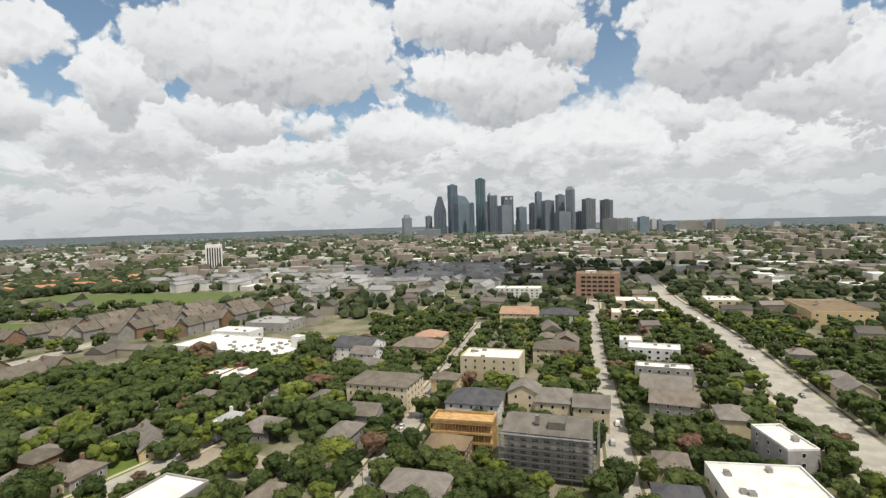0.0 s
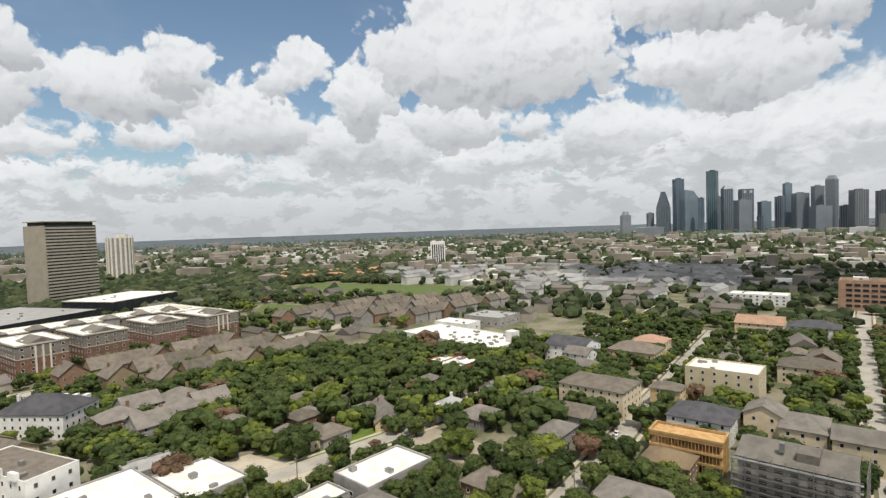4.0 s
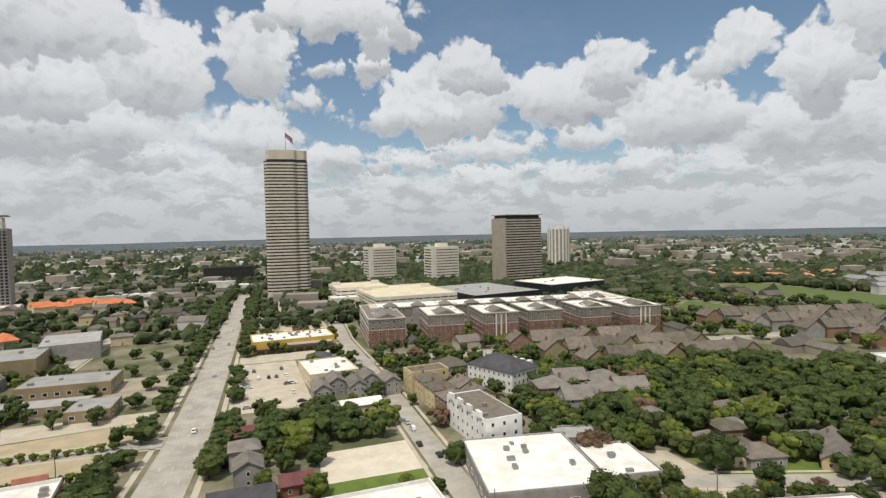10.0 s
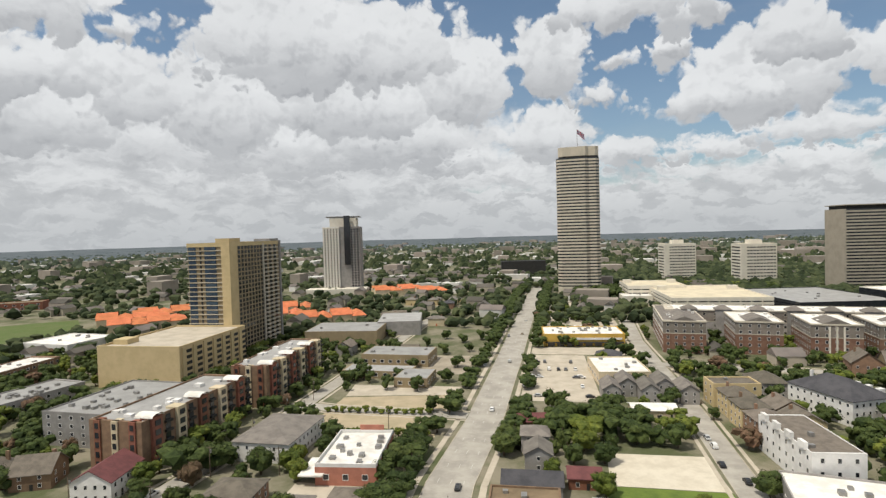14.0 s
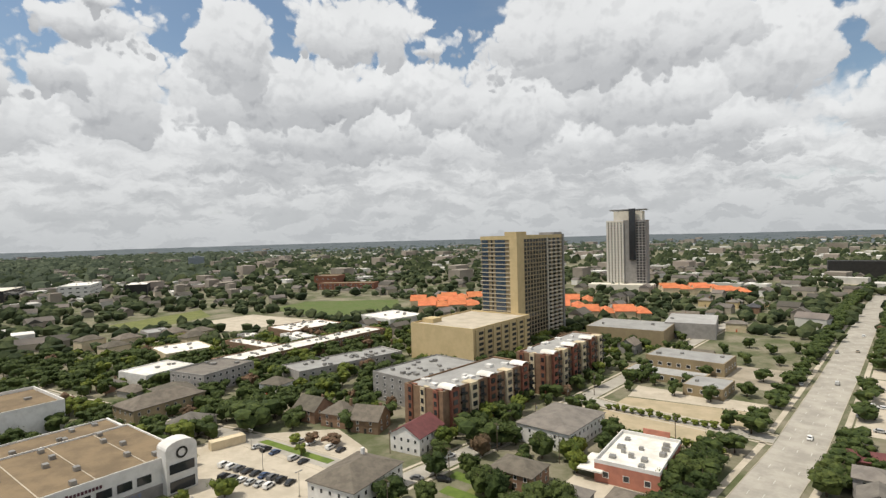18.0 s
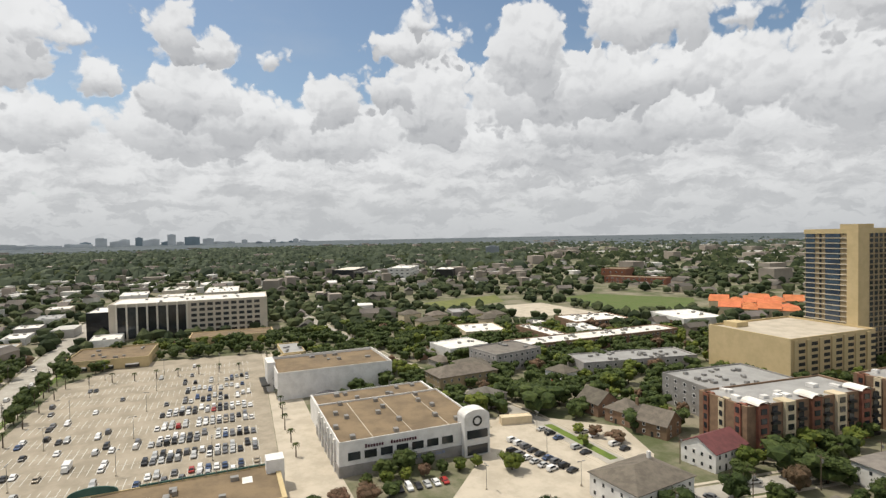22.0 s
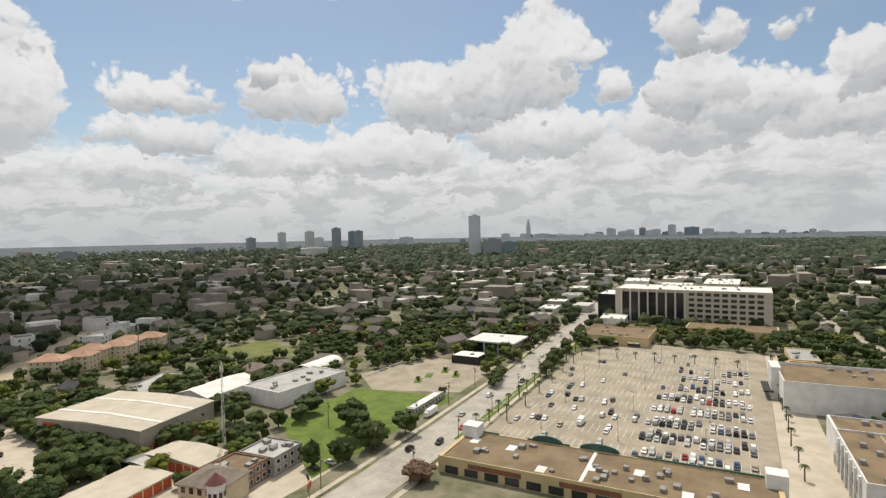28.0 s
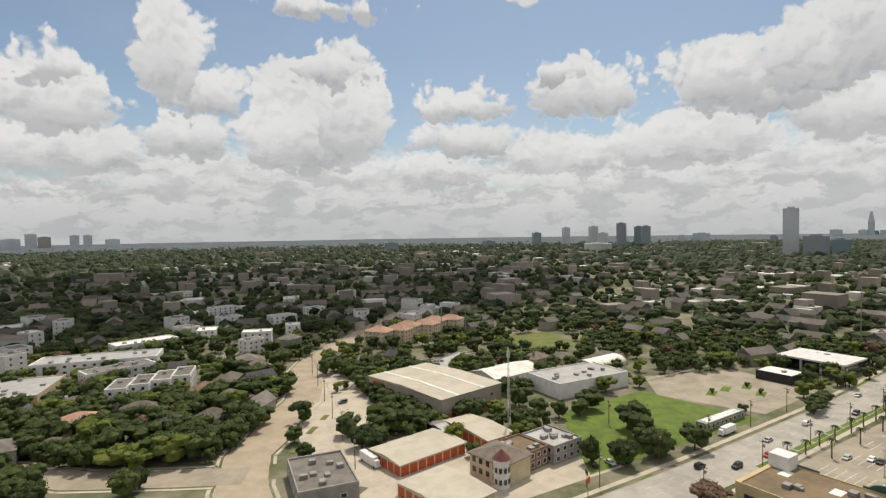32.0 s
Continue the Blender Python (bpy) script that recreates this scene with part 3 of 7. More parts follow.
# ---- ground, roads, lots ----
disc = Geo()
rings = [0, 60, 140, 260, 420, 650, 1000, 1600, 2600, 3800, 4960]
SEG = 72
pts = [(r * math.cos(6.28319 * i / SEG), r * math.sin(6.28319 * i / SEG), 0.0) for r in rings[1:] for i in range(SEG)]
faces = [tuple(range(SEG))] + [(k * SEG + i, (k + 1) * SEG + i, (k + 1) * SEG + (i + 1) % SEG, k * SEG + (i + 1) % SEG) for k in range(len(rings) - 2) for i in range(SEG)]
disc.add(pts, faces)
setting("ground", disc, "ground", "grass, soil and paving of a flat leafy city", "ground")
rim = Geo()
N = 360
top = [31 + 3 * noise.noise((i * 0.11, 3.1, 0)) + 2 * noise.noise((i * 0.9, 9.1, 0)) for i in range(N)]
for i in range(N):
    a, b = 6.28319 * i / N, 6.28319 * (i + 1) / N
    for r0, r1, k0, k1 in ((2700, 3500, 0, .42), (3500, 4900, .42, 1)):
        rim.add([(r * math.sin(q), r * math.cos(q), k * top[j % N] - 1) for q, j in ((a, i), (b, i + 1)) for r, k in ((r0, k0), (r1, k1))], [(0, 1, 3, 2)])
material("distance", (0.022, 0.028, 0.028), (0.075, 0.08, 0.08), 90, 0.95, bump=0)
# the rim glows blue-gray: haze in front of the woods, given as emission
haze_shader = MATS["distance"].node_tree.nodes["Principled BSDF"]
haze_shader.inputs["Emission Color"].default_value, haze_shader.inputs["Emission Strength"].default_value = (0.062, 0.080, 0.092, 1), 1.0
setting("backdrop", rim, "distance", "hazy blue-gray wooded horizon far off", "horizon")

road("road_north", [(-31, -112), (-29.5, -30), (-28, 168), (-22.5, 223), (-16.5, 340), (-9.5, 500), (-2.7, 655), (5, 760), (15, 830), (30, 900)], 15.5, "asphalt", "wide pale concrete avenue with two lanes each way", 2.2, (-4.2, 0, 4.2))
road("road_west", [(-1500, -150), (-700, -128), (-446, -114), (-274, -103), (-167, -101), (0, -104), (100, -110), (235, -133), (338, -152), (523, -173), (658, -198), (1200, -300)], 17, "asphalt", "wide pale concrete street with traffic and grass verges", 2.0, (-4.2, 0, 4.2))
road("road_lane", [(60, -90), (62, 162), (66, 236), (68, 300), (70, 398), (80, 503)], 9, "asphalt", "narrow concrete street between townhouses", 1.4)
road("road_east", [(66, -26), (157, -40), (215, -50), (327, -67), (430, -86), (600, -120)], 8, "asphalt", "tree-lined concrete residential street", 1.4)
road("road_grove", [(66, 50), (120, 44), (183, 34), (244, 26), (420, 0)], 8, "asphalt", "concrete side street with parked cars", 1.4)
road("road_orchard", [(66, 146), (126, 130), (170, 112), (200, 102), (330, 76), (560, 36)], 8, "asphalt", "concrete side street beside lawns", 1.4)
road("road_hill", [(66, 330), (140, 318), (230, 300), (420, 262), (640, 215)], 9, "asphalt", "concrete street along the apartments", 1.4)
road("road_bend", [(-31, -106), (-32, -140), (-36, -176), (-44, -202), (-54, -214), (-65, -233), (-82, -256), (-92, -278), (-98, -306), (-116, -336), (-170, -390), (-300, -520)], 16, "sand_road", "curved tan concrete road past storage sheds", 1.2)
road("road_south", [(520, -270), (200, -246), (32, -240), (8, -214), (-22, -196), (-40, -186)], 13, "old_concrete", "broad pale concrete street past low houses", 1.2)
road("road_flyover", [(30, 880), (0, 880), (-56, 905), (-140, 965), (-320, 1010), (-720, 1040)], 16, "concrete", "pale curving parkway beyond the tower", 1.5)
road("road_depot", [(-120, 40), (-122, 120), (-112, 200), (-104, 330), (-96, 500)], 8, "asphalt", "concrete side street beside brick apartments", 1.3)
road("road_back", [(-30, 232), (-90, 236), (-108, 240)], 8, "asphalt", "short concrete street", 1.2)
road("road_mall", [(-150, 122), (-200, 118), (-330, 92), (-520, 70), (-900, 40)], 8, "asphalt", "concrete street behind the shopping centre", 1.2)

edges_of_roads()
patch("car_park", [(-190, -88), (-190, 14), (-388, 18), (-396, -58), (-352, -88)], "old_concrete", "large sunlit concrete car park with painted bays", "car park", 0.04)
patch("mall_lane", [(-128, 14), (-128, 34), (-186, 32), (-388, 30), (-388, 18.2), (-190, 14.2)], "concrete", "pale concrete service lane beside the shops", "pavement", 0.03)
patch("club_yard", [(-126, 40), (-176, 84), (-208, 100), (-206, 116), (-176, 146), (-150, 138), (-130, 120)], "concrete", "concrete car park beside the athletic club", "car park", 0.035)
patch("vacant_lot", [(-249, -188), (-226, -163), (-240, -120), (-296, -122), (-302, -170)], "old_concrete", "empty tan concrete lot with small planted islands", "car park", 0.035)
patch("lawn", [(-134, -122), (-170, -172), (-226, -172), (-232, -118)], "lawn", "bright green mown lawn beside the street", "lawn", 0.03)
patch("north_lot", [(-8, 255), (30, 255), (30, 350), (-3, 350)], "concrete", "sunlit concrete lot with parked cars", "car park", 0.03)
patch("gravel_lot", [(22, 172), (57, 171), (57, 197), (24, 197)], "gravel", "pale gravel lot", "lot", 0.035)
patch("green_strip", [(16, 158), (57, 158), (57, 170.5), (22, 171.5)], "lawn", "strip of green grass", "lawn", 0.035)
patch("sand_lot", [(-96, 204), (-40, 206), (-40, 262), (-94, 254)], "sand", "bare sandy lot behind a hedge", "lot", 0.035)
patch("tower_lot", [(4, 420), (66, 420), (72, 620), (12, 620)], "concrete", "car park below the office tower", "car park", 0.03, False)
patch("lane_lot", [(118, 112), (137, 108), (139, 150), (122, 158)], "concrete", "worn concrete parking court", "car park", 0.035)
patch("lawn", [(141, 122), (178, 116), (182, 134), (141, 150)], "lawn", "bright front lawns beside the side street", "lawn", 0.03, False)
patch("south_triangle", [(-12, -196), (-30, -178), (-30, -192)], "dry_lawn", "triangle of dry grass at the junction", "lawn", 0.03)
patch("avenue_forecourt", [(-40, 262), (-94, 256), (-96, 276), (-38, 276)], "concrete", "pale concrete drive beside the avenue", "drive", 0.034)
patch("avenue_forecourt", [(-40, 148), (-78, 150), (-78, 164), (-40, 162)], "concrete", "pale concrete forecourt of the restaurant", "drive", 0.034)
patch("store_forecourt", [(-3, 352), (64, 352), (66, 374), (-2, 374)], "concrete", "concrete parking in front of the yellow store", "car park", 0.033)
patch("yard", [(-40, 300), (-104, 300), (-104, 346), (-38, 346)], "old_concrete", "worn concrete schoolyard", "yard", 0.031)
patch("yard", [(-100, 100), (-48, 100), (-46, 132), (-100, 136)], "dry_lawn", "dry lawns before small houses", "lawn", 0.031, False)
patch("court_lot", [(160, 70), (176, 66), (186, 100), (166, 104)], "old_concrete", "worn concrete yard", "lot", 0.034)
patch("castle_yard", [(-98, -122), (-150, -120), (-150, -152), (-76, -196), (-66, -160)], "concrete", "tan concrete yard between storage sheds", "yard", 0.022, False)
patch("bend_lot", [(-62, -190), (-84, -186), (-103, -212), (-110, -241), (-117, -290), (-108, -312), (-97, -284), (-84, -246), (-66, -216)], "concrete", "pale worn concrete yard inside the bend of the road", "yard", 0.029)
patch("corner_lot", [(-58, -120), (-92, -120), (-86, -165), (-62, -150)], "concrete", "tan concrete forecourt", "yard", 0.031, False)
patch("park_field", [(367, 388), (381, 317), (446, 340), (440, 442)], "field_grass", "green park meadow before brown townhouses", "park", 0.03)
patch("park_field", [(516, 336), (549, 262), (636, 290), (640, 532), (588, 534)], "field_grass", "long green park meadow before orange roofs", "park", 0.03)
patch("school_field", [(-540, 350), (-430, 352), (-408, 430), (-470, 492), (-560, 420)], "field_grass", "green playing field", "field", 0.03)
patch("meadow", [(-585, 205), (-515, 192), (-550, 290), (-610, 310)], "dry_lawn", "dry green meadow", "field", 0.03, False)
patch("south_park", [(-240, -268), (-282, -262), (-300, -316), (-262, -326)], "dry_lawn", "grassy pocket park under trees", "park", 0.03)
patch("school_yard", [(-520, 240), (-440, 250), (-430, 330), (-520, 320)], "concrete", "pale paved yard", "yard", 0.034)
for k, (x, y, a) in enumerate(((150, 96, -14), (196, 90, -14), (-100, 140, 0), (-96, 130, 0), (-140, -108, 5), (-330, -115, -3))):
    patch("lawn_strip", corners(x, y, 22, 5, a), "lawn", "strip of green grass by the road", "lawn", 0.032, False)

# yards whose plan is not convex are kept clear piece by piece
claim([(-126, 40), (-176, 84), (-176, 146), (-130, 120)])
claim([(-176, 84), (-208, 100), (-206, 116), (-176, 146)])
claim([(-62, -190), (-84, -186), (-103, -212), (-84, -246), (-66, -216)])
claim([(-103, -212), (-110, -241), (-117, -290), (-97, -284), (-84, -246)])
claim([(-126, 40), (-166, 36), (-176, 84)])
# painted bays of the car park
bays = Geo()
for row in range(10):
    x = -200 - row * 18.2
    for k in range(36):
        y = -82 + k * 2.65
        if y < 10 and not (x < -345 and y < -74):
            bays.box(x, y, .04, 10.4, .22, .012)
for row in range(10):
    bays.box(-200 - row * 18.2, -36, .04, .13, 92, .012)
setting("bay_marking", bays, "paint_line", "rows of white painted parking bay lines", "marking")
verge = Geo()
for k in range(16):
    verge.box(-190 - k * 13, -93.4 - k * .15, 0, 11.5, 3.6, .12)
setting("verge", verge, "lawn", "grass verge with kerb between street and car park", "verge")
for x, y in ((-250, -150), (-268, -136), (-262, -150), (-274, -146)):
    patch("planted_island", corners(x, y, 9, 4, 20), "lawn", "small planted island in the empty lot", "verge", 0.12)
for x, y, w, a in ((-60.8, -198.2, 7, 40), (-72, -213.9, 8, 50), (-82, -226, 6, 50)):
    patch("grass_island", corners(x, y, w, 2.4, a), "dry_lawn", "small grass island at the bend of the road", "verge", 0.16)
patch("green_divider", [(-191, 118), (-152, 120.6), (-152, 124.2), (-190, 121.6)], "lawn", "clipped green strip between parking rows", "verge", 0.14)

# ---- large buildings ----
def bands(root, poly, z0, z1, n, mat, core, share=0.55, out=0.35, name="spandrel"):
    """Storeys shown as solid bands that stand proud of a glass core."""
    part("glass_core", Geo().prism(poly, z0, z1), core, root)
    cx, cy = sum(p[0] for p in poly) / len(poly), sum(p[1] for p in poly) / len(poly)
    big = [(x + (x - cx) * out / max(abs(x - cx), abs(y - cy)), y + (y - cy) * out / max(abs(x - cx), abs(y - cy))) for x, y in poly]
    step = (z1 - z0) / n
    me = Geo().prism(big, 0, step * share, True).mesh(name, mat)
    for k in range(n):
        put(part(name, me, mat, root), 0, 0, z0 + k * step)


# tall banded office tower with chamfered corners and a flag
root = thing("office_tower", 56, 690, -6, "tall banded beige stone office tower with a flag on top", "tower")
oct_plan = [(-25, -14), (-20, -19), (9, -19), (13, -15), (21, -15), (25, -11), (25, 14), (20, 19), (-20, 19), (-25, 14)]
bands(root, oct_plan, 8, 166, 41, "stone_band", "dark_glass", 0.56)
part("base", Geo().prism([(x * 1.02, y * 1.02) for x, y in oct_plan], 0, 8), "stone_band", root)
part("top_storey", Geo().prism([(x * .92 + 1, y * .92) for x, y in oct_plan], 166, 168), "dark_panel", root)
part("crown", Geo().prism([(x * .95 + 1, y * .95) for x, y in oct_plan], 168, 179), "stone_band", root)
pole = part("flagpole", Geo().tube(0, 0, 179, 203, .35, .2), "steel", root)
flag = Geo()
for i in range(8):
    flag.add([(i * 1.1, .5 * math.sin(i * 1.1), 203 - i * .9), ((i + 1) * 1.1, .5 * math.sin((i + 1) * 1.1), 203 - (i + 1) * .9), ((i + 1) * 1.1, .5 * math.sin((i + 1) * 1.1), 197.5 - (i + 1) * 1.1), (i * 1.1, .5 * math.sin(i * 1.1), 197.5 - i * 1.1)], [(0, 1, 2, 3)])
material("flag_cloth", (0.30, 0.10, 0.12), (0.25, 0.26, 0.34), 2.5, 0.9)
part("flag", flag, "flag_cloth", root, "drooping red, white and blue flag")
for k in range(10):
    piece("column", "stone_band", root, -20 + k * 4.4, -20.2, 0, 1.2, 1.2, 8)

# broad mid-rise office slab
root = thing("office_slab", 372, 690, 5, "dark beige banded office block with rows of dark glass", "tower")
bands(root, corners(0, 0, 60, 34, 0), 6, 94, 24, "stone_dim", "dark_glass", 0.54)
part("base", Geo().prism(corners(0, 0, 60, 34, 0), 0, 6), "stone_dim", root)
part("end_wall", Geo().prism(corners(-30.2, 0, 2.0, 35.4, 0), 0, 94), "stone_dim", root)
part("top_storey", Geo().prism(corners(0, 0, 56, 30, 0), 94, 98), "dark_panel", root)
part("canopy", Geo().prism(corners(0, 0, 62, 36, 0), 98, 99, True), "stone_dim", root)

# two pale office blocks with a penthouse each
for x, y, a in ((206, 836, 4), (284, 766, 4)):
    root = thing("office_block", x, y, a, "cream office block with rows of dark windows and a rooftop box", "tower", "pale office blocks")
    part("wall", Geo().prism(corners(0, 0, 44, 30, 0), 0, 54), "pale_band", root)
    part("penthouse", Geo().prism(corners(0, 0, 16, 12, 0), 54, 60), "pale_band", root)
    part("parapet", Geo().ring(corners(0, 0, 44, 30, 0), .4, 54, 55), "pale_band", root)
    for f in range(12):
        piece("window_band", "dark_glass", root, 3, -15, 4 + f * 4.15, 35, .3, 1.35)
        for sd in (-1, 1):
            piece("window_band", "dark_glass", root, sd * 22, 0, 4 + f * 4.15, .3, 24, 1.5)
    for u in range(10):
        piece("mullion", "pale_band", root, -15.5 + u * 4.1, -15.2, 3, .5, .3, 50)

# far round residential tower
root = thing("round_tower", 600, 938, 0, "pale curved residential tower with vertical piers", "tower")
part("core", Geo().tube(0, 0, 0, 76, 21, n=24), "gray_wall", root)
for k in range(18):
    a = k * 6.2832 / 18
    piece("pier", "pale_band", root, 21.3 * math.cos(a), 21.3 * math.sin(a), 0, 3.2, 1.4, 76 + 4 * (k % 3 == 0), math.degrees(a) + 90)
part("roof", Geo().tube(4, 0, 76, 82, 10, n=16), "pale_band", root)

# podium garage and car park decks
def deck_garage(name, label, x, y, w, d, h, ang, levels, wall="pale_band", roof="pale_band"):
    root = thing(name, x, y, ang, label, "car park")
    # solid near-black block, its colour standing for the shade between the decks
    part("interior", Geo().prism(corners(0, 0, w - 2, d - 2, 0), 0, h - .5), "dark_panel", root)
    step = h / levels
    for k in range(levels):
        part("deck", Geo().box(0, 0, k * step + step * .35, w, d, step * .65), wall, root)
    part("roof", Geo().prism(corners(0, 0, w - 1, d - 1, 0), h, h + .1), roof, root)
    part("parapet", Geo().ring(corners(0, 0, w, d, 0), .4, h, h + 1.1), wall, root)
    for s in (-1, 1):
        piece("stair_tower", wall, root, s * w * .4, d * .2, h, 9, 6, 4)
    for k in range(int(w / 9)):
        piece("column", wall, root, -w / 2 + 4.5 + k * 9, -d / 2 + .1, 0, .9, .5, h)
    claim(corners(x, y, w, d, ang), 4)
    return root


material("deck_top", (0.66, 0.58, 0.42), (0.54, 0.47, 0.34), 14, 0.9)
deck_garage("parking_garage", "cream multi-storey car park with open decks", 166, 574, 86, 110, 14, 0, 4, "pale_band", "deck_top")
deck_garage("parking_garage", "long cream multi-storey car park behind the first", 130, 640, 60, 60, 16, 0, 4, "pale_band", "deck_top")
flat_building("conference_hall", "low dark-glass hall with a pale gray roof", 256, 560, 86, 110, 12, 8, "dark_glass", "metal_roof", 0, units=8)
flat_building("glass_block", "black glass office block with a flat pale roof", 362, 566, 84, 66, 15, 10, "dark_glass", "white_roof", 0, units=5, coping="pale_band")

# five-storey brick apartment house with wings
def apartment_wing(x, y, w, d, h, ang, label, group, floors=5, wall="brick_deep", top="stone_gray", roof="white_roof", pediment=True, step=4.3, sides="flr"):
    root = thing("apartment_wing", x, y, ang, label, "apartments", group)
    rect = corners(0, 0, w, d, 0)
    part("wall", Geo().prism(rect, 0, h * .62), wall, root)
    part("upper_wall", Geo().prism(corners(0, 0, w - .1, d - .1, 0), h * .62, h), top, root)
    part("cornice", Geo().ring(corners(0, 0, w + .8, d + .8, 0), .8, h - .4, h + .5), "stone_band", root)
    part("string_course", Geo().ring(corners(0, 0, w + .3, d + .3, 0), .3, h * .62 - .2, h * .62 + .2), "stone_band", root)
    part("roof", Geo().prism(corners(0, 0, w - 1, d - 1, 0), h, h + .2), roof, root)
    if pediment:
        part("gray_roof", Geo().add([(-w * .28, -d / 2, h + .5), (w * .28, -d / 2, h + .5), (0, -d / 2, h + 3.2), (-w * .28, 0, h + .5), (w * .28, 0, h + .5), (0, 0, h + 3.2)], [(0, 1, 2), (1, 4, 5, 2), (3, 0, 2, 5), (4, 3, 5)]), "gray_roof", root)
        for s in (-1, 0, 1) if x in (176, 285) else ():
            piece("pilaster", "pale_band", root, s * w * .14, -d / 2 - .3, h * .1, .8, .7, h * .85)
    windows(root, w, d, 0, floors, h / floors, step, 1.6, 1.9, sides=sides, sill=.8, trim="white_wall" if pediment else "stone_band")
    rooftop(root, w, d, h + .2, int(w * d / 130), "white_wall")
    claim(corners(x, y, w, d, ang), 3)
    return root


APT = "red-brick apartment wing with gray upper floors and white roof"
apartment_wing(97, 396, 25, 74, 20, -7, APT, "brick apartments", roof="gray_roof")
apartment_wing(138, 376, 26, 40, 20, -9, APT, "brick apartments")
apartment_wing(176, 366, 26, 40, 20, -9, APT, "brick apartments")
apartment_wing(210, 362, 26, 40, 20, -9, APT, "brick apartments")
apartment_wing(250, 354, 24, 36, 20, -9, APT, "brick apartments")
apartment_wing(285, 346, 26, 44, 20, -9, APT, "brick apartments")
apartment_wing(196, 404, 206, 26, 20.5, -9, "long rear wing of the brick apartments", "brick apartments", pediment=False, wall="gray_wall", step=7, sides="fl")
apartment_wing(290, 392, 30, 60, 20, -9, APT, "brick apartments", pediment=False, step=6, sides="r")
for k in range(9):
    house(108 + k * 21.5, 408 - k * 3.4, 10, 9, 21.2, -9, "hip", "gray_wall", "gray_roof", 3.2, 0, "gray hipped roof pavilion on the brick apartments", "roof pavilions", name="roof_pavilion")

# banded condominium tower on a tan podium
root = thing("condominium_tower", -212.5, 364, 0, "tan and gray condominium tower with dark glass bays and balconies", "tower")
part("wall", Geo().prism(corners(0, 0, 30, 72, 0), 0, 76), "tan_dark", root)
part("corner_slab", Geo().prism([(9.5, -36.6), (15.6, -36.6), (15.6, -27), (15.1, -27), (15.1, -36), (9.5, -36)], 0, 78), "tan_wall", root, "plain tan corner wall")
part("crown", Geo().ring(corners(0, 0, 30.8, 72.8, 0), .8, 75, 77.6), "tan_wall", root)
part("roof", Geo().prism(corners(0, 0, 28, 70, 0), 76, 76.3), "gray_roof", root)
piece("penthouse", "tan_wall", root, 6, -22, 76, 10, 14, 4.4)
piece("penthouse", "gray_wall", root, 8, 28, 76, 13, 14, 3.4)
for f in range(20):
    z = 15 + f * 3.02
    piece("glass_bay", "blue_glass", root, -11.6, -36.1, z + .5, 5.4, .5, 2.1)
    piece("window", "dark_glass", root, -5.6, -36.05, z + .6, 1.3, .3, 1.8)
    piece("glass_bay", "blue_glass", root, 1.5, -36.1, z + .5, 8.2, .7, 2.1)
    piece("floor_slab", "stone_band", root, -3, -36.2, z - .15, 25, .8, .45)
for f in range(24):
    z = 3 + f * 3.02
    for u in range(8):
        piece("window", "dark_glass", root, 15.05, -24 + u * 4.3, z + .4, .3, 2.5, 2.1)
    for u in range(3):
        piece("balcony", "stone_band", root, 15.9, 12.5 + u * 7.5, z - .1, 1.8, 5.2, .9)
        piece("window", "dark_glass", root, 15.05, 12.5 + u * 7.5, z + .9, .3, 4.2, 1.8)
part("pier", Geo().prism(corners(15.4, 8.5, .9, 1.6, 0), 0, 76), "stone_band", root)
part("pier", Geo().prism(corners(15.4, 34.6, 1.2, 2.4, 0), 0, 78), "gray_wall", root)
claim(corners(-212.5, 364, 30, 72, 0), 4)
root = thing("tower_podium", -213, 294, 0, "plain tan podium garage with planted roof deck", "car park")
part("wall", Geo().prism(corners(0, 0, 50, 67, 0), 0, 22), "tan_wall", root)
part("parapet", Geo().ring(corners(0, 0, 50, 67, 0), .5, 22, 23.2), "tan_wall", root)
part("roof", Geo().prism(corners(0, 0, 48, 65, 0), 22, 22.2), "concrete", root)
piece("stair_tower", "tan_wall", root, -18, -20, 22, 9, 9, 3)
for u in range(7):
    piece("pilaster", "tan_wall", root, 25.3, -30 + u * 9.5, 0, .8, 3.0, 22)
    # dark panels on the solid wall, coloured as the shade within open bays
    for f in range(6):
        piece("opening", "dark_panel", root, 25.0, -25.2 + u * 9.5, 2 + f * 3.3, .25, 4.6, 1.8)
claim(corners(-213, 294, 50, 67, 0), 3)

# stone hotel tower with a winged crown
root = thing("residential_tower", -262, 724, 12, "tall white and gray residential tower with a winged crown", "tower")
part("core", Geo().prism(corners(0, 0, 50, 36, 0), 0, 92), "gray_wall", root)
part("upper_core", Geo().prism(corners(2, 0, 36, 28, 0), 92, 104), "pale_band", root)
part("glass_spine", Geo().prism(corners(8, -18, 8, 4, 0), 40, 107), "dark_glass", root)
part("crown", Geo().prism(corners(2, -2, 46, 24, 0), 105, 106.5, True), "steel", root)
part("crown_frame", Geo().prism(corners(2, 0, 26, 18, 0), 104, 105), "steel", root)
part("white_front", Geo().prism(corners(-14, -18.4, 22, 1.4, 0), 0, 92), "white_wall", root)
for u in range(5):
    piece("window_strip", "dark_glass", root, -22 + u * 4.0, -19, 3, 1.6, .5, 86)
for u in range(3):
    piece("window_strip", "dark_glass", root, 14 + u * 4.0, -18, 3, 2.4, .5, 86)
for f in range(26):
    piece("floor_band", "pale_band", root, -14, -19.2, 2 + f * 3.5, 21.6, .5, 1.5)
    piece("floor_band", "gray_wall", root, 18, -18.3, 2 + f * 3.5, 13.6, .4, 1.2)
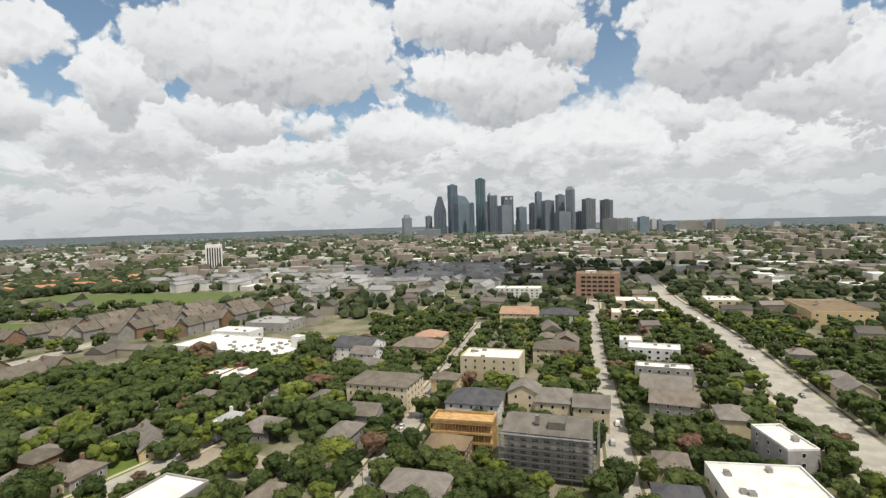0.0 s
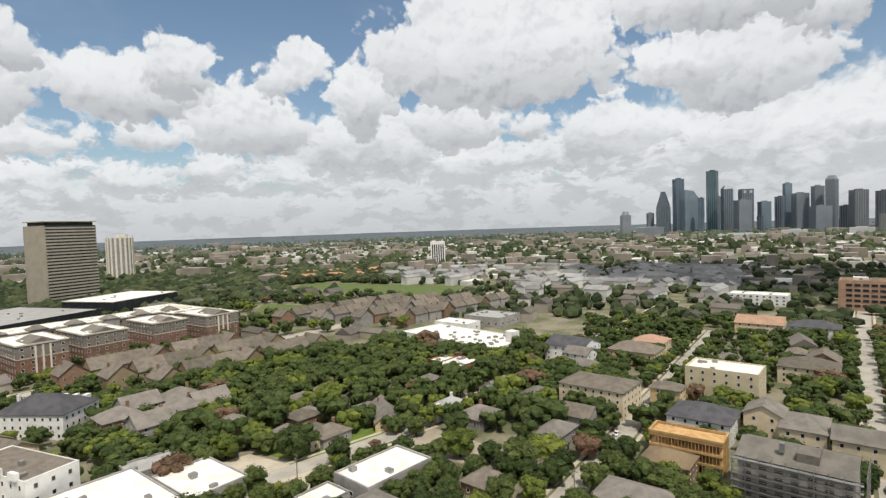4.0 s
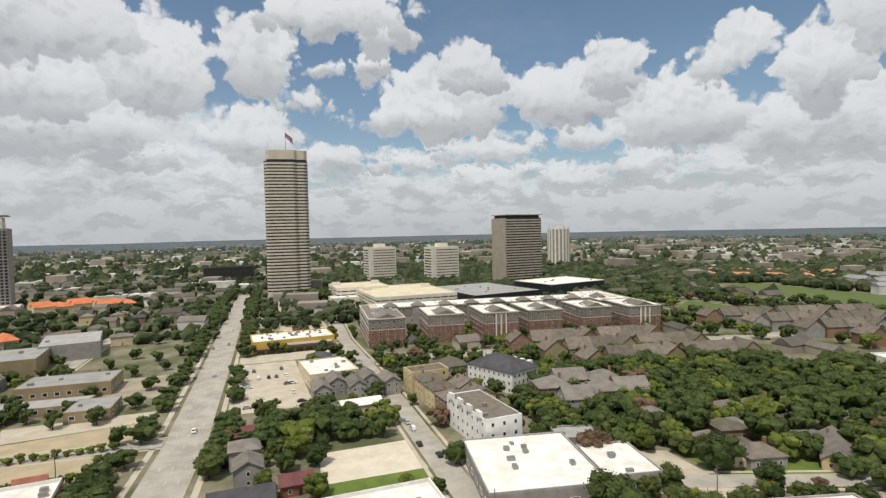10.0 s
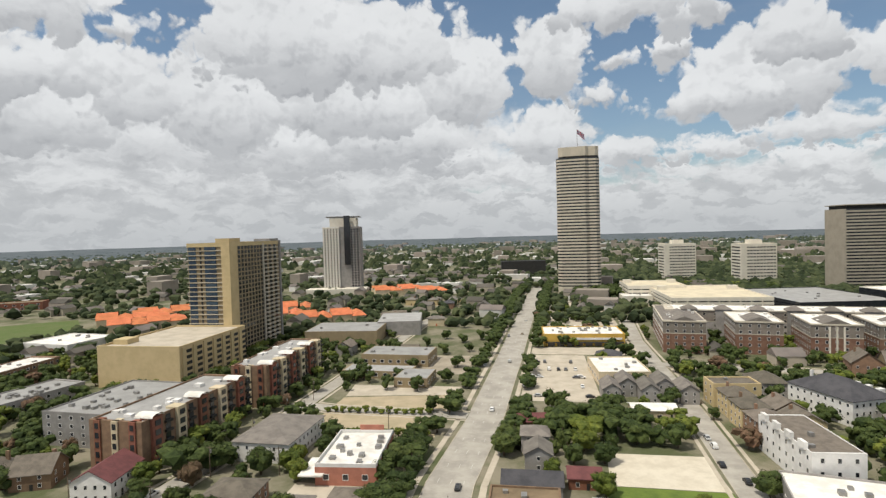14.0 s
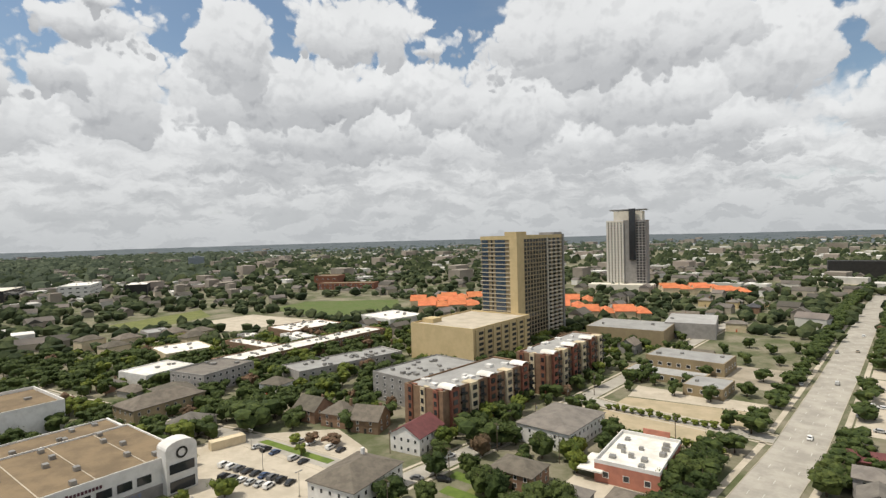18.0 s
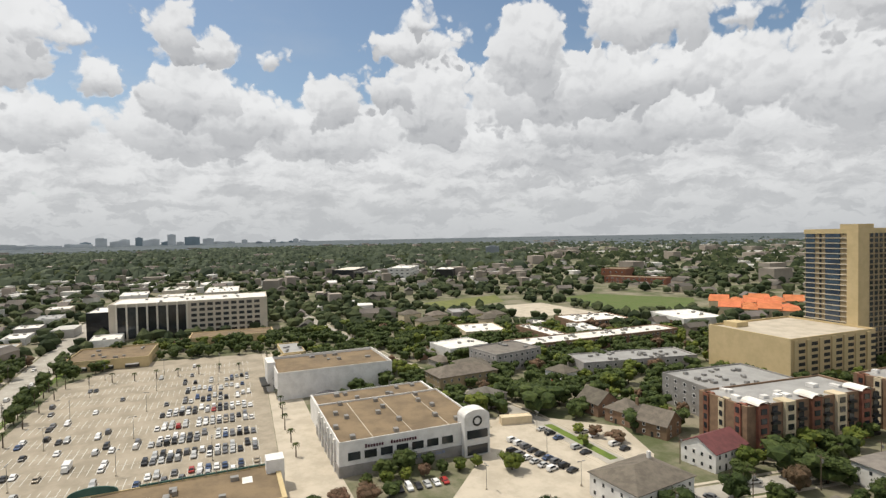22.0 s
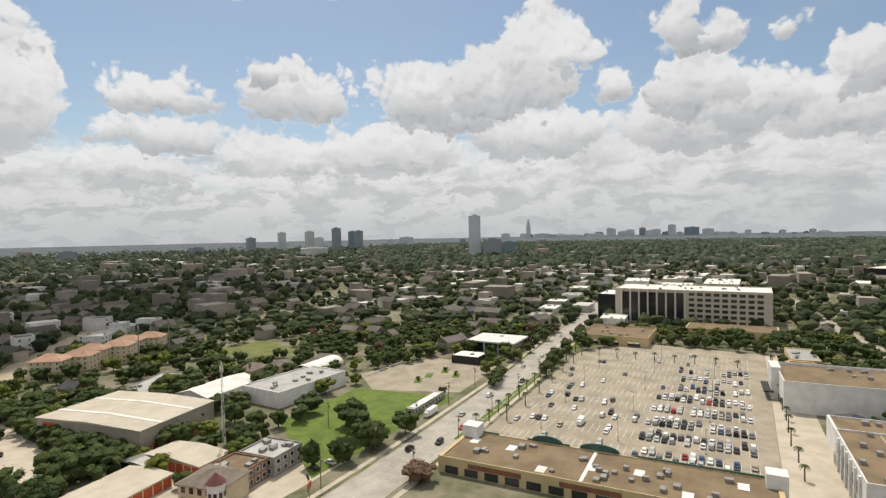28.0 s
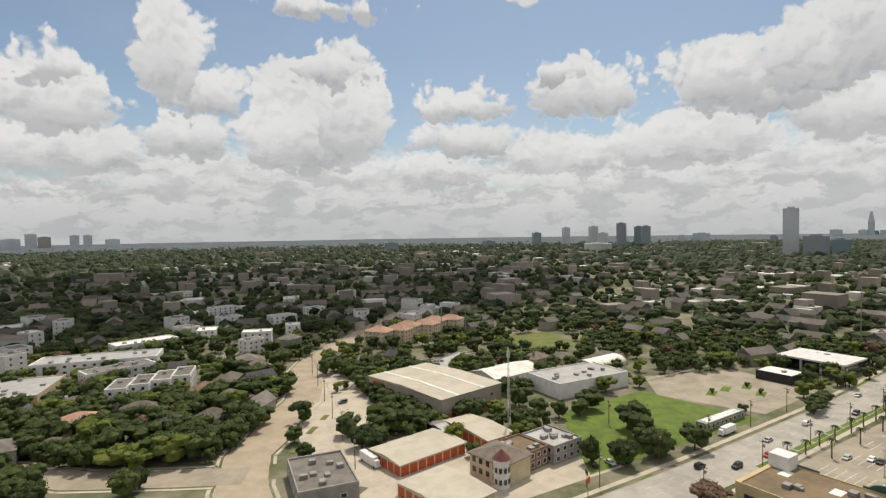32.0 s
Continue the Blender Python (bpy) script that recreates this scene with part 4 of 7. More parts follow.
part("base", Geo().prism(corners(-6, -26, 80, 26, 0), 0, 9), "pale_band", root)

# brick apartment houses with curved white roof caps
def brick_block(x, y, w, d, h, ang, label):
    root = thing("apartment_house", x, y, ang, label, "apartments", "brown brick apartments")
    part("wall", Geo().prism(corners(0, 0, w, d, 0), 0, h), "brick_brown", root)
    part("roof", Geo().prism(corners(0, 0, w - .8, d - .8, 0), h, h + .15), "metal_roof", root)
    part("parapet", Geo().ring(corners(0, 0, w, d, 0), .4, h, h + .8), "brick_brown", root)
    n = max(3, int(d / 11))
    for k in range(n):
        yy = -d / 2 + (k + .5) * d / n
        bay = part("bay", Geo().box(w / 2 - 1.5, yy, 0, 5.4, 4.6, h + 1.0), "cream_wall" if k % 2 else "brick_red", root)
        for f in range(5):
            piece("window", "dark_glass", root, w / 2 + 1.25, yy, 1.2 + f * h / 5, .3, 2.6, 2.0)
            piece("window", "dark_glass", root, w / 2 + .05, yy + d / n / 2, 1.2 + f * h / 5, .3, 2.4, 2.0)
            piece("balcony", "dark_panel", root, w / 2 + .5, yy + d / n / 2, .3 + f * h / 5, 1.1, 3.4, .9)
        cap = Geo()
        m = 6
        for i in range(m):
            a0, a1 = math.pi * i / m, math.pi * (i + 1) / m
            cap.add([(w / 2 + 1.6, yy - 2.9 * math.cos(a0), h + 1 + 1.3 * math.sin(a0)), (w / 2 + 1.6, yy - 2.9 * math.cos(a1), h + 1 + 1.3 * math.sin(a1)), (w / 2 - 6, yy - 2.9 * math.cos(a1), h + 1 + 1.3 * math.sin(a1)), (w / 2 - 6, yy - 2.9 * math.cos(a0), h + 1 + 1.3 * math.sin(a0))], [(0, 1, 2, 3)])
        if k % 2 == 0:
            part("curved_cap", cap, "white_roof", root)
    m = max(2, int(w / 6))
    for u in range(m):
        xx = -w / 2 + (u + .5) * w / m
        part("bay", Geo().box(xx, -d / 2 + 1.2, 0, 2.6, 3.4, h + .8), "cream_wall" if u % 2 else "brick_red", root)
        for f in range(5):
            piece("window", "dark_glass", root, xx, -d / 2 - .5, 1.2 + f * h / 5, 1.5, .3, 2.0)
    rooftop(root, w, d, h + .15, 10, "white_wall", 2.6)
    claim(corners(x, y, w, d, ang), 3)


brick_block(-134, 268, 18, 66, 19, 0, "five-storey brown and red brick apartment house with curved white caps")
brick_block(-143, 196, 22, 62, 17, -4, "five-storey brown brick apartment house with pale bays")
flat_building("apartment_house", "low gray-roofed apartment court behind the brick house", -176, 206, 34, 46, 13, -4, "gray_wall", "metal_roof", 4, 5, 1.6, 1.6, units=18, category="apartments")

# shopping centre
root = flat_building("athletic_club", "white two-storey retail building with brown roof and dark windows", -199, 57, 44, 52, 11, 1, "white_wall", "brown_roof", 0, units=0)
base = part("dado", Geo().ring(corners(0, 0, 44.6, 52.6, 0), .5, 0, 3.6), "gray_wall", root, "gray rendered lower wall")
for k in range(7):
    piece("window", "dark_glass", root, 22.1, -21 + k * 5.6, 5.2, .3, 4.2, 2.6)
for k in range(6):
    piece("window", "dark_glass", root, -17 + k * 6, -26.1, 4.6, 3.2, .3, 3.2)
    piece("pilaster", "white_wall", root, -14 + k * 6, -26.3, 0, .8, .8, 11)
piece("entrance_tower", "white_wall", root, 22, 23, 0, 6, 10, 14.2)
piece("window", "dark_glass", root, 25.05, 23, 6.4, .4, 8, 3.0)
piece("window", "dark_glass", root, 25.05, 23, .6, .4, 8, 3.4)
arch = Geo().prism([(0, 0)] * 3, 0, 0)
ring = [(23 + 5 * math.cos(math.pi * i / 10), 14.2 + 2.4 * math.sin(math.pi * i / 10)) for i in range(11)]
arch.v = [(x, y, z) for x in (19.0, 25.0) for y, z in ring]
arch.f = [tuple(range(10, -1, -1)), tuple(range(11, 22))] + [(i, i + 1, 12 + i, 11 + i) for i in range(10)]
part("arched_top", arch, "white_wall", root)
emblem = Geo()
for i in range(20):
    a0, a1 = 6.2832 * i / 20, 6.2832 * (i + 1) / 20
    emblem.add([(25.2, 23 + r * math.cos(a), 12.6 + r * math.sin(a)) for a, r in ((a0, 1.9), (a1, 1.9), (a1, 1.2), (a0, 1.2))], [(0, 1, 2, 3)])
part("emblem", emblem, "dark_panel", root, "dark ring emblem")


def lettering(text, size, x, y, z, rz, mat, parent, name="lettering"):
    cu = bpy.data.curves.new("lettering", "FONT")
    cu.body, cu.size, cu.extrude, cu.align_x = text, size, .06, "CENTER"
    cu.materials.append(MATS[mat])
    drawn = bpy.data.objects.new("lettering", cu)
    me = bpy.data.meshes.new_from_object(drawn)
    me.materials.clear()
    me.materials.append(MATS[mat])
    ob = new(name, me)
    ob.parent = parent
    ob.location, ob.rotation_euler = (x, y, z), (radians(90), 0, radians(rz))
    return ob


material("sign_maroon", (0.10, 0.035, 0.05), None, 1, 0.6, bump=0)
material("sign_blue", (0.20, 0.25, 0.40), None, 1, 0.6, bump=0)
for k, (y0, n) in enumerate(((-17, 7), (-8, 10))):
    for i in range(n):
        piece("sign_bar", "sign_maroon", root, 22.25, y0 + i * .95, 8.7, .2, .62, .9 + .3 * (i == 0))
lettering("ATHLETIC CLUB", 1.5, 22.4, 6, 2.1, 90, "sign_blue", root)
for k in range(15):
    piece("rooftop_unit", "steel", root, -19 + (k % 5) * 9 + rng.uniform(-2, 2), -20 + (k // 5) * 18 + rng.uniform(-4, 4), 11.1, 2.0, 1.6, 1.3)
for yy in (-14, 0, 14):
    piece("expansion_joint", "concrete", root, 0, yy, 11.12, 42, .3, .12)
root = flat_building("retail_wing", "lower white retail wing with brown gravel roof", -231, 57, 20, 52, 9.4, 1, "white_wall", "brown_roof", 0, units=7)
root = flat_building("retail_hall", "white retail building with brown roof and stepped parapet", -292, 48, 38, 58, 12, 2, "white_wall", "brown_roof", 0, units=8, parapet=1.5)
piece("entrance_block", "white_wall", root, -6, -30, 0, 14, 4, 15)
piece("canopy", "dark_panel", root, -6, -33, 3.6, 18, 4, .6)
for k in range(5):
    piece("window", "dark_glass", root, -14 + k * 7, -29.1, .6, 4.4, .3, 2.8)
flat_building("shop_row", "narrow row of shops with brown roof", -334, 34, 36, 12, 5, 2, "tan_wall", "brown_roof", 1, 5, 3, 2, units=5)
flat_building("shop_row", "narrow row of shops with gray roof", -372, 36, 34, 14, 5, 2, "tan_wall", "metal_roof", 1, 5, 3, 2, units=5)
root = flat_building("retail_pavilion", "tan retail pavilion with white awnings and brown roof", -404, -72, 44, 46, 5.5, -1, "tan_wall", "brown_roof", 0, units=8, parapet=1.2)
for k in range(3):
    piece("awning", "white_wall", root, 23, -14 + k * 14, 2.6, 2, 7, .4)
    piece("window", "dark_glass", root, 22.1, -14 + k * 14, .4, .3, 8, 2.2)
STRIP = "long strip mall with brown gravel roof, rooftop units and green trim"
root = flat_building("strip_mall", STRIP, -170, -37, 25, 100, 5.2, 1, "tan_wall", "brown_roof", 0, units=26, parapet=.5)
for y0, y1 in ((-48, -38), (-27, -12), (10, 48)):
    piece("fascia", "green_trim", root, -12.6, (y0 + y1) / 2, 3.2, .5, y1 - y0, 3.0)
for yc, r in ((-20, 5.5), (-2, 6.5)):
    bow = [(yc - r * math.cos(math.pi * i / 10), 6.0 + 2.0 * math.sin(math.pi * i / 10)) for i in range(11)] + [(yc + r, 4.4), (yc - r, 4.4)]
    n = len(bow)
    arc = Geo()
    arc.add([(x, y, z) for x in (-12.85, -12.35) for y, z in bow], [tuple(range(n)), tuple(range(2 * n - 1, n - 1, -1))] + [(i, n + i, n + (i + 1) % n, (i + 1) % n) for i in range(n)])
    part("arched_fascia", arc, "green_trim", root, "green arched signboard")
piece("corner_block", "white_wall", root, -10, -47, 0, 6, 6, 9.5)
piece("corner_block", "white_wall", root, -9, 48.5, 0, 5.5, 5.5, 9.5)
for k in range(11):
    piece("sign_back", "steel", root, -12.2, 12 + k * 3.2, 5.2, .3, .2, 1.6)
piece("roof_seam", "white_roof", root, 0, -3, 5.32, 24, 1.1, .08)
for k in range(7):
    piece("roof_patch", "white_roof", root, rng.uniform(-9, 10), -44 + k * 14, 5.325, 4.5, 3.0, .05)
for k in range(14):
    piece("shop_front", "dark_glass", root, 12.6, -45 + k * 7, .4, .3, 4.6, 2.4)
for k in range(3):
    piece("brick_band", "brick_red", root, 12.7, -30 + k * 30, 3.2, .3, 18, 1.4)
root = flat_building("office_apartments", "six-storey dark glass and gray stone apartment building with white roof", -508, -30, 44, 118, 28, -2, "stone_band", "white_roof", 0, units=14, category="apartments")
for f in range(6):
    for k in range(9):
        piece("window", "dark_glass", root, 22.1, 2 + k * 6.1, 2.2 + f * 4.4, .3, 4.2, 2.4)
for k in range(7):
    piece("glass_bay", "dark_glass", root, 22.3, -50 + k * 7.2, 1, .8, 5.6, 25)
for k in range(8):
    piece("pier", "pale_band", root, 22.8, -53.6 + k * 7.2, 0, 1.0, 1.1, 28.6)
flat_building("dark_wing", "dark glass wing beside the apartments", -512, -96, 40, 18, 22, -2, "dark_glass", "white_roof", 0, units=3)
flat_building("hedge_garage", "low tan parking deck covered with hedges", -452, 0, 26, 60, 5, -2, "tan_wall", "brown_roof", 0, units=2)
root = flat_building("bank", "modern white pavilion with overhanging flat roof and dark glass", -343, -141, 22, 30, 6.5, 0, "dark_glass", "white_roof", 0, units=2, parapet=.2)
piece("roof_slab", "white_wall", root, 1, 0, 6.5, 28, 34, .9)
for k in range(4):
    piece("column", "white_wall", root, 13, -15 + k * 10, 0, 1, 1, 6.5)
flat_building("drive_in", "low dark pavilion with white flat roof", -301, -143, 14, 18, 4.6, 0, "dark_panel", "white_roof", 0, units=1, parapet=.2)

# storage sheds and their neighbours
def shed(name, x, y, w, d, h, ang, label, doors="f", roof="deck_pale", wall="cream_wall"):
    root = thing(name, x, y, ang, label, "shed", "storage sheds")
    part("wall", Geo().prism(corners(0, 0, w, d, 0), 0, h), wall, root)
    slope = Geo()
    a, b = w / 2 + .5, d / 2 + .5
    slope.add([(-a, -b, h), (a, -b, h), (a, b, h), (-a, b, h), (-a, 0, h + .9), (a, 0, h + .9)], [(0, 1, 5, 4), (2, 3, 4, 5), (1, 2, 5), (3, 0, 4), (3, 2, 1, 0)])
    part("roof", slope, roof, root)
    for s in doors:
        span = w if s in "fb" else d
        n = int(span / 3.6)
        for k in range(n):
            u = (k - (n - 1) / 2) * span / n
            px_, py_ = {"f": (u, -d / 2), "b": (u, d / 2), "l": (-w / 2, u), "r": (w / 2, u)}[s]
            piece("roller_door", "door_red", root, px_, py_, .1, 3.0 if s in "fb" else .2, .2 if s in "fb" else 3.0, min(h, 3.6) * .86)
    claim(corners(x, y, w, d, ang), 2)
    return root


material("deck_pale", (0.50, 0.45, 0.36), (0.42, 0.375, 0.30), 7, 0.8)
root = shed("storage_warehouse", -134, -220, 37, 54, 10, 9, "large tan storage warehouse with a pale roof and red doors", "", "deck_pale", "stone_dim")
for k in range(9):
    piece("roller_door", "door_red", root, -15 + k * 3.8, 27.1, .1, 2.7, .25, 3.0)
for k in (-7, 9):
    for sd in (-1, 1):
        strip_ = piece("seam", "white_roof", root, k, sd * 13.7, 10.5, 1.5, 27.4, .1)
        strip_.rotation_euler = (-sd * math.atan2(.9, 27.5), 0, 0)
piece("sign_panel", "door_red", root, 18.6, -20, 6.2, .2, 6, 2.4)
for k in range(3):
    piece("vent", "dark_panel", root, -12 + k * 11, 27.1, 5.6, 1.2, .2, 1.0)
shed("storage_shed", -95, -167, 29, 18.5, 4, 8, "long low storage shed with red roller doors", "fblr")
shed("storage_shed", -124, -170, 13, 27, 4, 3, "low storage shed with red roller doors", "fblr")
shed("storage_shed", -86, -135, 18, 24, 4, 8, "wide storage shed with pale roof and red doors", "flr")
root = thing("corner_shop", -110, -139, 10, "two-storey tan corner shop with a round turret and brown tile roof", "shop")
part("wall", Geo().prism(corners(0, 0, 13, 15, 0), 0, 7), "cream_wall", root)
part("roof", Geo().hip(13, 15, 7, 3.0, .8), "shingle", root)
part("turret", Geo().tube(6, 6, 0, 9, 2.6, n=10), "white_wall", root)
part("turret_roof", Geo().tube(6, 6, 9, 12, 3.0, .1, n=10), "red_roof", root)
for f in range(2):
    for k in range(5):
        a = k * .6
        piece("window", "dark_glass", root, 6 + 2.6 * math.cos(a), 6 + 2.6 * math.sin(a), 1.5 + f * 3.6, .9, .2, 1.6, math.degrees(a) + 90)
    for k in range(4):
        piece("window", "dark_glass", root, 6.55, -5.5 + k * 3, 1.5 + f * 3.2, .2, 1.4, 1.7)
claim(corners(-110, -139, 13, 15, 10), 2)
flat_building("shop", "two-storey brown shop building with flat cluttered roof", -120, -142, 16, 14, 6.0, 6, "brick_brown", "brown_roof", 2, 3, 1.8, 1.8, units=9)
flat_building("shop", "gray shop building with dark glass front", -136, -142, 14.5, 15.5, 6, 4, "gray_wall", "metal_roof", 2, 3, 1.8, 1.8, units=8)
flat_building("white_workshop", "long white and gray modern building with metal roof", -206, -196, 45, 26, 7, -4, "white_wall", "metal_roof", 0, units=10)
house(-186, -229, 34, 21, 4.6, 4, "gable", "white_wall", "white_roof", 2.6, 5, "low white gabled studio building", "", name="studio")
root = thing("vaulted_shed", -240, -210, 2, "white building with a curved vaulted roof", "shed")
vault = Geo()
for i in range(10):
    a0, a1 = math.pi * i / 10, math.pi * (i + 1) / 10
    vault.add([(-14, -7 * math.cos(a0), 4 + 4 * math.sin(a0)), (14, -7 * math.cos(a0), 4 + 4 * math.sin(a0)), (14, -7 * math.cos(a1), 4 + 4 * math.sin(a1)), (-14, -7 * math.cos(a1), 4 + 4 * math.sin(a1))], [(0, 1, 2, 3)])
part("roof", vault, "white_roof", root)
part("wall", Geo().prism(corners(0, 0, 27, 13.6, 0), 0, 5), "white_wall", root)
flat_building("workshop", "low gray flat-roofed workshop with vents", -58, -164, 18, 26, 5, -10, "gray_wall", "gray_roof", 1, 6, 2, 1.5, units=8)
root = flat_building("bus_office", "small white-roofed pavilion beside the street", -214, -124.5, 29, 4.4, 3.2, 1, "steel", "white_roof", 1, 3, 2.0, 1.6, units=0, parapet=.2)
for k in range(8):
    flat = piece("fence_post", "white_wall", new("white_fence") if k == 0 else flat.parent, -232 - k * 9.2, -182 + k * .4, 0, .2, .2, 1.4)
tagged(flat.parent, "white rail fence round the empty lot", "fence")
piece("rail", "white_wall", flat.parent, -264, -180.6, 1.1, 66, .12, .2, -2.5)
piece("rail", "white_wall", flat.parent, -264, -180.6, .6, 66, .12, .2, -2.5)
flat_building("kiosk", "long low cream kiosk in the car park", -198, 109, 4, 13, 3.0, -12, "cream_wall", "cream_wall", 0, units=0, parapet=.2)

# ---- east: townhouses, building sites, houses ----
G = -12   # lean of the eastern street grid
root = thing("scaffolded_building", 172, -20, G - 2, "four-storey apartment building under construction wrapped in gray scaffolding", "building site")
part("wall", Geo().prism(corners(0, 0, 17, 26, 0), 0, 14), "gray_wall", root)
part("roof", Geo().gable(26, 17, 14, 2.6, .6).mesh("roof", "gray_roof"), "gray_roof", root).rotation_euler = (0, 0, radians(90))
piece("roof_dormer", "gray_roof", root, -3, -3, 14.6, 7, 5, 2.6)
piece("vent_stack", "steel", root, -5, 3, 16, 1.2, 1.2, 2.6)
scaf = Geo().box(0, 0, 0, .14, .14, 15.2).mesh("standard", "steel")
for k in range(10):
    put(part("standard", scaf, "steel", root), -10, -14 + k * 3.1, 0)
    put(part("standard", scaf, "steel", root), -11.3, -14 + k * 3.1, 0)
for k in range(6):
    put(part("standard", scaf, "steel", root), -8.5 + k * 3.4, -15.2, 0)
for f in range(7):
    piece("plank_deck", "steel", root, -10.65, -.2, 1.9 + f * 2.0, 1.3, 29, .1)
    piece("guard_rail", "steel", root, -11.3, -.2, 2.9 + f * 2.0, .1, 29, .1)
    piece("guard_rail", "steel", root, 0, -15.2, 2.9 + f * 2.0, 18, .1, .1)
    # shade of unglazed holes, painted as dark panels on the wall
    for k in range(7):
        piece("opening", "dark_panel", root, -8.55, -11.5 + k * 3.7, .9 + f * 2.0, .2, 1.9, 1.2)
claim(corners(172, -20, 24, 34, G), 2)
root = thing("timber_frame_house", 188, 8, G + 2, "three-storey house under construction, bare yellow timber frame", "building site")
stud = Geo().box(0, 0, 0, .16, .16, 3.1).mesh("stud", "lumber")
for f in range(3):
    z = f * 3.4
    part("floor_deck", Geo().box(0, 0, z + 3.15, 9, 22, .3), "lumber", root)
    for k in range(23):
        put(part("stud", stud, "lumber", root), -4.4, -11 + k, z)
        put(part("stud", stud, "lumber", root), 4.4, -11 + k, z)
    for k in range(9):
        put(part("stud", stud, "lumber", root), -4 + k, -11, z)
    for k in range(5):
        put(part("stud", stud, "lumber", root), -2 + k * 1.0, 3, z)
    piece("header_beam", "lumber", root, -4.4, 0, z + 2.7, .2, 22, .45)
piece("rear_panel", "board_panel", root, 4.6, 0, 0, .1, 22, 10)
part("parapet", Geo().ring(corners(0, 0, 9.4, 22.4, 0), .3, 10.4, 11.2), "lumber", root)
claim(corners(188, 8, 9, 22, G), 2)
house(177, 13, 11, 14, 6, G, "hip", "brick_brown", "brown_roof", 3.0, 3.0, "dark brown two-storey house with reddish hip roof beside the building site")
house(149, 20, 14, 18, 6, G, "hip", "cream_wall", "gray_roof", 3.2, 4, "cream two-storey house with gray hip roof")
house(217, 4, 18, 21, 8, G, "hip", "white_wall", "slate_roof", 4.2, 4, "white house with large dark blue-gray hip roof")
house(214, -27, 18, 13, 9.5, G, "hip", "cream_wall", "gray_roof", 2.6, 4)
house(206, -40, 12, 13, 9.5, G, "gable", "cream_wall", "gray_roof", 3, 4)
house(222, -16, 12, 12, 10, G, "gable", "cream_wall", "gray_roof", 3, 4)
root = house(233, 44, 20, 28, 11, G - 2, "hip", "cream_wall", "shingle", 3.0, 3.4, "four-storey cream apartment house with brown roof and balconies")
for f in range(3):
    piece("balcony", "white_wall", root, -8, -10.6, 3.2 + f * 3.2, 6, 1.6, 1.0)
flat_building("apartment_house", "yellow four-storey apartment house with flat white roof", 268, -4, 18, 29, 13, G - 1, "cream_wall", "white_roof", 4, 4.6, 1.2, 1.6, units=4, category="apartments")
house(246, 18, 10, 12, 8, G, "hip", "tan_wall", "shingle", 2.6)
flat_building("townhouse", "white modern townhouse row with flat white roof", 296, -91, 13, 26, 9, G - 6, "white_wall", "white_roof", 3, 4, 1.6, 1.5, units=2, category="townhouse")
flat_building("townhouse", "gray modern townhouses with white parapets", 256, -83, 9, 25, 9.4, G - 6, "gray_wall", "white_roof", 3, 4, 1.6, 1.5, units=3, category="townhouse")
house(238, -78, 14, 20, 6, G - 8, "gable", "gray_wall", "gray_roof", 4.5, 4)
house(222, -76, 12, 18, 5, G - 8, "gable", "gray_wall", "shingle", 4.0, 4)
flat_building("townhouse", "white boxy house with flat white roof and gray side", 174, -93, 20, 9.5, 9, 3, "gray_wall", "white_roof", 3, 5, 1.4, 1.5, units=1, category="townhouse", coping="white_wall")
flat_building("studio", "low white building with white flat roof and parapets", 150, -76, 22, 26, 6, -6, "white_wall", "white_roof", 1, 6, 2, 1.6, units=5)
flat_building("townhouse", "white boxy townhouse with a flat roof", 316, -84, 12, 12, 9, G, "white_wall", "white_roof", 3, 4, 1.6, 1.5, units=1, category="townhouse")
house(304, -40, 18, 24, 8, G, "hip", "cream_wall", "shingle", 4, 4)
house(320, -48, 14, 14, 8, G, "gable", "brick_brown", "shingle", 4, 4)
house(312, 74, 22, 24, 9, G - 4, "gable", "white_wall", "slate_roof", 4, 4, "bright white three-storey house with dark gabled roof")
house(296, 66, 12, 14, 8, G - 4, "gable", "white_wall", "gray_roof", 3, 4)
house(318, 40, 18, 26, 7, G, "hip", "tan_wall", "shingle", 4.5, 4)
house(344, 34, 16, 18, 7, G, "hip", "cream_wall", "faded_tile", 3.5, 4)
house(280, 62, 12, 14, 6, G, "hip", "gray_wall", "gray_roof", 3)
house(228, 70, 14, 12, 5, G, "hip", "gray_wall", "gray_roof", 3)
house(236, 92, 13, 11, 4, G, "gable", "white_wall", "gray_roof", 3)
flat_building("workshop", "red-brick shop with a flat white roof among trees", 262, 126, 14, 28, 6, G - 5, "brick_red", "white_roof", 1, 5, 2, 1.6, units=3)
root = flat_building("school_hall", "long low building with wide white roof", 322, 148, 36, 84, 7, G - 8, "white_wall", "white_roof", 1, 7, 3, 1.6, units=26)
piece("water_tank_tower", "white_wall", root, 4, -38, 7, 6, 6, 7)
piece("canopy", "mustard", root, -12, -46, 3, 10, 8, .5)
flat_building("workshop", "gray and white low building", 404, 160, 30, 34, 7, G, "gray_wall", "metal_roof", 1, 6, 2, 1.6, units=5)
flat_building("workshop", "low building with a white roof", 372, 176, 18, 30, 6, G, "white_wall", "white_roof", 1, 6, 2, 1.6, units=2)
root = flat_building("office_house", "six-storey brown brick office building", 546, -114, 28, 41, 24, G - 2, "faded_tile", "brown_roof", 0, units=5)
for f in range(5):
    for k in range(6):
        piece("window", "dark_glass", root, -14.1, -13.5 + k * 5.4, 3.2 + f * 4.2, .3, 4.0, 2.0)
piece("rooftop_unit", "white_roof", root, 3, 7, 24.1, 6, 10, 2)
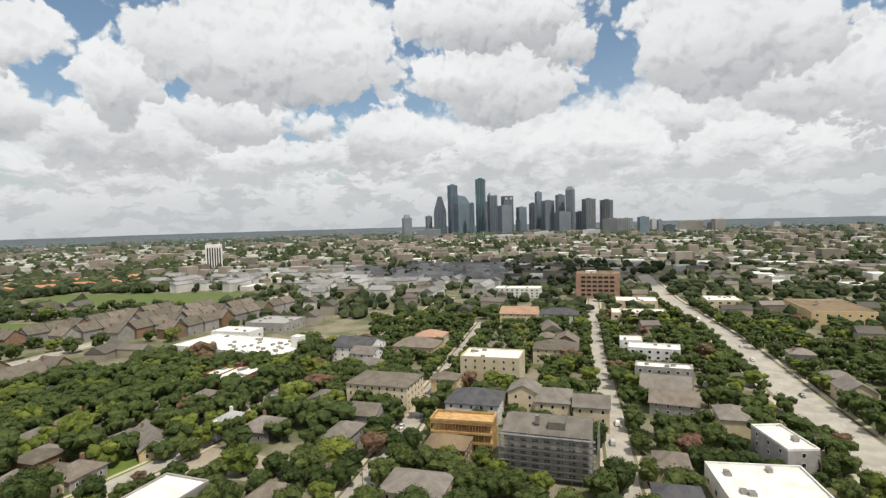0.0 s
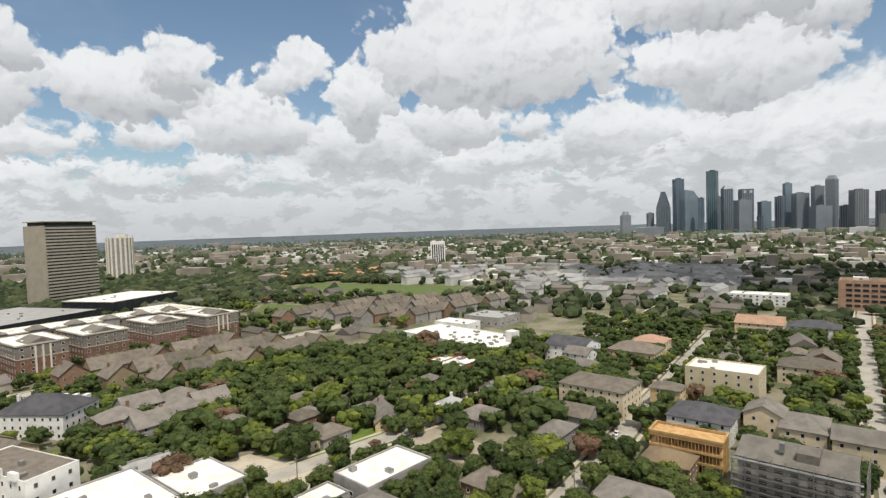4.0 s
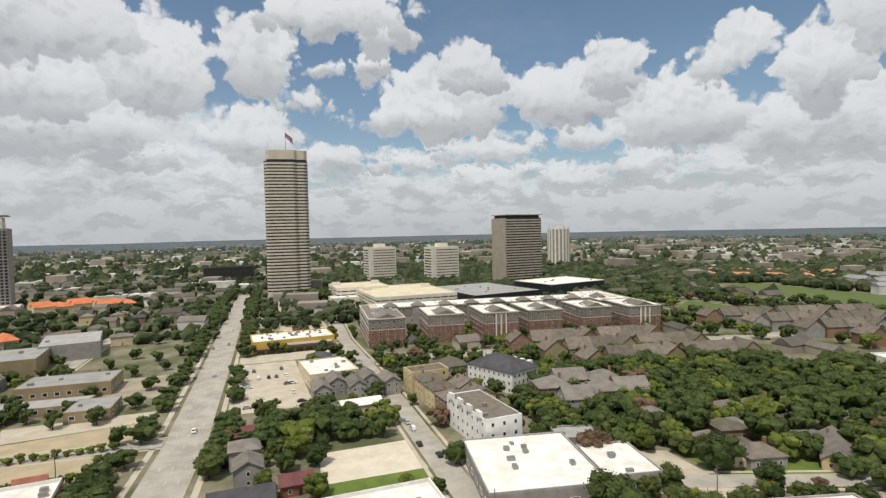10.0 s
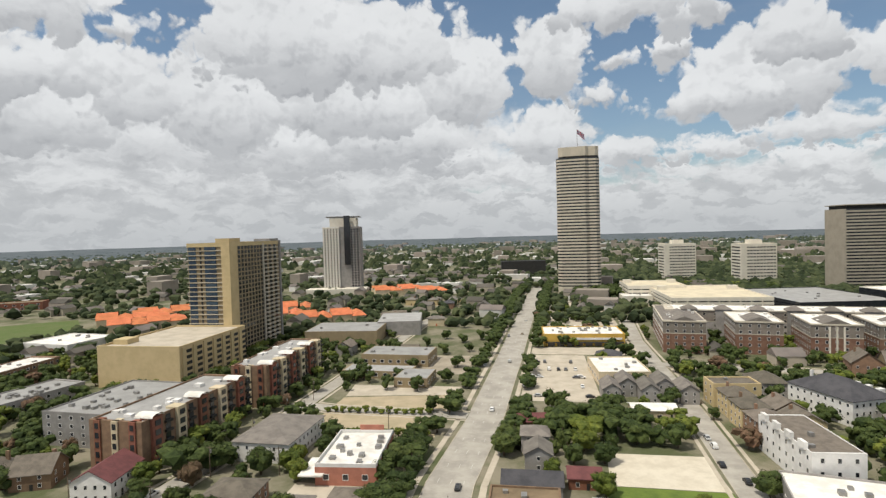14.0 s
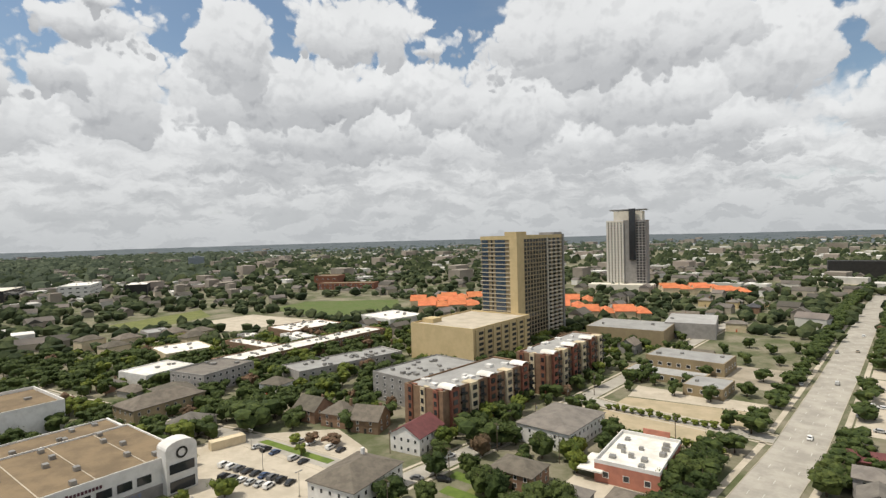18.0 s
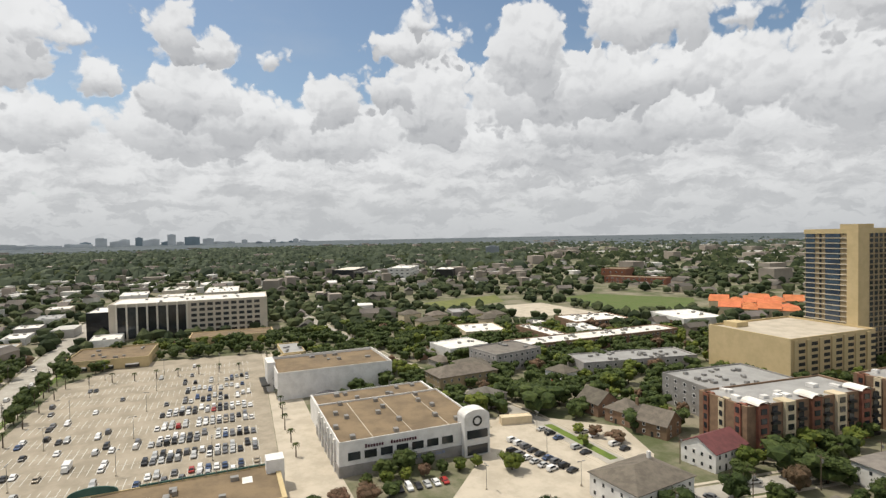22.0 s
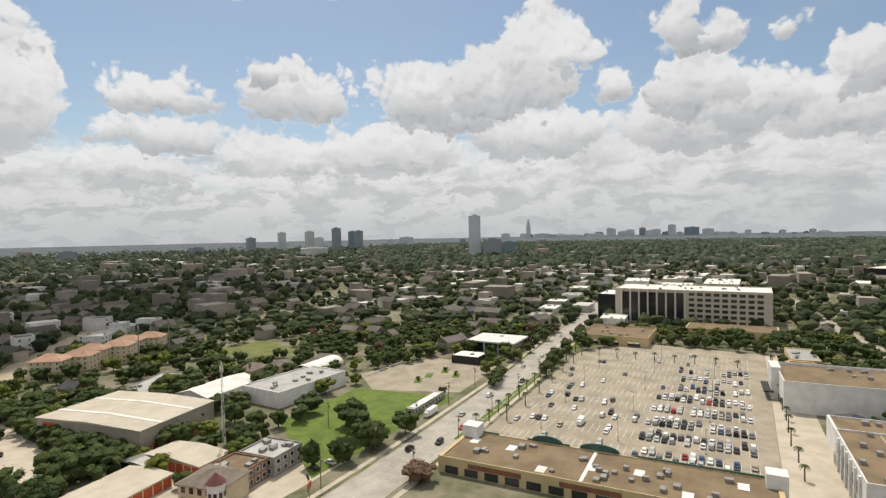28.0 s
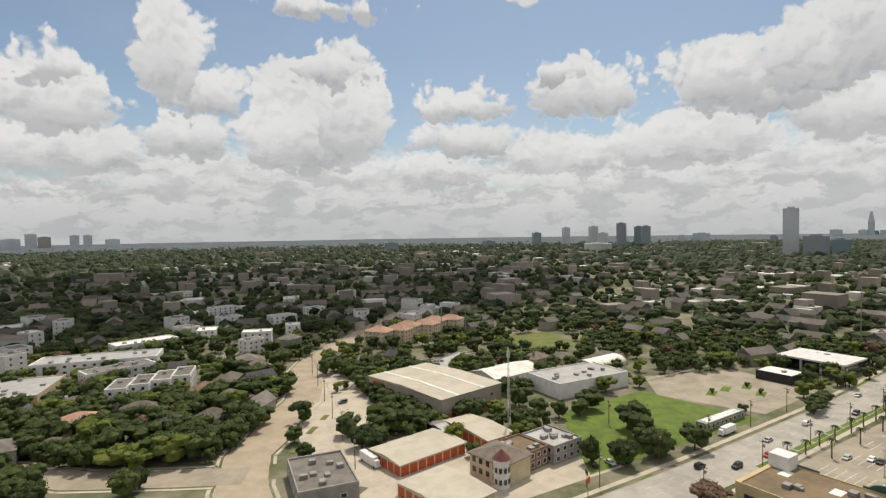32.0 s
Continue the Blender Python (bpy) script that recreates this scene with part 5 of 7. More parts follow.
flat_building("apartment_house", "white three-storey flats with white roof", 560, -36, 20, 46, 9, G, "white_wall", "white_roof", 3, 5, 2, 1.6, "l", units=3, category="apartments")
house(420, -28, 22, 28, 8, G, "gable", "cream_wall", "faded_tile", 4, 5)
house(412, -57, 18, 28, 8, G, "hip", "white_wall", "slate_roof", 4, 5)
flat_building("parade", "low tan shops with white roofs along the road", 430, -120, 20, 40, 5, G, "cream_wall", "white_roof", 1, 6, 3, 2, units=6)
flat_building("parade", "roadside shop with white roof", 486, -134, 24, 34, 6, G, "cream_wall", "white_roof", 1, 6, 3, 2, units=5)
flat_building("parade", "cream roadside building with white roof", 470, -200, 26, 26, 8, G, "cream_wall", "white_roof", 2, 6, 3, 2, units=5)
flat_building("school_hall", "tan institutional building with brown roof and small dome", 420, -255, 60, 40, 9, G, "tan_wall", "brown_roof", 2, 6, 2, 1.8, "fl", units=4)

# ---- north: workshops, townhouses ----
root = flat_building("warehouse", "broad warehouse with a dirty white flat roof and vents", 84, 150, 36, 40, 6, -12, "gray_wall", "white_roof", 1, 6, 3, 1.6, units=7)
flat_building("warehouse_wing", "white-roofed wing of the warehouse", 110, 140, 18, 24, 6, -12, "gray_wall", "white_roof", 1, 6, 3, 1.6, units=3)
flat_building("workshop", "small low shop with a pale metal roof", 112, 166, 16, 12, 5, -20, "gray_wall", "metal_roof", 0, units=1)
flat_building("workshop", "white-roofed shop with gray walls and skylights", 138, 92, 26, 16, 6, -16, "gray_wall", "white_roof", 1, 5, 2, 1.5, units=2)
flat_building("workshop", "small white-roofed store by the street", 118, 100, 12, 10, 4.5, -14, "gray_wall", "white_roof", 0, units=1)
house(116, 84, 18, 12, 5, -14, "hip", "gray_wall", "gray_roof", 3)
house(104, 70, 14, 12, 5, -14, "hip", "gray_wall", "gray_roof", 3)
flat_building("workshop", "white-roofed shop with parapet", 32, 138, 36, 22, 6, 0, "white_wall", "white_roof", 1, 6, 2, 1.6, units=3, parapet=1.2)
flat_building("store", "old tan brick store with brown roof", -4, 150, 20, 12, 5.5, 0, "brick_brown", "brown_roof", 1, 4, 2, 1.8, units=2)
house(-2, 166, 18, 10, 4, 0, "gable", "gray_wall", "slate_roof", 2.4)
house(14, 172, 10, 8, 3.6, 0, "gable", "brick_red", "red_roof", 2)
house(0, 184, 9, 10, 6, 0, "gable", "gray_wall", "gray_roof", 2.5)
house(-1, 200, 10, 10, 6, 0, "hip", "gray_wall", "gray_roof", 2.5)
house(-2, 220, 12, 8, 4, 10, "gable", "brick_brown", "red_roof", 2)
root = flat_building("townhouse_row", "row of tall white townhouses with brown flat roofs", 86, 190, 15, 34, 12, 3, "white_wall", "shingle", 3, 4, 1.2, 1.6, units=2, category="townhouse", parapet=.3)
for k in range(4):
    piece("front_gable", "white_wall", root, -7.6, -12 + k * 8, 12, 1.2, 3.6, 2.2)
for k in range(5):
    house(83 + (k % 2) * 12, 214 + (k // 2) * 15, 11, 12, 9, 3, "gable" if k % 2 else "hip", "tan_wall" if k % 3 else "brick_brown", "shingle", 3, 3.4, "tan brick townhouse with brown-gray gabled roof", "townhouses", chimney=True)
flat_building("townhouse", "tan flat-fronted three-storey townhouse with shingle roof", 86, 258, 20, 12, 10, 3, "tan_wall", "shingle", 3, 4, 1.2, 1.5, units=1, category="townhouse")
root = house(124, 248, 20, 30, 10, 22, "hip", "white_wall", "slate_roof", 6, 3, "large white house with dormers and a dark slate roof", chimney=True)
for k in range(5):
    piece("dormer", "white_wall", root, -11 + k * 5, -8.2, 10.6, 2.0, 3, 2.2)
house(106, 274, 14, 16, 7, 0, "hip", "gray_wall", "shingle", 4)
for k, (x, y) in enumerate(((132, 214), (146, 222), (160, 214), (134, 196), (150, 200), (162, 198))):
    house(x, y, 15, 13, 8, -14, "gable" if k % 2 else "hip", "gray_wall" if k % 2 else "brick_brown", "gray_roof", 4, 3.6, "dark gray townhouse with gabled shingle roof and white chimney", "townhouses", chimney=True)
for r in range(3):
    for k in range(7):
        x, y = 168 + k * 15 + r * 7, 312 - r * 30 - k * 3.4
        house(x, y, 14.8, 14, 7.5, -13 if k % 3 else 77, "gable", "tan_dark" if (k + r) % 3 else "brick_brown", "shingle", 5.4, 4, "brown-gray townhouse in a row with steep shingle roof", "townhouse rows", sides="fl", chimney=True)
for r in range(4):
    for k in range(9):
        x, y = 350 + k * 15 + r * 9, 330 - r * 34 - k * 5
        house(x, y, 14.6, 13, 7.5, -16 if k % 3 else 74, "gable", "gray_wall" if (k + r) % 3 else "brick_brown", "shingle", 5, 0, "far brown-gray townhouse with steep shingle roof", "far townhouse rows", chimney=True)
for x, y, w, d, a, wl, c in ((160, 131, 13, 11, -14, "gray_wall", "shingle"), (172, 152, 13, 10, -14, "gray_wall", "gray_roof"), (188, 168, 12, 12, -14, "white_wall", "gray_roof"), (186, 123, 25, 9, 38, "tan_wall", "gray_roof"), (204, 166, 13, 11, -14, "cream_wall", "shingle"), (203, 102, 17, 11, -14, "white_wall", "metal_roof"), (199, 86, 15, 12, -14, "gray_wall", "gray_roof"), (147, 62, 11, 10, -14, "brick_brown", "shingle"), (154, 146, 9, 9, -14, "white_wall", "gray_roof")):
    house(x, y, w, d, 3.6, a, "hip" if w < 20 else "gable", wl, c, 3.2, 3.5, chimney=w > 12)
flat_building("store", "low store with a bright white flat roof", 43, 300, 26, 34, 6.5, 4, "cream_wall", "white_roof", 1, 6, 3, 2, units=5)
for k in range(5):
    house(34 + k * 8.4, 262 + (k % 2) * 10, 8, 15, 6.4, 0, "gable", "gray_wall", "gray_roof", 2.6, 3, "gray townhouse with steep gabled roof", "gray townhouses", sides="fl")
house(48, 238, 18, 10, 4, 2, "gable", "cream_wall", "white_roof", 1.4, 4)
root = flat_building("grocery", "mustard yellow store with a white roof and rooftop units", 32, 392, 54, 30, 8, 2, "mustard", "white_roof", 0, units=22)
piece("awning", "dark_panel", root, 0, -16.5, 2.8, 52, 3, .4)
piece("white_fascia", "white_wall", root, 8, -15.3, 4.6, 34, .4, 1.4)
for k in range(8):
    piece("shop_front", "dark_glass", root, -22 + k * 6.3, -15.1, .3, 4.6, .3, 2.4)
flat_building("clinic", "low cream building by the tower", 106, 600, 30, 26, 8, 0, "pale_band", "white_roof", 1, 5, 2, 2, units=2)

# ---- north-west: workshops, apartment courts, red restaurant ----
root = flat_building("restaurant", "coral-red restaurant with white parapets and white roof", -62, 178, 20, 30, 6, 4, "salmon", "white_roof", 1, 5, 2, 2, units=12, parapet=1.2, coping="white_wall")
piece("canopy", "white_roof", root, -11, -10, 3.6, 8, 14, .5)
piece("front_gable", "salmon", root, 2, 15.1, 6, 9, .6, 3)
house(-97, 192, 22, 30, 7, -2, "hip", "white_wall", "gray_roof", 3, 3.2, "white two-storey apartment house with gray hip roof")
house(-137, 152, 13, 17, 6.5, 8, "gable", "white_wall", "red_roof", 3.6, 3, "white house with a dark red gabled roof")
house(-127, 112, 18, 24, 7, 8, "hip", "white_wall", "shingle", 3.6, 3, "white two-storey apartment house with gray-brown hip roof", chimney=True)
house(-90, 148, 15, 12, 5, 2, "hip", "brick_brown", "shingle", 2.6, 3)
house(-70, 144, 10, 9, 3.4, 2, "hip", "gray_wall", "gray_roof", 2)
house(-54, 148, 13, 12, 3.8, 2, "hip", "gray_wall", "shingle", 2.6)
flat_building("warehouse", "gray metal warehouse with flat roof", -142, 396, 54, 40, 10, 4, "tan_dark", "metal_roof", 0, units=2, parapet=.2)
flat_building("warehouse", "warehouse with pale metal roof", -110, 436, 34, 46, 11, 10, "gray_wall", "metal_roof", 0, units=1, parapet=.2)
flat_building("school_hall", "low brown building with pale metal roof", -84, 328, 42, 24, 7, -3, "tan_dark", "metal_roof", 1, 5, 2.4, 2, units=3, parapet=.2)
flat_building("school_hall", "low brown building with flat gray roof", -64, 282, 18, 20, 5, -3, "tan_dark", "metal_roof", 1, 5, 2.4, 2, units=1, parapet=.2)
flat_building("school_hall", "low link building with gray roof", -88, 296, 40, 14, 4, -3, "tan_dark", "metal_roof", 1, 5, 2.4, 2, units=2, parapet=.2)
for k in range(3):
    house(-196 + k * 15.5, 149 + k * 2.6, 12.5, 12, 5.4, 8 + k * 6, "hip" if k % 2 else "gable", "brick_brown", "shingle", 4.4, 4, "brown brick house with steep shingle roof", "brick houses", chimney=True)
flat_building("motel", "long two-storey motel wing with bright white roof", -309, 233, 20, 132, 7.4, 1, "brick_brown", "white_roof", 2, 4, 2, 1.6, "r", units=26)
flat_building("motel", "two-storey motel wing with bright white roof", -374, 279, 34, 50, 7, -4, "brick_brown", "white_roof", 2, 6, 2, 1.6, "r", units=16)
flat_building("motel", "low motel court with white roof", -346, 214, 54, 13, 6, 2, "brick_brown", "white_roof", 0, units=9)
flat_building("apartment_house", "three-storey gray apartment house with flat roof", -288, 152, 26, 34, 10, 12, "gray_wall", "gray_roof", 3, 4, 1.8, 1.6, units=4, category="apartments")
flat_building("apartment_house", "low apartments with pale roofs", -250, 214, 22, 70, 7, -10, "gray_wall", "metal_roof", 2, 5, 1.8, 1.6, "r", units=20, category="apartments")
flat_building("store", "low store with white roof", -330, 140, 26, 30, 6, 10, "white_wall", "white_roof", 0, units=3)
house(-262, 112, 18, 34, 7, 6, "hip", "tan_dark", "shingle", 4, 4, "tan apartment house with long brown-gray roof")
house(-226, 108, 14, 16, 5, 20, "hip", "gray_wall", "gray_roof", 3)
ORANGE = "low apartment court with a broad orange clay tile roof"
for x, y, w, d, a in ((-352, 446, 62, 34, 40), (-386, 470, 60, 32, 40), (-372, 508, 60, 28, 40), (-186, 478, 62, 24, 26), (-238, 492, 34, 24, 26), (-178, 706, 70, 34, 26), (-130, 690, 40, 24, 26), (-250, 540, 40, 22, 26)):
    c, sn = math.cos(radians(a)), math.sin(radians(a))
    n = max(2, int(w / 15))
    for k in range(n):
        for v in (-1, 1):
            u = (k + .5) * w / n - w / 2
            house(x + u * c - v * d * .27 * sn, y + u * sn + v * d * .27 * c, w / n + 2, d * .5, 6.5 + 1.5 * ((k + v) % 2), a + 90 * (k % 2), "hip" if k % 2 else "gable", "cream_wall", "orange_tile", 3.6, 0, ORANGE, "orange-roofed courts", name="apartment_court")
for k in range(12):
    house(636 + (k % 6) * 26 + (k // 6) * 60, 600 - (k % 6) * 30 + (k // 6) * 50, 40, 20, 7, -50 + 90 * (k % 3 == 0), "hip", "brick_brown", "orange_faded", 4, 0, "long low brick building with a rusty orange roof", "orange-roofed park buildings", name="apartment_court")
flat_building("stadium_stand", "dark low grandstand beside the park", 850, 392, 70, 26, 9, -40, "dark_panel", "metal_roof", 0, units=0)
root = flat_building("office_tower", "white slab tower with dark vertical windows", 1018, 522, 36, 30, 45, 28, "white_wall", "white_roof", 0, units=1)
for k in range(8):
    piece("window_strip", "dark_glass", root, -14.5 + k * 4.1, -15.1, 4, 2.4, .4, 36)
for k in range(6):
    piece("window_strip", "dark_glass", root, -18.1, -11 + k * 4.4, 4, .4, 2.4, 36)
flat_building("office_house", "long low office building with dark window rows", -1010, 210, 40, 90, 16, 60, "dark_glass", "pale_band", 0, units=3)
flat_building("office_house", "white office building with flat roof", -960, 300, 40, 80, 18, 60, "white_wall", "white_roof", 3, 8, 5, 2, "fr", units=3)
flat_building("office_house", "dark banded office building", -900, 360, 30, 60, 16, 60, "dark_panel", "white_roof", 0, units=2)
flat_building("school_hall", "long red-brick school building", -640, 560, 90, 26, 9, 30, "brick_red", "brown_roof", 2, 8, 3, 2, "f", units=3)
flat_building("school_hall", "tall red-brick school hall", -720, 590, 40, 40, 16, 30, "brick_red", "brown_roof", 2, 8, 3, 2, "f", units=2)
flat_building("black_office", "long black glass office building", -20, 1010, 80, 30, 24, 6, "dark_panel", "dark_panel", 0, units=0)

# ---- south: low houses, white townhouses ----
for k in range(4):
    flat_building("townhouse", "white three-storey townhouse with balcony and flat roof", -8 - k * 9.5, -300 - k * 3, 9, 20, 9.5, -16, "white_wall", "gray_roof", 3, 4, 1.6, 1.6, units=1, category="townhouse", group="white townhouses", parapet=.8)
for k in range(6):
    house(-168 - k * 14, -348 - k * 4 + (k % 2) * 6, 13, 18, 11, 33, "hip", "cream_wall", "faded_tile", 3.6, 3.4, "cream townhouse with a faded reddish tile roof", "red-roofed townhouses")
house(-70, -290, 14, 12, 6, 10, "gable", "gray_wall", "slate_roof", 3)
flat_building("parade", "low white commercial building with flat roof", 0, -390, 66, 24, 7, -14, "white_wall", "metal_roof", 2, 5, 2, 1.6, "b", units=8)
flat_building("parade", "low cream commercial building", 40, -340, 40, 40, 6, -14, "cream_wall", "metal_roof", 0, units=10)
flat_building("flats", "white three-storey block of flats", -96, -400, 20, 12, 11, -20, "white_wall", "white_roof", 3, 4, 1.6, 1.6, "b", units=1)
flat_building("corner_house", "white balconied house at the corner", 44, -205, 14, 12, 9, 0, "white_wall", "gray_roof", 3, 4, 2, 1.6, units=1)
house(34, -246, 16, 14, 6, 0, "hip", "gray_wall", "gray_roof", 3)
shed("carport", -116, -182, 10, 12, 3, 8, "low dark carport roofs beside the sheds", "", "steel", "dark_panel")
flat_building("yard_office", "low sheds with pale roofs", -178, -268, 40, 16, 4, 24, "gray_wall", "metal_roof", 0, units=4)
for k in range(16):
    flat_building("townhouse", "white three-storey townhouse with flat roof in the shade", rng.uniform(-420, 60), rng.uniform(-620, -400), rng.uniform(9, 16), rng.uniform(9, 20), rng.uniform(8, 11), rng.choice((-16, 30)), "white_wall", "white_roof" if k % 2 else "gray_roof", 3, 4, 1.4, 1.5, "bl", units=1, category="townhouse", group="southern townhouses")

# small houses under the eastern grove, with their lawns and court
for x, y, w, d, e, a, wall, cover in ((170, 152, 12, 11, 4, -14, "brick_brown", "shingle"), (156, 135, 13, 12, 4.4, -10, "cream_wall", "shingle"), (187, 129, 18, 10, 3.4, 62, "brick_red", "gray_roof"), (188, 162, 13, 10, 3.6, -14, "tan_wall", "shingle"), (200, 103, 16, 9, 3.2, -14, "white_wall", "white_roof"), (199, 84, 15, 11, 3.4, -14, "gray_wall", "gray_roof"), (203, 162, 12, 10, 3.6, 76, "gray_wall", "shingle"), (178, 186, 12, 10, 4, -14, "white_wall", "gray_roof"), (222, 140, 13, 10, 3.6, -14, "cream_wall", "shingle"), (226, 180, 12, 10, 3.4, 76, "brick_brown", "gray_roof")):
    house(x, y, w, d, e, a, "hip", wall, cover, 2.6, 4.0, sides="fb")
flat_building("brick_office", "red brick block with bright white roof among trees", 257, 122, 22, 15, 7, -12, "brick_red", "white_roof", 2, 4, 1.6, 1.5, units=3)
flat_building("court_row", "long low pale building under trees", 280, 228, 12, 70, 3.6, -3, "gray_wall", "metal_roof", 0, units=3)
patch("front_lawn", [(146, 132), (150, 124), (176, 114), (178, 120)], "lawn", "sunny front lawns with paths", "lawn", 0.033)
# dark-roofed houses beside the bend of the road
for x, y, w, d, e, a, wall, cover in ((-38, -243, 15, 11, 4.5, 40, "gray_wall", "shingle"), (-24, -242, 14, 11, 4.5, -4, "brick_brown", "slate_roof"), (-60, -251, 13, 10, 4.5, 46, "gray_wall", "gray_roof"), (-57, -300, 15, 11, 5, 50, "brick_brown", "shingle"), (-42, -287, 16, 12, 5, 50, "tan_wall", "brown_roof"), (-50, -268, 14, 10, 4.5, 46, "gray_wall", "shingle"), (8, -268, 15, 12, 5, 0, "cream_wall", "faded_tile"), (-14, -272, 14, 10, 4.5, 0, "gray_wall", "shingle"), (-113, -380, 14, 11, 7, 30, "gray_wall", "gray_roof"), (-74, -318, 13, 10, 5, 50, "brick_brown", "shingle")):
    house(x, y, w, d, e, a, "hip" if w > 13 else "gable", wall, cover, 3.4, 0, sides="fb")
flat_building("townhouse", "white three-storey townhouse row with stepped roofs", -8, -339, 34, 13, 10, 18, "white_wall", "gray_roof", 3, 4, 1.8, 1.6, units=5)
flat_building("low_school", "long white flat-roofed school building", -26, -427, 40, 16, 8, 16, "white_wall", "white_roof", 2, 5, 2, 1.6, units=4)
flat_building("townhouse", "tall white gabled house among dark trees", -87, -379, 13, 11, 9.5, 20, "white_wall", "gray_roof", 3, 4, 1.6, 1.5, units=1)
for x, y, w, d, h in ((-98, -509, 20, 14, 8), (-137, -481, 22, 14, 9), (-106, -582, 26, 14, 8), (-258, -625, 18, 14, 10), (-242, -427, 30, 14, 8), (-76, -791, 60, 16, 6), (-180, -520, 18, 12, 8)):
    flat_building("townhouse", "pale townhouse block standing among dark trees", x, y, w, d, h, 12, "white_wall", "metal_roof", 3 if h > 7 else 1, 5, 2, 1.6, units=2)

# low commercial blocks along the western street, beyond the car park
for k, (x, dy, w, d, h, wall, roof) in enumerate(((-470, 34, 26, 20, 6, "white_wall", "white_roof"), (-468, -30, 22, 18, 5, "cream_wall", "metal_roof"), (-520, 40, 30, 24, 8, "stone_band", "white_roof"), (-516, -32, 28, 16, 5, "white_wall", "white_roof"), (-570, 30, 34, 22, 7, "white_wall", "metal_roof"), (-560, -34, 24, 20, 6, "gray_wall", "white_roof"), (-630, 36, 40, 26, 8, "cream_wall", "white_roof"), (-620, -30, 30, 20, 6, "white_wall", "metal_roof"), (-700, 34, 44, 24, 9, "white_wall", "white_roof"), (-690, -34, 30, 22, 7, "stone_band", "white_roof"), (-780, 30, 50, 30, 10, "white_wall", "white_roof"), (-770, -36, 36, 20, 7, "cream_wall", "metal_roof"))):
    flat_building("parade", "low pale roadside building with flat roof", x, -120 + (x + 446) * .07 + dy, w, d, h, 4, wall, roof, 0, units=4)

for x, y, w, d, h in ((-640, -20, 70, 30, 11), (-720, -60, 60, 36, 10), (-600, -66, 36, 26, 8), (-780, -10, 80, 40, 10), (-690, 20, 44, 24, 9), (-840, -70, 60, 30, 9)):
    flat_building("retail_hall", "broad pale commercial hall with a white roof", x, y, w, d, h, -2, "stone_band", "white_roof", 0, units=8)

# roofs and lots between the motel and the playing field
for x, y, w, d, h, wall, roof in ((-378, 178, 34, 32, 6, "cream_wall", "white_roof"), (-345, 250, 30, 14, 6, "white_wall", "white_roof"), (-354, 362, 46, 40, 6, "white_wall", "white_roof"), (-385, 234, 20, 12, 5, "gray_wall", "white_roof"), (-470, 200, 24, 18, 6, "gray_wall", "metal_roof")):
    if free(x, y, 8):
        flat_building("low_hall", "low pale hall with a bright flat roof among trees", x, y, w, d, h, -8, wall, roof, 0, units=5)
for x, y in ((-464, 149), (-446, 168), (-441, 202), (-424, 214), (-408, 200), (-420, 150)):
    if free(x, y, 6):
        house(x, y, 17, 12, 8, 10 if x % 2 else 98, "hip", "cream_wall", "shingle", 3.4, 0, "cream three-storey townhouse with brown-gray hip roof")
house(-272, 124, 26, 18, 6, -8, "hip", "tan_dark", "shingle", 4, 0, "broad low house with a worn olive-brown hip roof")

# ---- trees ----
ICO = None


def ico(sub):
    bm = bmesh.new()
    bmesh.ops.create_icosphere(bm, subdivisions=sub, radius=1.0)
    v = np.array([p.co for p in bm.verts])
    f = np.array([[q.index for q in p.verts] for p in bm.faces])
    bm.free()
    return v, f


ICO1, ICO2 = ico(1), ico(2)
nrg = np.random.default_rng(11)


def join(name, parts, mat):
    vs, fs, n = [], [], 0
    for v, f in parts:
        vs.append(v)
        fs.append(f + n)
        n += len(v)
    v, f = np.concatenate(vs), np.concatenate(fs)
    me = bpy.data.meshes.new(name)
    me.vertices.add(len(v))
    me.vertices.foreach_set("co", v.astype(np.float32).ravel())
    me.loops.add(f.size)
    me.loops.foreach_set("vertex_index", f.astype(np.int32).ravel())
    k = f.shape[1]
    me.polygons.add(len(f))
    me.polygons.foreach_set("loop_start", np.arange(0, f.size, k, dtype=np.int32))
    me.polygons.foreach_set("loop_total", np.full(len(f), k, np.int32))
    me.update()
    me.shade_flat()
    me.materials.append(MATS[mat])
    return me


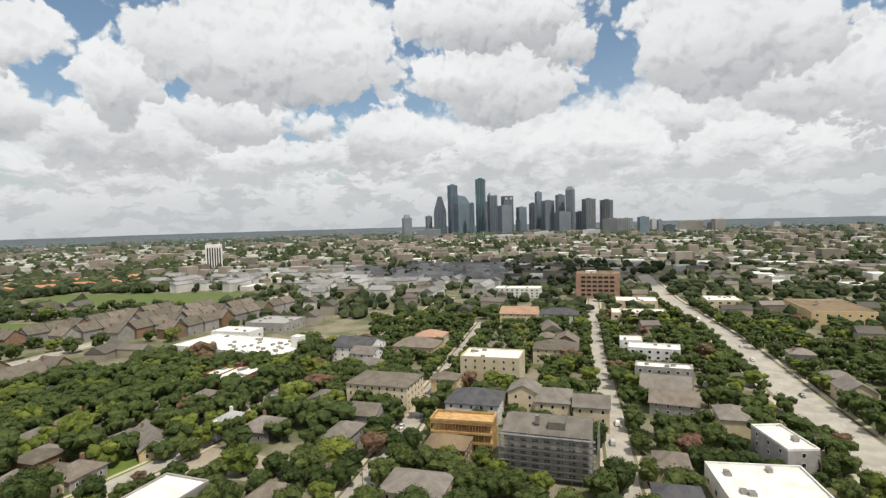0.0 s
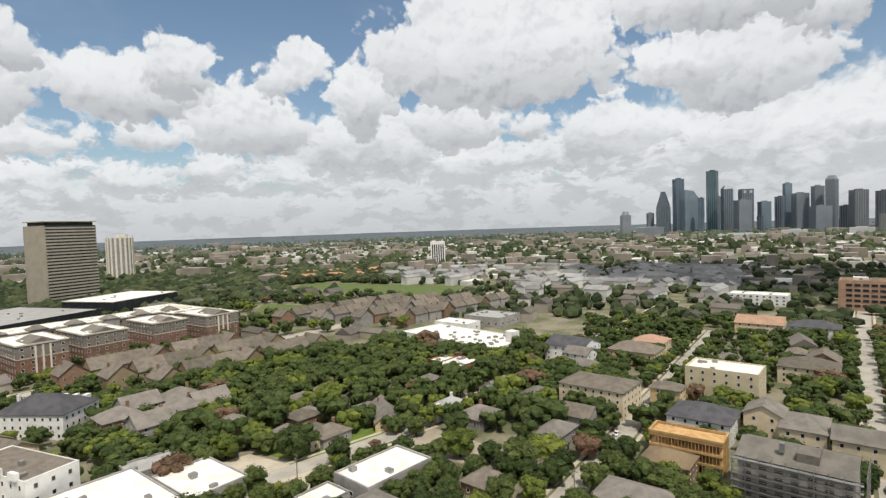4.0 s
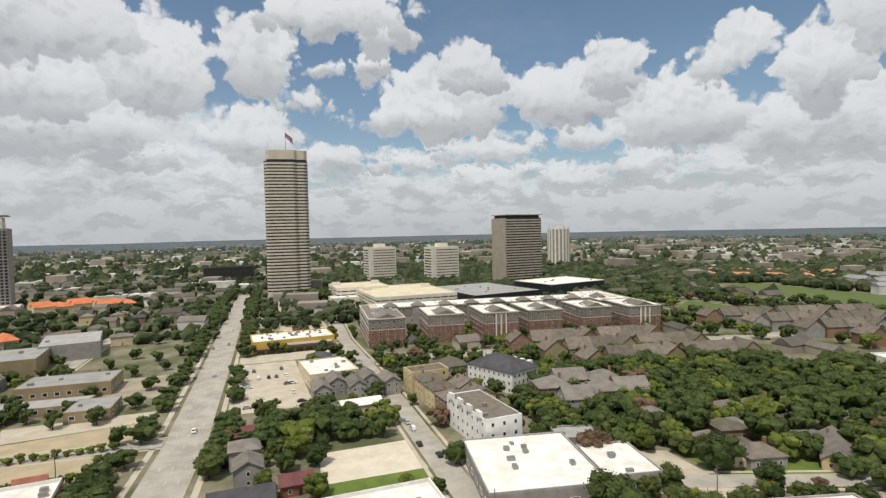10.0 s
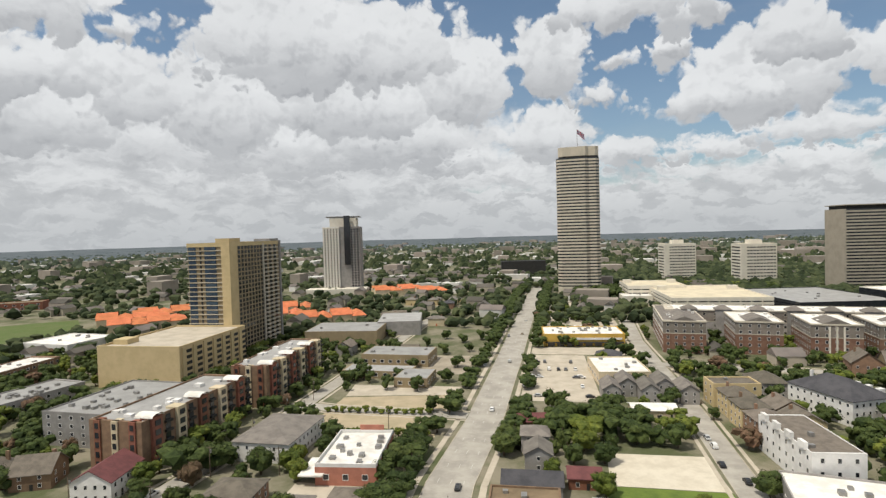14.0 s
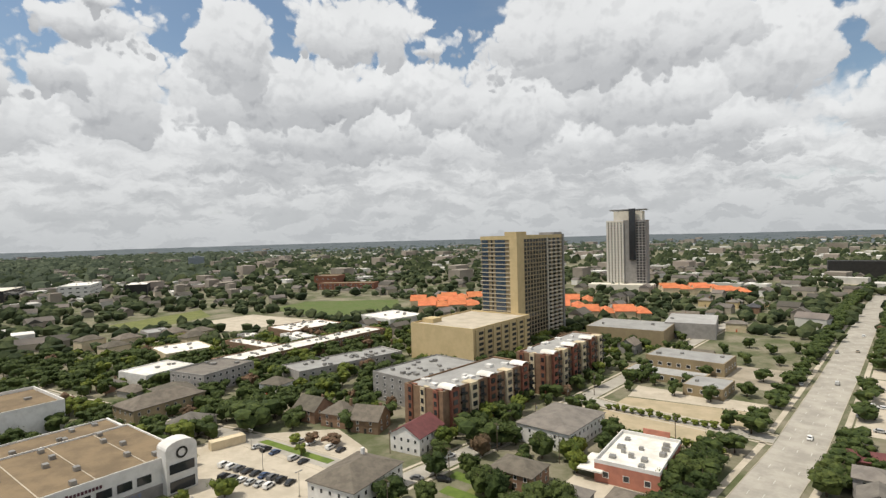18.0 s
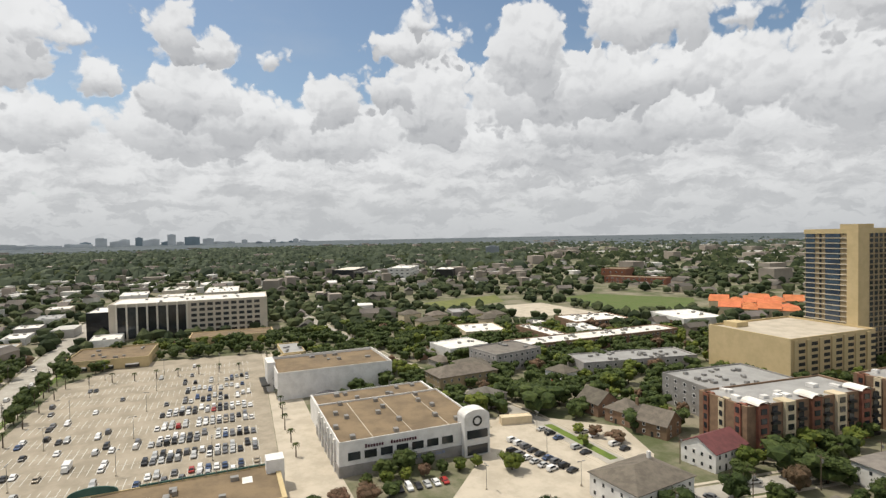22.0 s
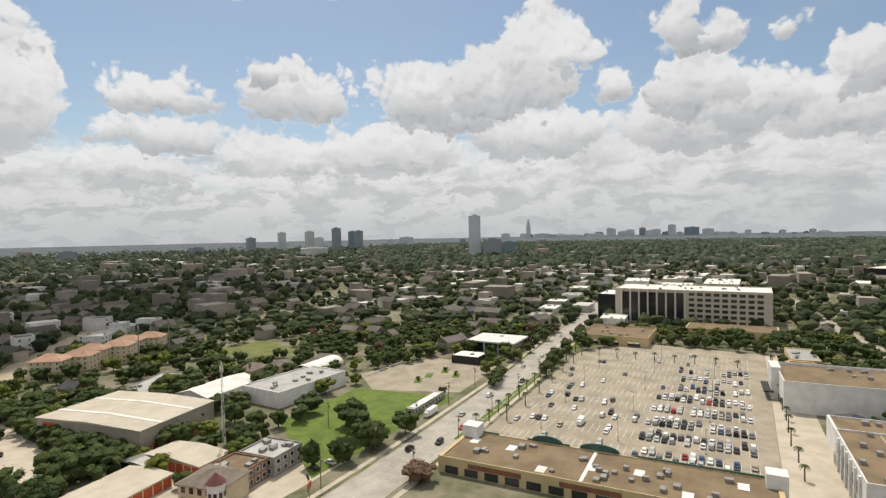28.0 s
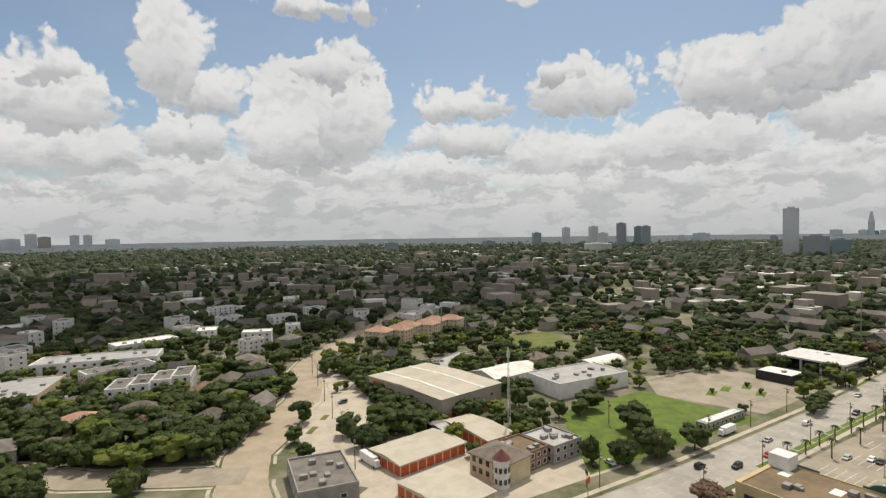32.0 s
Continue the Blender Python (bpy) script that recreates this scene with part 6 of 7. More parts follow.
def crown_mesh(mat, lumps, leaves, flat, base=4):
    """A crown 2 m wide and 2 m high round the origin: uneven lumps under a dome, and leaf sprays standing off them."""
    parts, cs = [], []
    for k in range(lumps):
        a, r = k * 2.4 + nrg.uniform(-.5, .5), math.sqrt((k + .3) / lumps) * .72
        c = np.array([r * math.cos(a), r * math.sin(a), .8 * math.sqrt(1 - r * r) - .48 + nrg.uniform(-.3, .12)])
        s = nrg.uniform(.26, .44)
        v, f = ICO1
        parts.append((v * s * (1 + nrg.uniform(-.3, .3, (len(v), 1))) * (1, 1, flat) + c, f))
        cs.append((c, s))
    for k in range(base):
        v, f = ICO1
        a = k * 1.57
        parts.append((v * .46 * (1 + nrg.uniform(-.2, .2, (len(v), 1))) + (.34 * math.cos(a), .34 * math.sin(a), -.42), f))
    tri = []
    for k in range(leaves):
        c, s = cs[nrg.integers(len(cs))]
        n = nrg.normal(size=3)
        n /= np.linalg.norm(n)
        if n[2] < -.45:
            n[2] *= -1
        p = c + n * s * nrg.uniform(.85, 1.3) * (1, 1, flat)
        t = np.cross(n, nrg.normal(size=3))
        t /= np.linalg.norm(t)
        b = np.cross(n, t) * .6 + n * nrg.uniform(-.5, .5)
        z = nrg.uniform(.035, .085)
        tri.append((np.array([p - t * z, p + b * z, p + t * z, p - b * z * .8]), np.array([[0, 1, 2], [0, 2, 3]])))
    return join("crown", parts + tri, mat)


CROWNS = {m: [crown_mesh(m, L, 900, fl) for L, fl in ((13, .8), (10, .9), (16, .75), (11, 1.0))] for m in ("leaf", "leaf_bright", "leaf_russet")}
TRUNKS = []
for k in range(3):
    g = Geo().limb((0, 0, -.1), (.05, .03, .45), .055, .04)
    for i in range(4):
        a = i * 1.57 + k
        g.limb((.05, .03, .4), (.38 * math.cos(a), .38 * math.sin(a), .8 + .05 * i), .032, .012, 5)
    TRUNKS.append(g.mesh("trunk", "bark"))
WORDS = {"leaf": "dark green broadleaf tree", "leaf_bright": "bright green leafy tree", "leaf_russet": "russet-brown leafy tree"}
PLANTED = []   # every tree: place, crown radius, height, foliage, surroundings
SPOTS = {}


def crowded(x, y, r, share):
    i, j = int(x // 10), int(y // 10)
    return any(math.hypot(x - u, y - v) < share * (r + s) for a in (-2, -1, 0, 1, 2) for b in (-2, -1, 0, 1, 2) for u, v, s in SPOTS.get((i + a, j + b), ()))


def tree(x, y, r, h, mat="leaf", where="beside houses"):
    PLANTED.append((x, y, r, h, mat, where))
    SPOTS.setdefault((int(x // 10), int(y // 10)), []).append((x, y, r))


def grow(x, y, r, h, mat, where):
    root = thing("tree", x, y, rng.uniform(0, 360), WORDS[mat] + " " + where, "tree")
    put(part("trunk", rng.choice(TRUNKS), "bark", root), 0, 0, 0, 0, (h * .8, h * .8, h * .9))
    low = min(h * .14, 1.4)
    put(part("crown", rng.choice(CROWNS[mat]), mat, root), 0, 0, (h + low) / 2, rng.uniform(0, 360), (r, r * rng.uniform(.85, 1.1), (h - low) / 2 * 1.12))


def grow_all():
    """The nearest 300 trees stand singly; the rest of each foliage is one wood."""
    PLANTED.sort(key=lambda q: math.hypot(q[0], q[1]))
    for q in PLANTED[:300]:
        grow(*q)
    rough = {m: [crown_mesh(m, L, 170, fl, 2) for L, fl in ((8, .9), (7, 1.0), (8, .9))] for m in CROWNS}
    raw = {m: [(np.array([v.co for v in me.vertices]), np.array([tuple(p.vertices) for p in me.polygons])) for me in ms] for m, ms in rough.items()}
    for m in CROWNS:
        parts = []
        for x, y, r, h, mat, where in PLANTED[300:]:
            if mat == m:
                v, f = rng.choice(raw[m])
                a = rng.uniform(0, 6.28)
                c, s = math.cos(a), math.sin(a)
                low = h * .12
                parts.append((np.stack([x + r * (v[:, 0] * c - v[:, 1] * s), y + r * (v[:, 0] * s + v[:, 1] * c), (h + low) / 2 + v[:, 2] * (h - low) / 2 * 1.12], 1), f))
        if parts:
            me = join("grove", parts, m + "_grove")
            tagged(new("grove", me), WORDS[m] + "s crowding the blocks", "trees", "", "stuff")
    trunks = Geo()
    for x, y, r, h, mat, where in PLANTED[300:]:
        trunks.tube(x, y, 0, h * .5, .3, .18, 5)
    tagged(new("grove_trunks", trunks.mesh("grove_trunks", "bark")), "brown trunks under the crowding trees", "trunks", "", "stuff")


def kind_of():
    return rng.choices(("leaf", "leaf_bright", "leaf_russet"), (12, 2.4, .5))[0]


# avenue trees
def avenue(y):
    return np.interp(y, (168, 223, 340, 500, 655, 760), (-28, -22.5, -16.5, -9.5, -2.7, 5))


for y in range(148, 520, 7):
    cx = avenue(y)
    side = (148 <= y < 212 or 226 <= y < 250 or 272 <= y < 300 or 316 <= y < 352 or y > 372, 186 < y < 246 or 268 < y < 284 or 300 < y < 330 or y > 366)
    for sd, on in zip((-1, 1), side):
        if on and rng.random() < .85:
            r = rng.uniform(4.4, 6.6)
            tree(cx + sd * (8.2 + r + rng.uniform(0, 3)), y + rng.uniform(-2, 2), r, rng.uniform(7, 9.5), "leaf", "along the avenue")
        if on and sd < 0 and y < 212 and rng.random() < .8:
            tree(cx - 21 - rng.uniform(0, 2), y + rng.uniform(-2, 2), rng.uniform(4, 5.5), rng.uniform(7, 9), "leaf", "along the avenue")
for y in range(520, 800, 11):
    cx = avenue(y)
    tree(cx - 17, y, 7.5, 11, "leaf", "along the avenue")
    tree(cx + 16, y + 5, 7, 11, "leaf", "along the avenue")
# special trees
GREEN_COURT = ((18, 206, 8, 12, 1), (28, 212, 8, 12, 0), (10, 214, 7, 11, 0), (36, 206, 7, 10, 0), (22, 222, 8, 12, 0), (6, 206, 6, 10, 0), (14, 224, 7, 11, 0), (30, 222, 7, 11, 0), (38, 216, 7, 11, 0), (16, 198, 6, 9, 1), (8, 222, 7, 10, 0), (40, 226, 6, 9, 0), (44, 206, 5, 8, 0), (56, 216, 6, 9, 1), (56, 228, 5, 8, 1))
ON_LAWN = ((-141, -128, 4.2, 10, 0), (-179, -140, 8, 13, 0), (-172, -134, 7, 12, 0), (-163, -118, 7, 11, 0), (-168, -126, 6, 10, 0), (-183, -168, 7, 9, 0), (-174, -164, 5, 8, 0), (-152, -163, 4, 8, 0), (-192, -174, 5, 8, 0), (-144, -184, 5, 8, 1), (-233, -126, 2.4, 5, 0))
BY_STORE = ((-112, -246, 6.5, 9, 0), (-114, -236, 7, 10, 0), (-113, -226, 7, 9, 0), (-110, -217, 6, 9, 0), (-112, -206, 7, 9, 0), (-107, -199, 6.5, 8, 0), (-114, -193, 5.5, 8, 0), (-104, -208, 6, 8, 0), (-82, -200, 6.6, 10, 0), (-101, -259, 3, 6, 1), (-106, -262, 3.4, 5, 0), (-118, -188, 4, 6, 1))
BY_CLUB = ((-206, 124, 12, 14, 0), (-216, 130, 8, 11, 0), (-122, 166, 8.5, 12, 0), (-111, 170, 8, 11, 0), (-159, 86, 5, 7, 1), (-172, 130, 4, 5, 2), (-164, 133, 4.5, 5, 2), (-178, 126, 3, 4, 1), (-166, 120, 2.6, 5, 1))
BY_LOT = ((-268, -136, 1.6, 3, 0), (-274, -146, 1.5, 3, 0), (-250, -150, 1.4, 3, 0), (-256, -108, 5, 7, 0), (-262, -110, 5, 7, 0), (-270, -112, 5, 7, 0), (-278, -113, 4, 6, 0), (-148, -89, 6, 7, 2))
for x, y, r, h, m in GREEN_COURT + ON_LAWN + BY_STORE + BY_CLUB + BY_LOT:
    tree(x, y, r, h, ("leaf", "leaf_bright", "leaf_russet")[m], "in the open")
for x, y in ((-46, 236), (-48, 284), (-60, 267), (-76, 268), (-100, 284), (-106, 312), (-112, 262), (-46, 316), (-72, 312), (-92, 348), (-60, 350), (-44, 358), (-102, 366), (-76, 374), (-52, 388), (-114, 300), (-40, 398), (-66, 400)):
    tree(x, y, rng.uniform(3.8, 5.6), rng.uniform(6.5, 9), "leaf", "beside low school halls")
for k in range(9):
    tree(-158 + rng.uniform(-1, 1), -20 + k * 8, rng.uniform(3, 4.6), rng.uniform(4.5, 6), rng.choice(("leaf_russet", "leaf", "leaf_russet")), "in front of the shops")
for k in range(7):
    tree(-166, 38 + k * 6.4, rng.uniform(2.2, 3.2), rng.uniform(4.5, 6), rng.choice(("leaf_bright", "leaf", "leaf_russet")), "in front of the club")
# hedge of the sandy lot
for k in range(18):
    tree(-92 + k * 2.9, 204.5 + k * .1, 1.9, rng.uniform(3, 4.4), "leaf_bright" if k % 3 else "leaf", "in a hedge")
for k in range(14):
    tree(-94 + k * 3.6, 232 + rng.uniform(-.5, .5), 2.0, rng.uniform(2.5, 4.5), "leaf_bright", "in a hedge")

# palms of the car park
frond = Geo()
for k in range(16):
    a, up = k * 6.2832 / 16, .35 if k % 2 else -.1
    q = (math.cos(a), math.sin(a))
    prev = None
    for i in range(5):
        s = i / 4
        w = .32 * (1 - s * .85)
        r, z = 2.0 * s, up * 2.2 * s - 1.5 * s * s
        row = [(q[0] * r - q[1] * w, q[1] * r + q[0] * w, z - .1), (q[0] * r, q[1] * r, z + .08), (q[0] * r + q[1] * w, q[1] * r - q[0] * w, z - .1)]
        if prev:
            frond.add(prev + row, [(0, 1, 4, 3), (1, 2, 5, 4)])
        prev = row
FROND = frond.mesh("fronds", "leaf")
PALM = Geo().tube(0, 0, 0, 6.2, .26, .17, 7).mesh("trunk", "bark")


def palm(x, y, h):
    root = thing("palm_tree", x, y, rng.uniform(0, 360), "slim fan palm at the edge of the car park", "palm tree", "palms of the car park")
    put(part("trunk", PALM, "bark", root), 0, 0, 0, 0, (1, 1, h / 6.2))
    put(part("fronds", FROND, "leaf", root), 0, 0, h, 0, (.8, .8, .9))


for k in range(14):
    palm(-196 - k * 12, -90.5 + rng.uniform(-.5, .5), rng.uniform(5, 8))
for k in range(12):
    palm(-200 - k * 15, 19.5 + rng.uniform(-.6, .6), rng.uniform(5, 8))
for k in range(7):
    palm(-212 - k * 22, -88 + 4 + rng.uniform(-.6, .6), rng.uniform(5, 7))
for k in range(8):
    palm(-346, -74 + k * 11, rng.uniform(4, 6))

# houses and trees that fill the quarters, on each quarter's own grid
def sector(x, y):
    return math.degrees(math.atan2(x, y))


def fill_houses(x0, x1, y0, y1, ang, dx, dy, chance, near=140, far=350, detail=True):
    c, s = math.cos(radians(ang)), math.sin(radians(ang))
    for i in range(int((x1 - x0) / dx)):
        for j in range(int((y1 - y0) / dy)):
            u, v = x0 + (i + .5) * dx + rng.uniform(-2, 2), y0 + (j + .5) * dy + rng.uniform(-2, 2)
            x, y = u * c - v * s, u * s + v * c
            if not near < math.hypot(x, y) < far or rng.random() > chance:
                continue
            w, d = rng.uniform(10, 15), rng.uniform(8.5, 12)
            if not free(x, y, max(w, d) * .62):
                continue
            e = rng.choice((3.2, 3.4, 5.8, 6.2))
            house(x, y, w, d, e, ang + rng.choice((0, 90)) + rng.uniform(-3, 3), rng.choice(("hip", "hip", "gable")), rng.choice(("cream_wall", "white_wall", "gray_wall", "brick_brown", "tan_wall")), rng.choice(("shingle", "shingle", "gray_roof", "gray_roof", "slate_roof")), None, 5.0 if math.hypot(x, y) < 235 else 0, chimney=rng.random() < .25, sides="fb")


fill_houses(100, 460, -330, 330, -12, 21, 27, .42)
fill_houses(-125, -45, 340, 640, 2, 22, 27, .7, 300, 660)
fill_houses(-20, 240, 330, 460, -9, 22, 28, .5)
fill_houses(-470, -110, 90, 470, 14, 24, 28, .4)
fill_houses(-480, -150, -460, -130, 12, 21, 26, .5)
fill_houses(-150, 240, -480, -225, -6, 20, 25, .5)
fill_houses(60, 420, -420, -130, -10, 21, 26, .45)


def fill_trees(n, a0, a1, r0, r1, rmin, rmax, where, share=.6):
    """Trees between two bearings and two distances, clear of what is built."""
    made = 0
    for _ in range(n * 9):
        if made >= n:
            break
        d, a = math.sqrt(rng.uniform(r0 * r0, r1 * r1)), radians(rng.uniform(a0, a1))
        x, y = d * math.sin(a), d * math.cos(a)
        r = rng.uniform(rmin, rmax)
        if free(x, y, r * .3) and not crowded(x, y, r, share):
            tree(x, y, r, r * rng.uniform(1.25, 1.6) + 2.0, kind_of(), where)
            made += 1


for x, y, r, h, m in ((204, 57, 9, 13, "leaf"), (196, 62, 8, 12, "leaf"), (170, 50, 8, 11, "leaf_bright"), (164, 56, 7, 10, "leaf"), (166, 79, 7, 10, "leaf_bright"), (192, 76, 6, 9, "leaf"), (178, 137, 4.5, 6, "leaf_russet"), (176, 112, 6, 8, "leaf"), (166, -3, 5, 7, "leaf_bright"), (160, 110, 2.5, 4, "leaf_russet"), (-3, -222, 10, 8, "leaf_bright"), (-12, -222, 9, 8, "leaf"), (-28, -216, 8, 10, "leaf"), (-38, -222, 7, 9, "leaf"), (-56, -234, 7, 9, "leaf"), (-24, -246, 8, 10, "leaf"), (-92, -330, 9, 12, "leaf")):
    tree(x, y, r, h, m, "in a garden")
def street_trees(pts, off, gap, where):
    for a, b in zip(pts, pts[1:]):
        L = math.dist(a, b)
        ux, uy = (b[0] - a[0]) / L, (b[1] - a[1]) / L
        for i in range(int(L / gap)):
            for sd in (-1, 1):
                if rng.random() < .72:
                    s, r = (i + rng.uniform(.2, .8)) * gap, rng.uniform(3.2, 5.6)
                    x, y = a[0] + ux * s - uy * sd * off, a[1] + uy * s + ux * sd * off
                    if math.hypot(x, y) > 120 and free(x, y, 1) and not crowded(x, y, r, .5):
                        tree(x, y, r, r * 1.4 + 2, kind_of(), where)


street_trees([(120, -36), (157, -40), (215, -50), (327, -67), (430, -86)], 7, 8, "along a residential street")
street_trees([(140, 40), (183, 34), (244, 26), (400, 3)], 7, 9, "along a residential street")
street_trees([(200, 102), (330, 76), (450, 54)], 7, 9, "along a residential street")
street_trees([(235, -133), (338, -152), (500, -170)], 13, 10, "along the main street")
fill_trees(60, 176, 206, 215, 330, 5.5, 8, "among dark-roofed houses", .5)
fill_trees(160, 160, 216, 205, 300, 4, 7, "before dark-roofed houses", .42)
fill_trees(60, 40, 75, 130, 186, 3, 5.5, "in front gardens", .62)
fill_trees(60, 36, 80, 150, 215, 4.5, 8.5, "among small houses", .7)
fill_trees(330, 36, 80, 215, 350, 5, 9.0, "in a dense grove", .5)
fill_trees(600, 78, 132, 120, 450, 3, 6.4, "between houses", .5)
fill_trees(90, 30, 48, 165, 300, 4.5, 7.5, "between townhouses", .5)
fill_trees(220, 0, 40, 160, 440, 2.8, 5.4, "between townhouses", .55)
fill_trees(330, -80, -45, 230, 470, 2.8, 6, "between western houses", .48)
fill_trees(420, -80, -14, 110, 450, 2.4, 5.6, "between buildings", .52)
fill_trees(250, -125, -80, 300, 450, 3, 6, "along the street", .55)
fill_trees(800, 125, 238, 190, 460, 3, 6.6, "between low houses", .48)
fill_trees(90, 36, 60, 420, 640, 5, 8, "in the park", .6)
fill_trees(60, 0, 8, 440, 640, 2, 3.5, "in the tower car park", .9)
fill_trees(120, 4, 22, 620, 760, 6, 9, "beside the towers", .5)
grow_all()

# ---- cars ----
def car_meshes(paint, tall):
    body = Geo()
    L, W = 2.25, .9
    hood, roof = (.85, 1.45) if not tall else (1.05, 1.8)
    prof = [(-L, .35), (-L, hood * .9), (-L + .15, hood), (-1.55, hood + .02), (-1.0, roof), (.65, roof), (1.25, hood + .05), (L - .12, hood * .85), (L, hood * .7), (L, .35)] if not tall else [(-L, .4), (-L, hood), (-2.1, roof), (.55, roof), (1.2, hood + .05), (L - .1, hood * .9), (L, hood * .75), (L, .4)]
    n = len(prof)
    inset = [.9 if z < hood + .1 else .72 for _, z in prof]
    body.add([(x, -i, z) for (x, z), i in zip(prof, inset)] + [(x, i, z) for (x, z), i in zip(prof, inset)], [(i, (i + 1) % n, n + (i + 1) % n, n + i) for i in range(n)] + [tuple(range(n - 1, -1, -1)), tuple(range(n, 2 * n))])
    glass = Geo()
    a, b = (-1.5, 1.2) if not tall else (-2.0, 1.1)
    for s in (-1, 1):
        q = [(a + .1, s * .885, hood + .08), (b - .1, s * .885, hood + .08), (b - .62, s * .735, roof - .1), (a + .5, s * .735, roof - .1)]
        glass.add(q if s < 0 else q[::-1], [(0, 1, 2, 3)])
    glass.add([(b + .03, -.7, hood + .1), (b + .03, .7, hood + .1), (b - .52, .62, roof - .06), (b - .52, -.62, roof - .06)], [(0, 1, 2, 3)])
    glass.add([(a - .04, .7, hood + .12), (a - .04, -.7, hood + .12), (a + .42, -.62, roof - .06), (a + .42, .62, roof - .06)], [(0, 1, 2, 3)])
    glass.v = [(x, y * 1.03, z) for x, y, z in glass.v]
    return body.mesh("body", paint), glass.mesh("glazing", "dark_glass")


wheel = Geo()
m = 10
wheel.add([(.33 * math.cos(6.2832 * i / m), s * .12, .33 + .33 * math.sin(6.2832 * i / m)) for s in (-1, 1) for i in range(m)], [(i, m + i, m + (i + 1) % m, (i + 1) % m) for i in range(m)] + [tuple(range(m)), tuple(range(2 * m - 1, m - 1, -1))])
WHEEL = wheel.mesh("wheel", "rubber")
CARS = {}


def car(x, y, ang, where="parked in a painted bay", group="parked cars"):
    paint = rng.choices(("car_white", "car_silver", "car_black", "car_gray", "car_red", "car_blue", "car_tan"), (8, 5, 6, 4, 1, 1, 1))[0]
    tall = rng.random() < .35
    if (paint, tall) not in CARS:
        CARS[paint, tall] = car_meshes(paint, tall)
    b, gl = CARS[paint, tall]
    root = tagged(put(new("car", b), x, y, 0.04, ang), paint[4:] + (" sport utility car " if tall else " saloon car ") + where, "car", group)
    part("glazing", gl, "dark_glass", root)
    for wx in (-1.4, 1.4):
        for wy in (-.82, .82):
            put(part("wheel", WHEEL, "rubber", root), wx, wy, 0)


NCAR = 0
for row in range(10):
    for side in (-1, 1):
        for k in range(34):
            y = -80.7 + k * 2.65
            x = -200 - row * 18.2 + side * 2.6
            busy = (.93 if y > -32 else .16) if row < 5 else (.62 if y > -24 else .07) if row < 8 else .1
            if row == 0 and side > 0:
                busy *= .6
            if y < 8 and not (row == 9 and y < -70) and rng.random() < busy * .86 and NCAR < 190:
                car(x + rng.uniform(-.3, .3), y, 180 * rng.randint(0, 1) + rng.uniform(-2, 2))
                NCAR += 1
for k in range(9):
    car(-181 + k * 3.9, 98 + k * .7, 104 + rng.uniform(-3, 3), "parked beside the club")
    if k > 2:
        car(-183 + k * 3.7, 90 + k * 1.0, 104 + rng.uniform(-3, 3), "parked beside the club")
for k in range(6):
    if k != 3:
        car(-186 + k * 5.2, 114.4 + k * .4, 95 + rng.uniform(-3, 3), "parked beside a green strip")
    if k % 3:
        car(-182 + k * 5.0, 127.2 + k * .8, 95 + rng.uniform(-3, 3), "parked beside a green strip")
for k in range(7):
    car(-160, 44 + k * 3, 0, "parked before the club")
for k in range(24):
    car(4 + (k % 12) * 4.6, 450 + (k // 12) * 40 + rng.uniform(-2, 2), 90, "parked below the tower")
for x, y, a in ((-25, 165, 90), (-20, 240, 90), (-30, 320, -90), (-16, 330, 90), (-10, 420, 90), (-20, 410, -90), (-8, 480, 90), (-210, -104, 182), (-196, -97, 2), (-240, -104, 182), (-270, -98, 2), (-300, -108, 182), (-330, -106, 182), (-360, -104, 2), (-400, -114, 182), (-178, -98, 2), (-168, -105, 182), (190, -122, -12), (240, -136, 168), (300, -144, -12), (330, -152, 168), (380, -156, -10), (420, -162, 170)):
    car(x, y, a, "driving along the street", "cars in traffic")
for k in range(20):
    car(rng.uniform(-8, 26), 262 + (k % 5) * 17, rng.choice((0, 90)), "parked in the lot")
for k in range(3):
    car(161 + k * .3, 4 + k * 3, 170, "parked before the brown house")
for x, y, a in ((62.5, 206, 88), (62.5, 214, 88), (63.6, 178, 88), (58.5, 228, 88), (60, 190, 88), (62, 258, 88), (148, -37, -8), (190, -44, -8), (208, -50, -8), (205, 33, -6), (186, 30, -6), (-120, 150, 80), (-110, 134, 20), (-118, 130, 20), (-148, 132, 40), (-140, -126, 70), (-146, -124, 80), (-152, -122, 60), (-90, -196, 30), (-96, -240, 0), (-64, -180, 20)):
    car(x, y, a, "parked by the kerb")
# a white van, a box truck and two buses of other shape
def box_vehicle(name, x, y, ang, L, H, paint, label):
    root = thing(name, x, y, ang, label, "truck" if name != "van" else "van")
    part("body", Geo().box(0, 0, .5, L, 2.3, H - .5), paint, root)
    part("cab", Geo().taper(corners(L / 2 + .9, 0, 1.8, 2.1, 0), .5, H * .8, .8), paint, root)
    piece("windscreen", "dark_glass", root, L / 2 + 1.55, 0, H * .42, .2, 1.7, H * .26)
    for wx in (-L * .3, L / 2 + .7):
        for wy in (-1, 1):
            put(part("wheel", WHEEL, "rubber", root), wx, wy, 0, 0, (1.3, 1.3, 1.3))


box_vehicle("van", -222, -55, 0, 4.6, 2.6, "car_white", "white delivery van in the car park")
box_vehicle("box_truck", -78, -172, 95, 9, 3.4, "car_white", "white box truck parked beside the workshop")
box_vehicle("box_truck", -206, -117, 2, 8, 3.0, "car_white", "white trailer parked beside the pavilion")

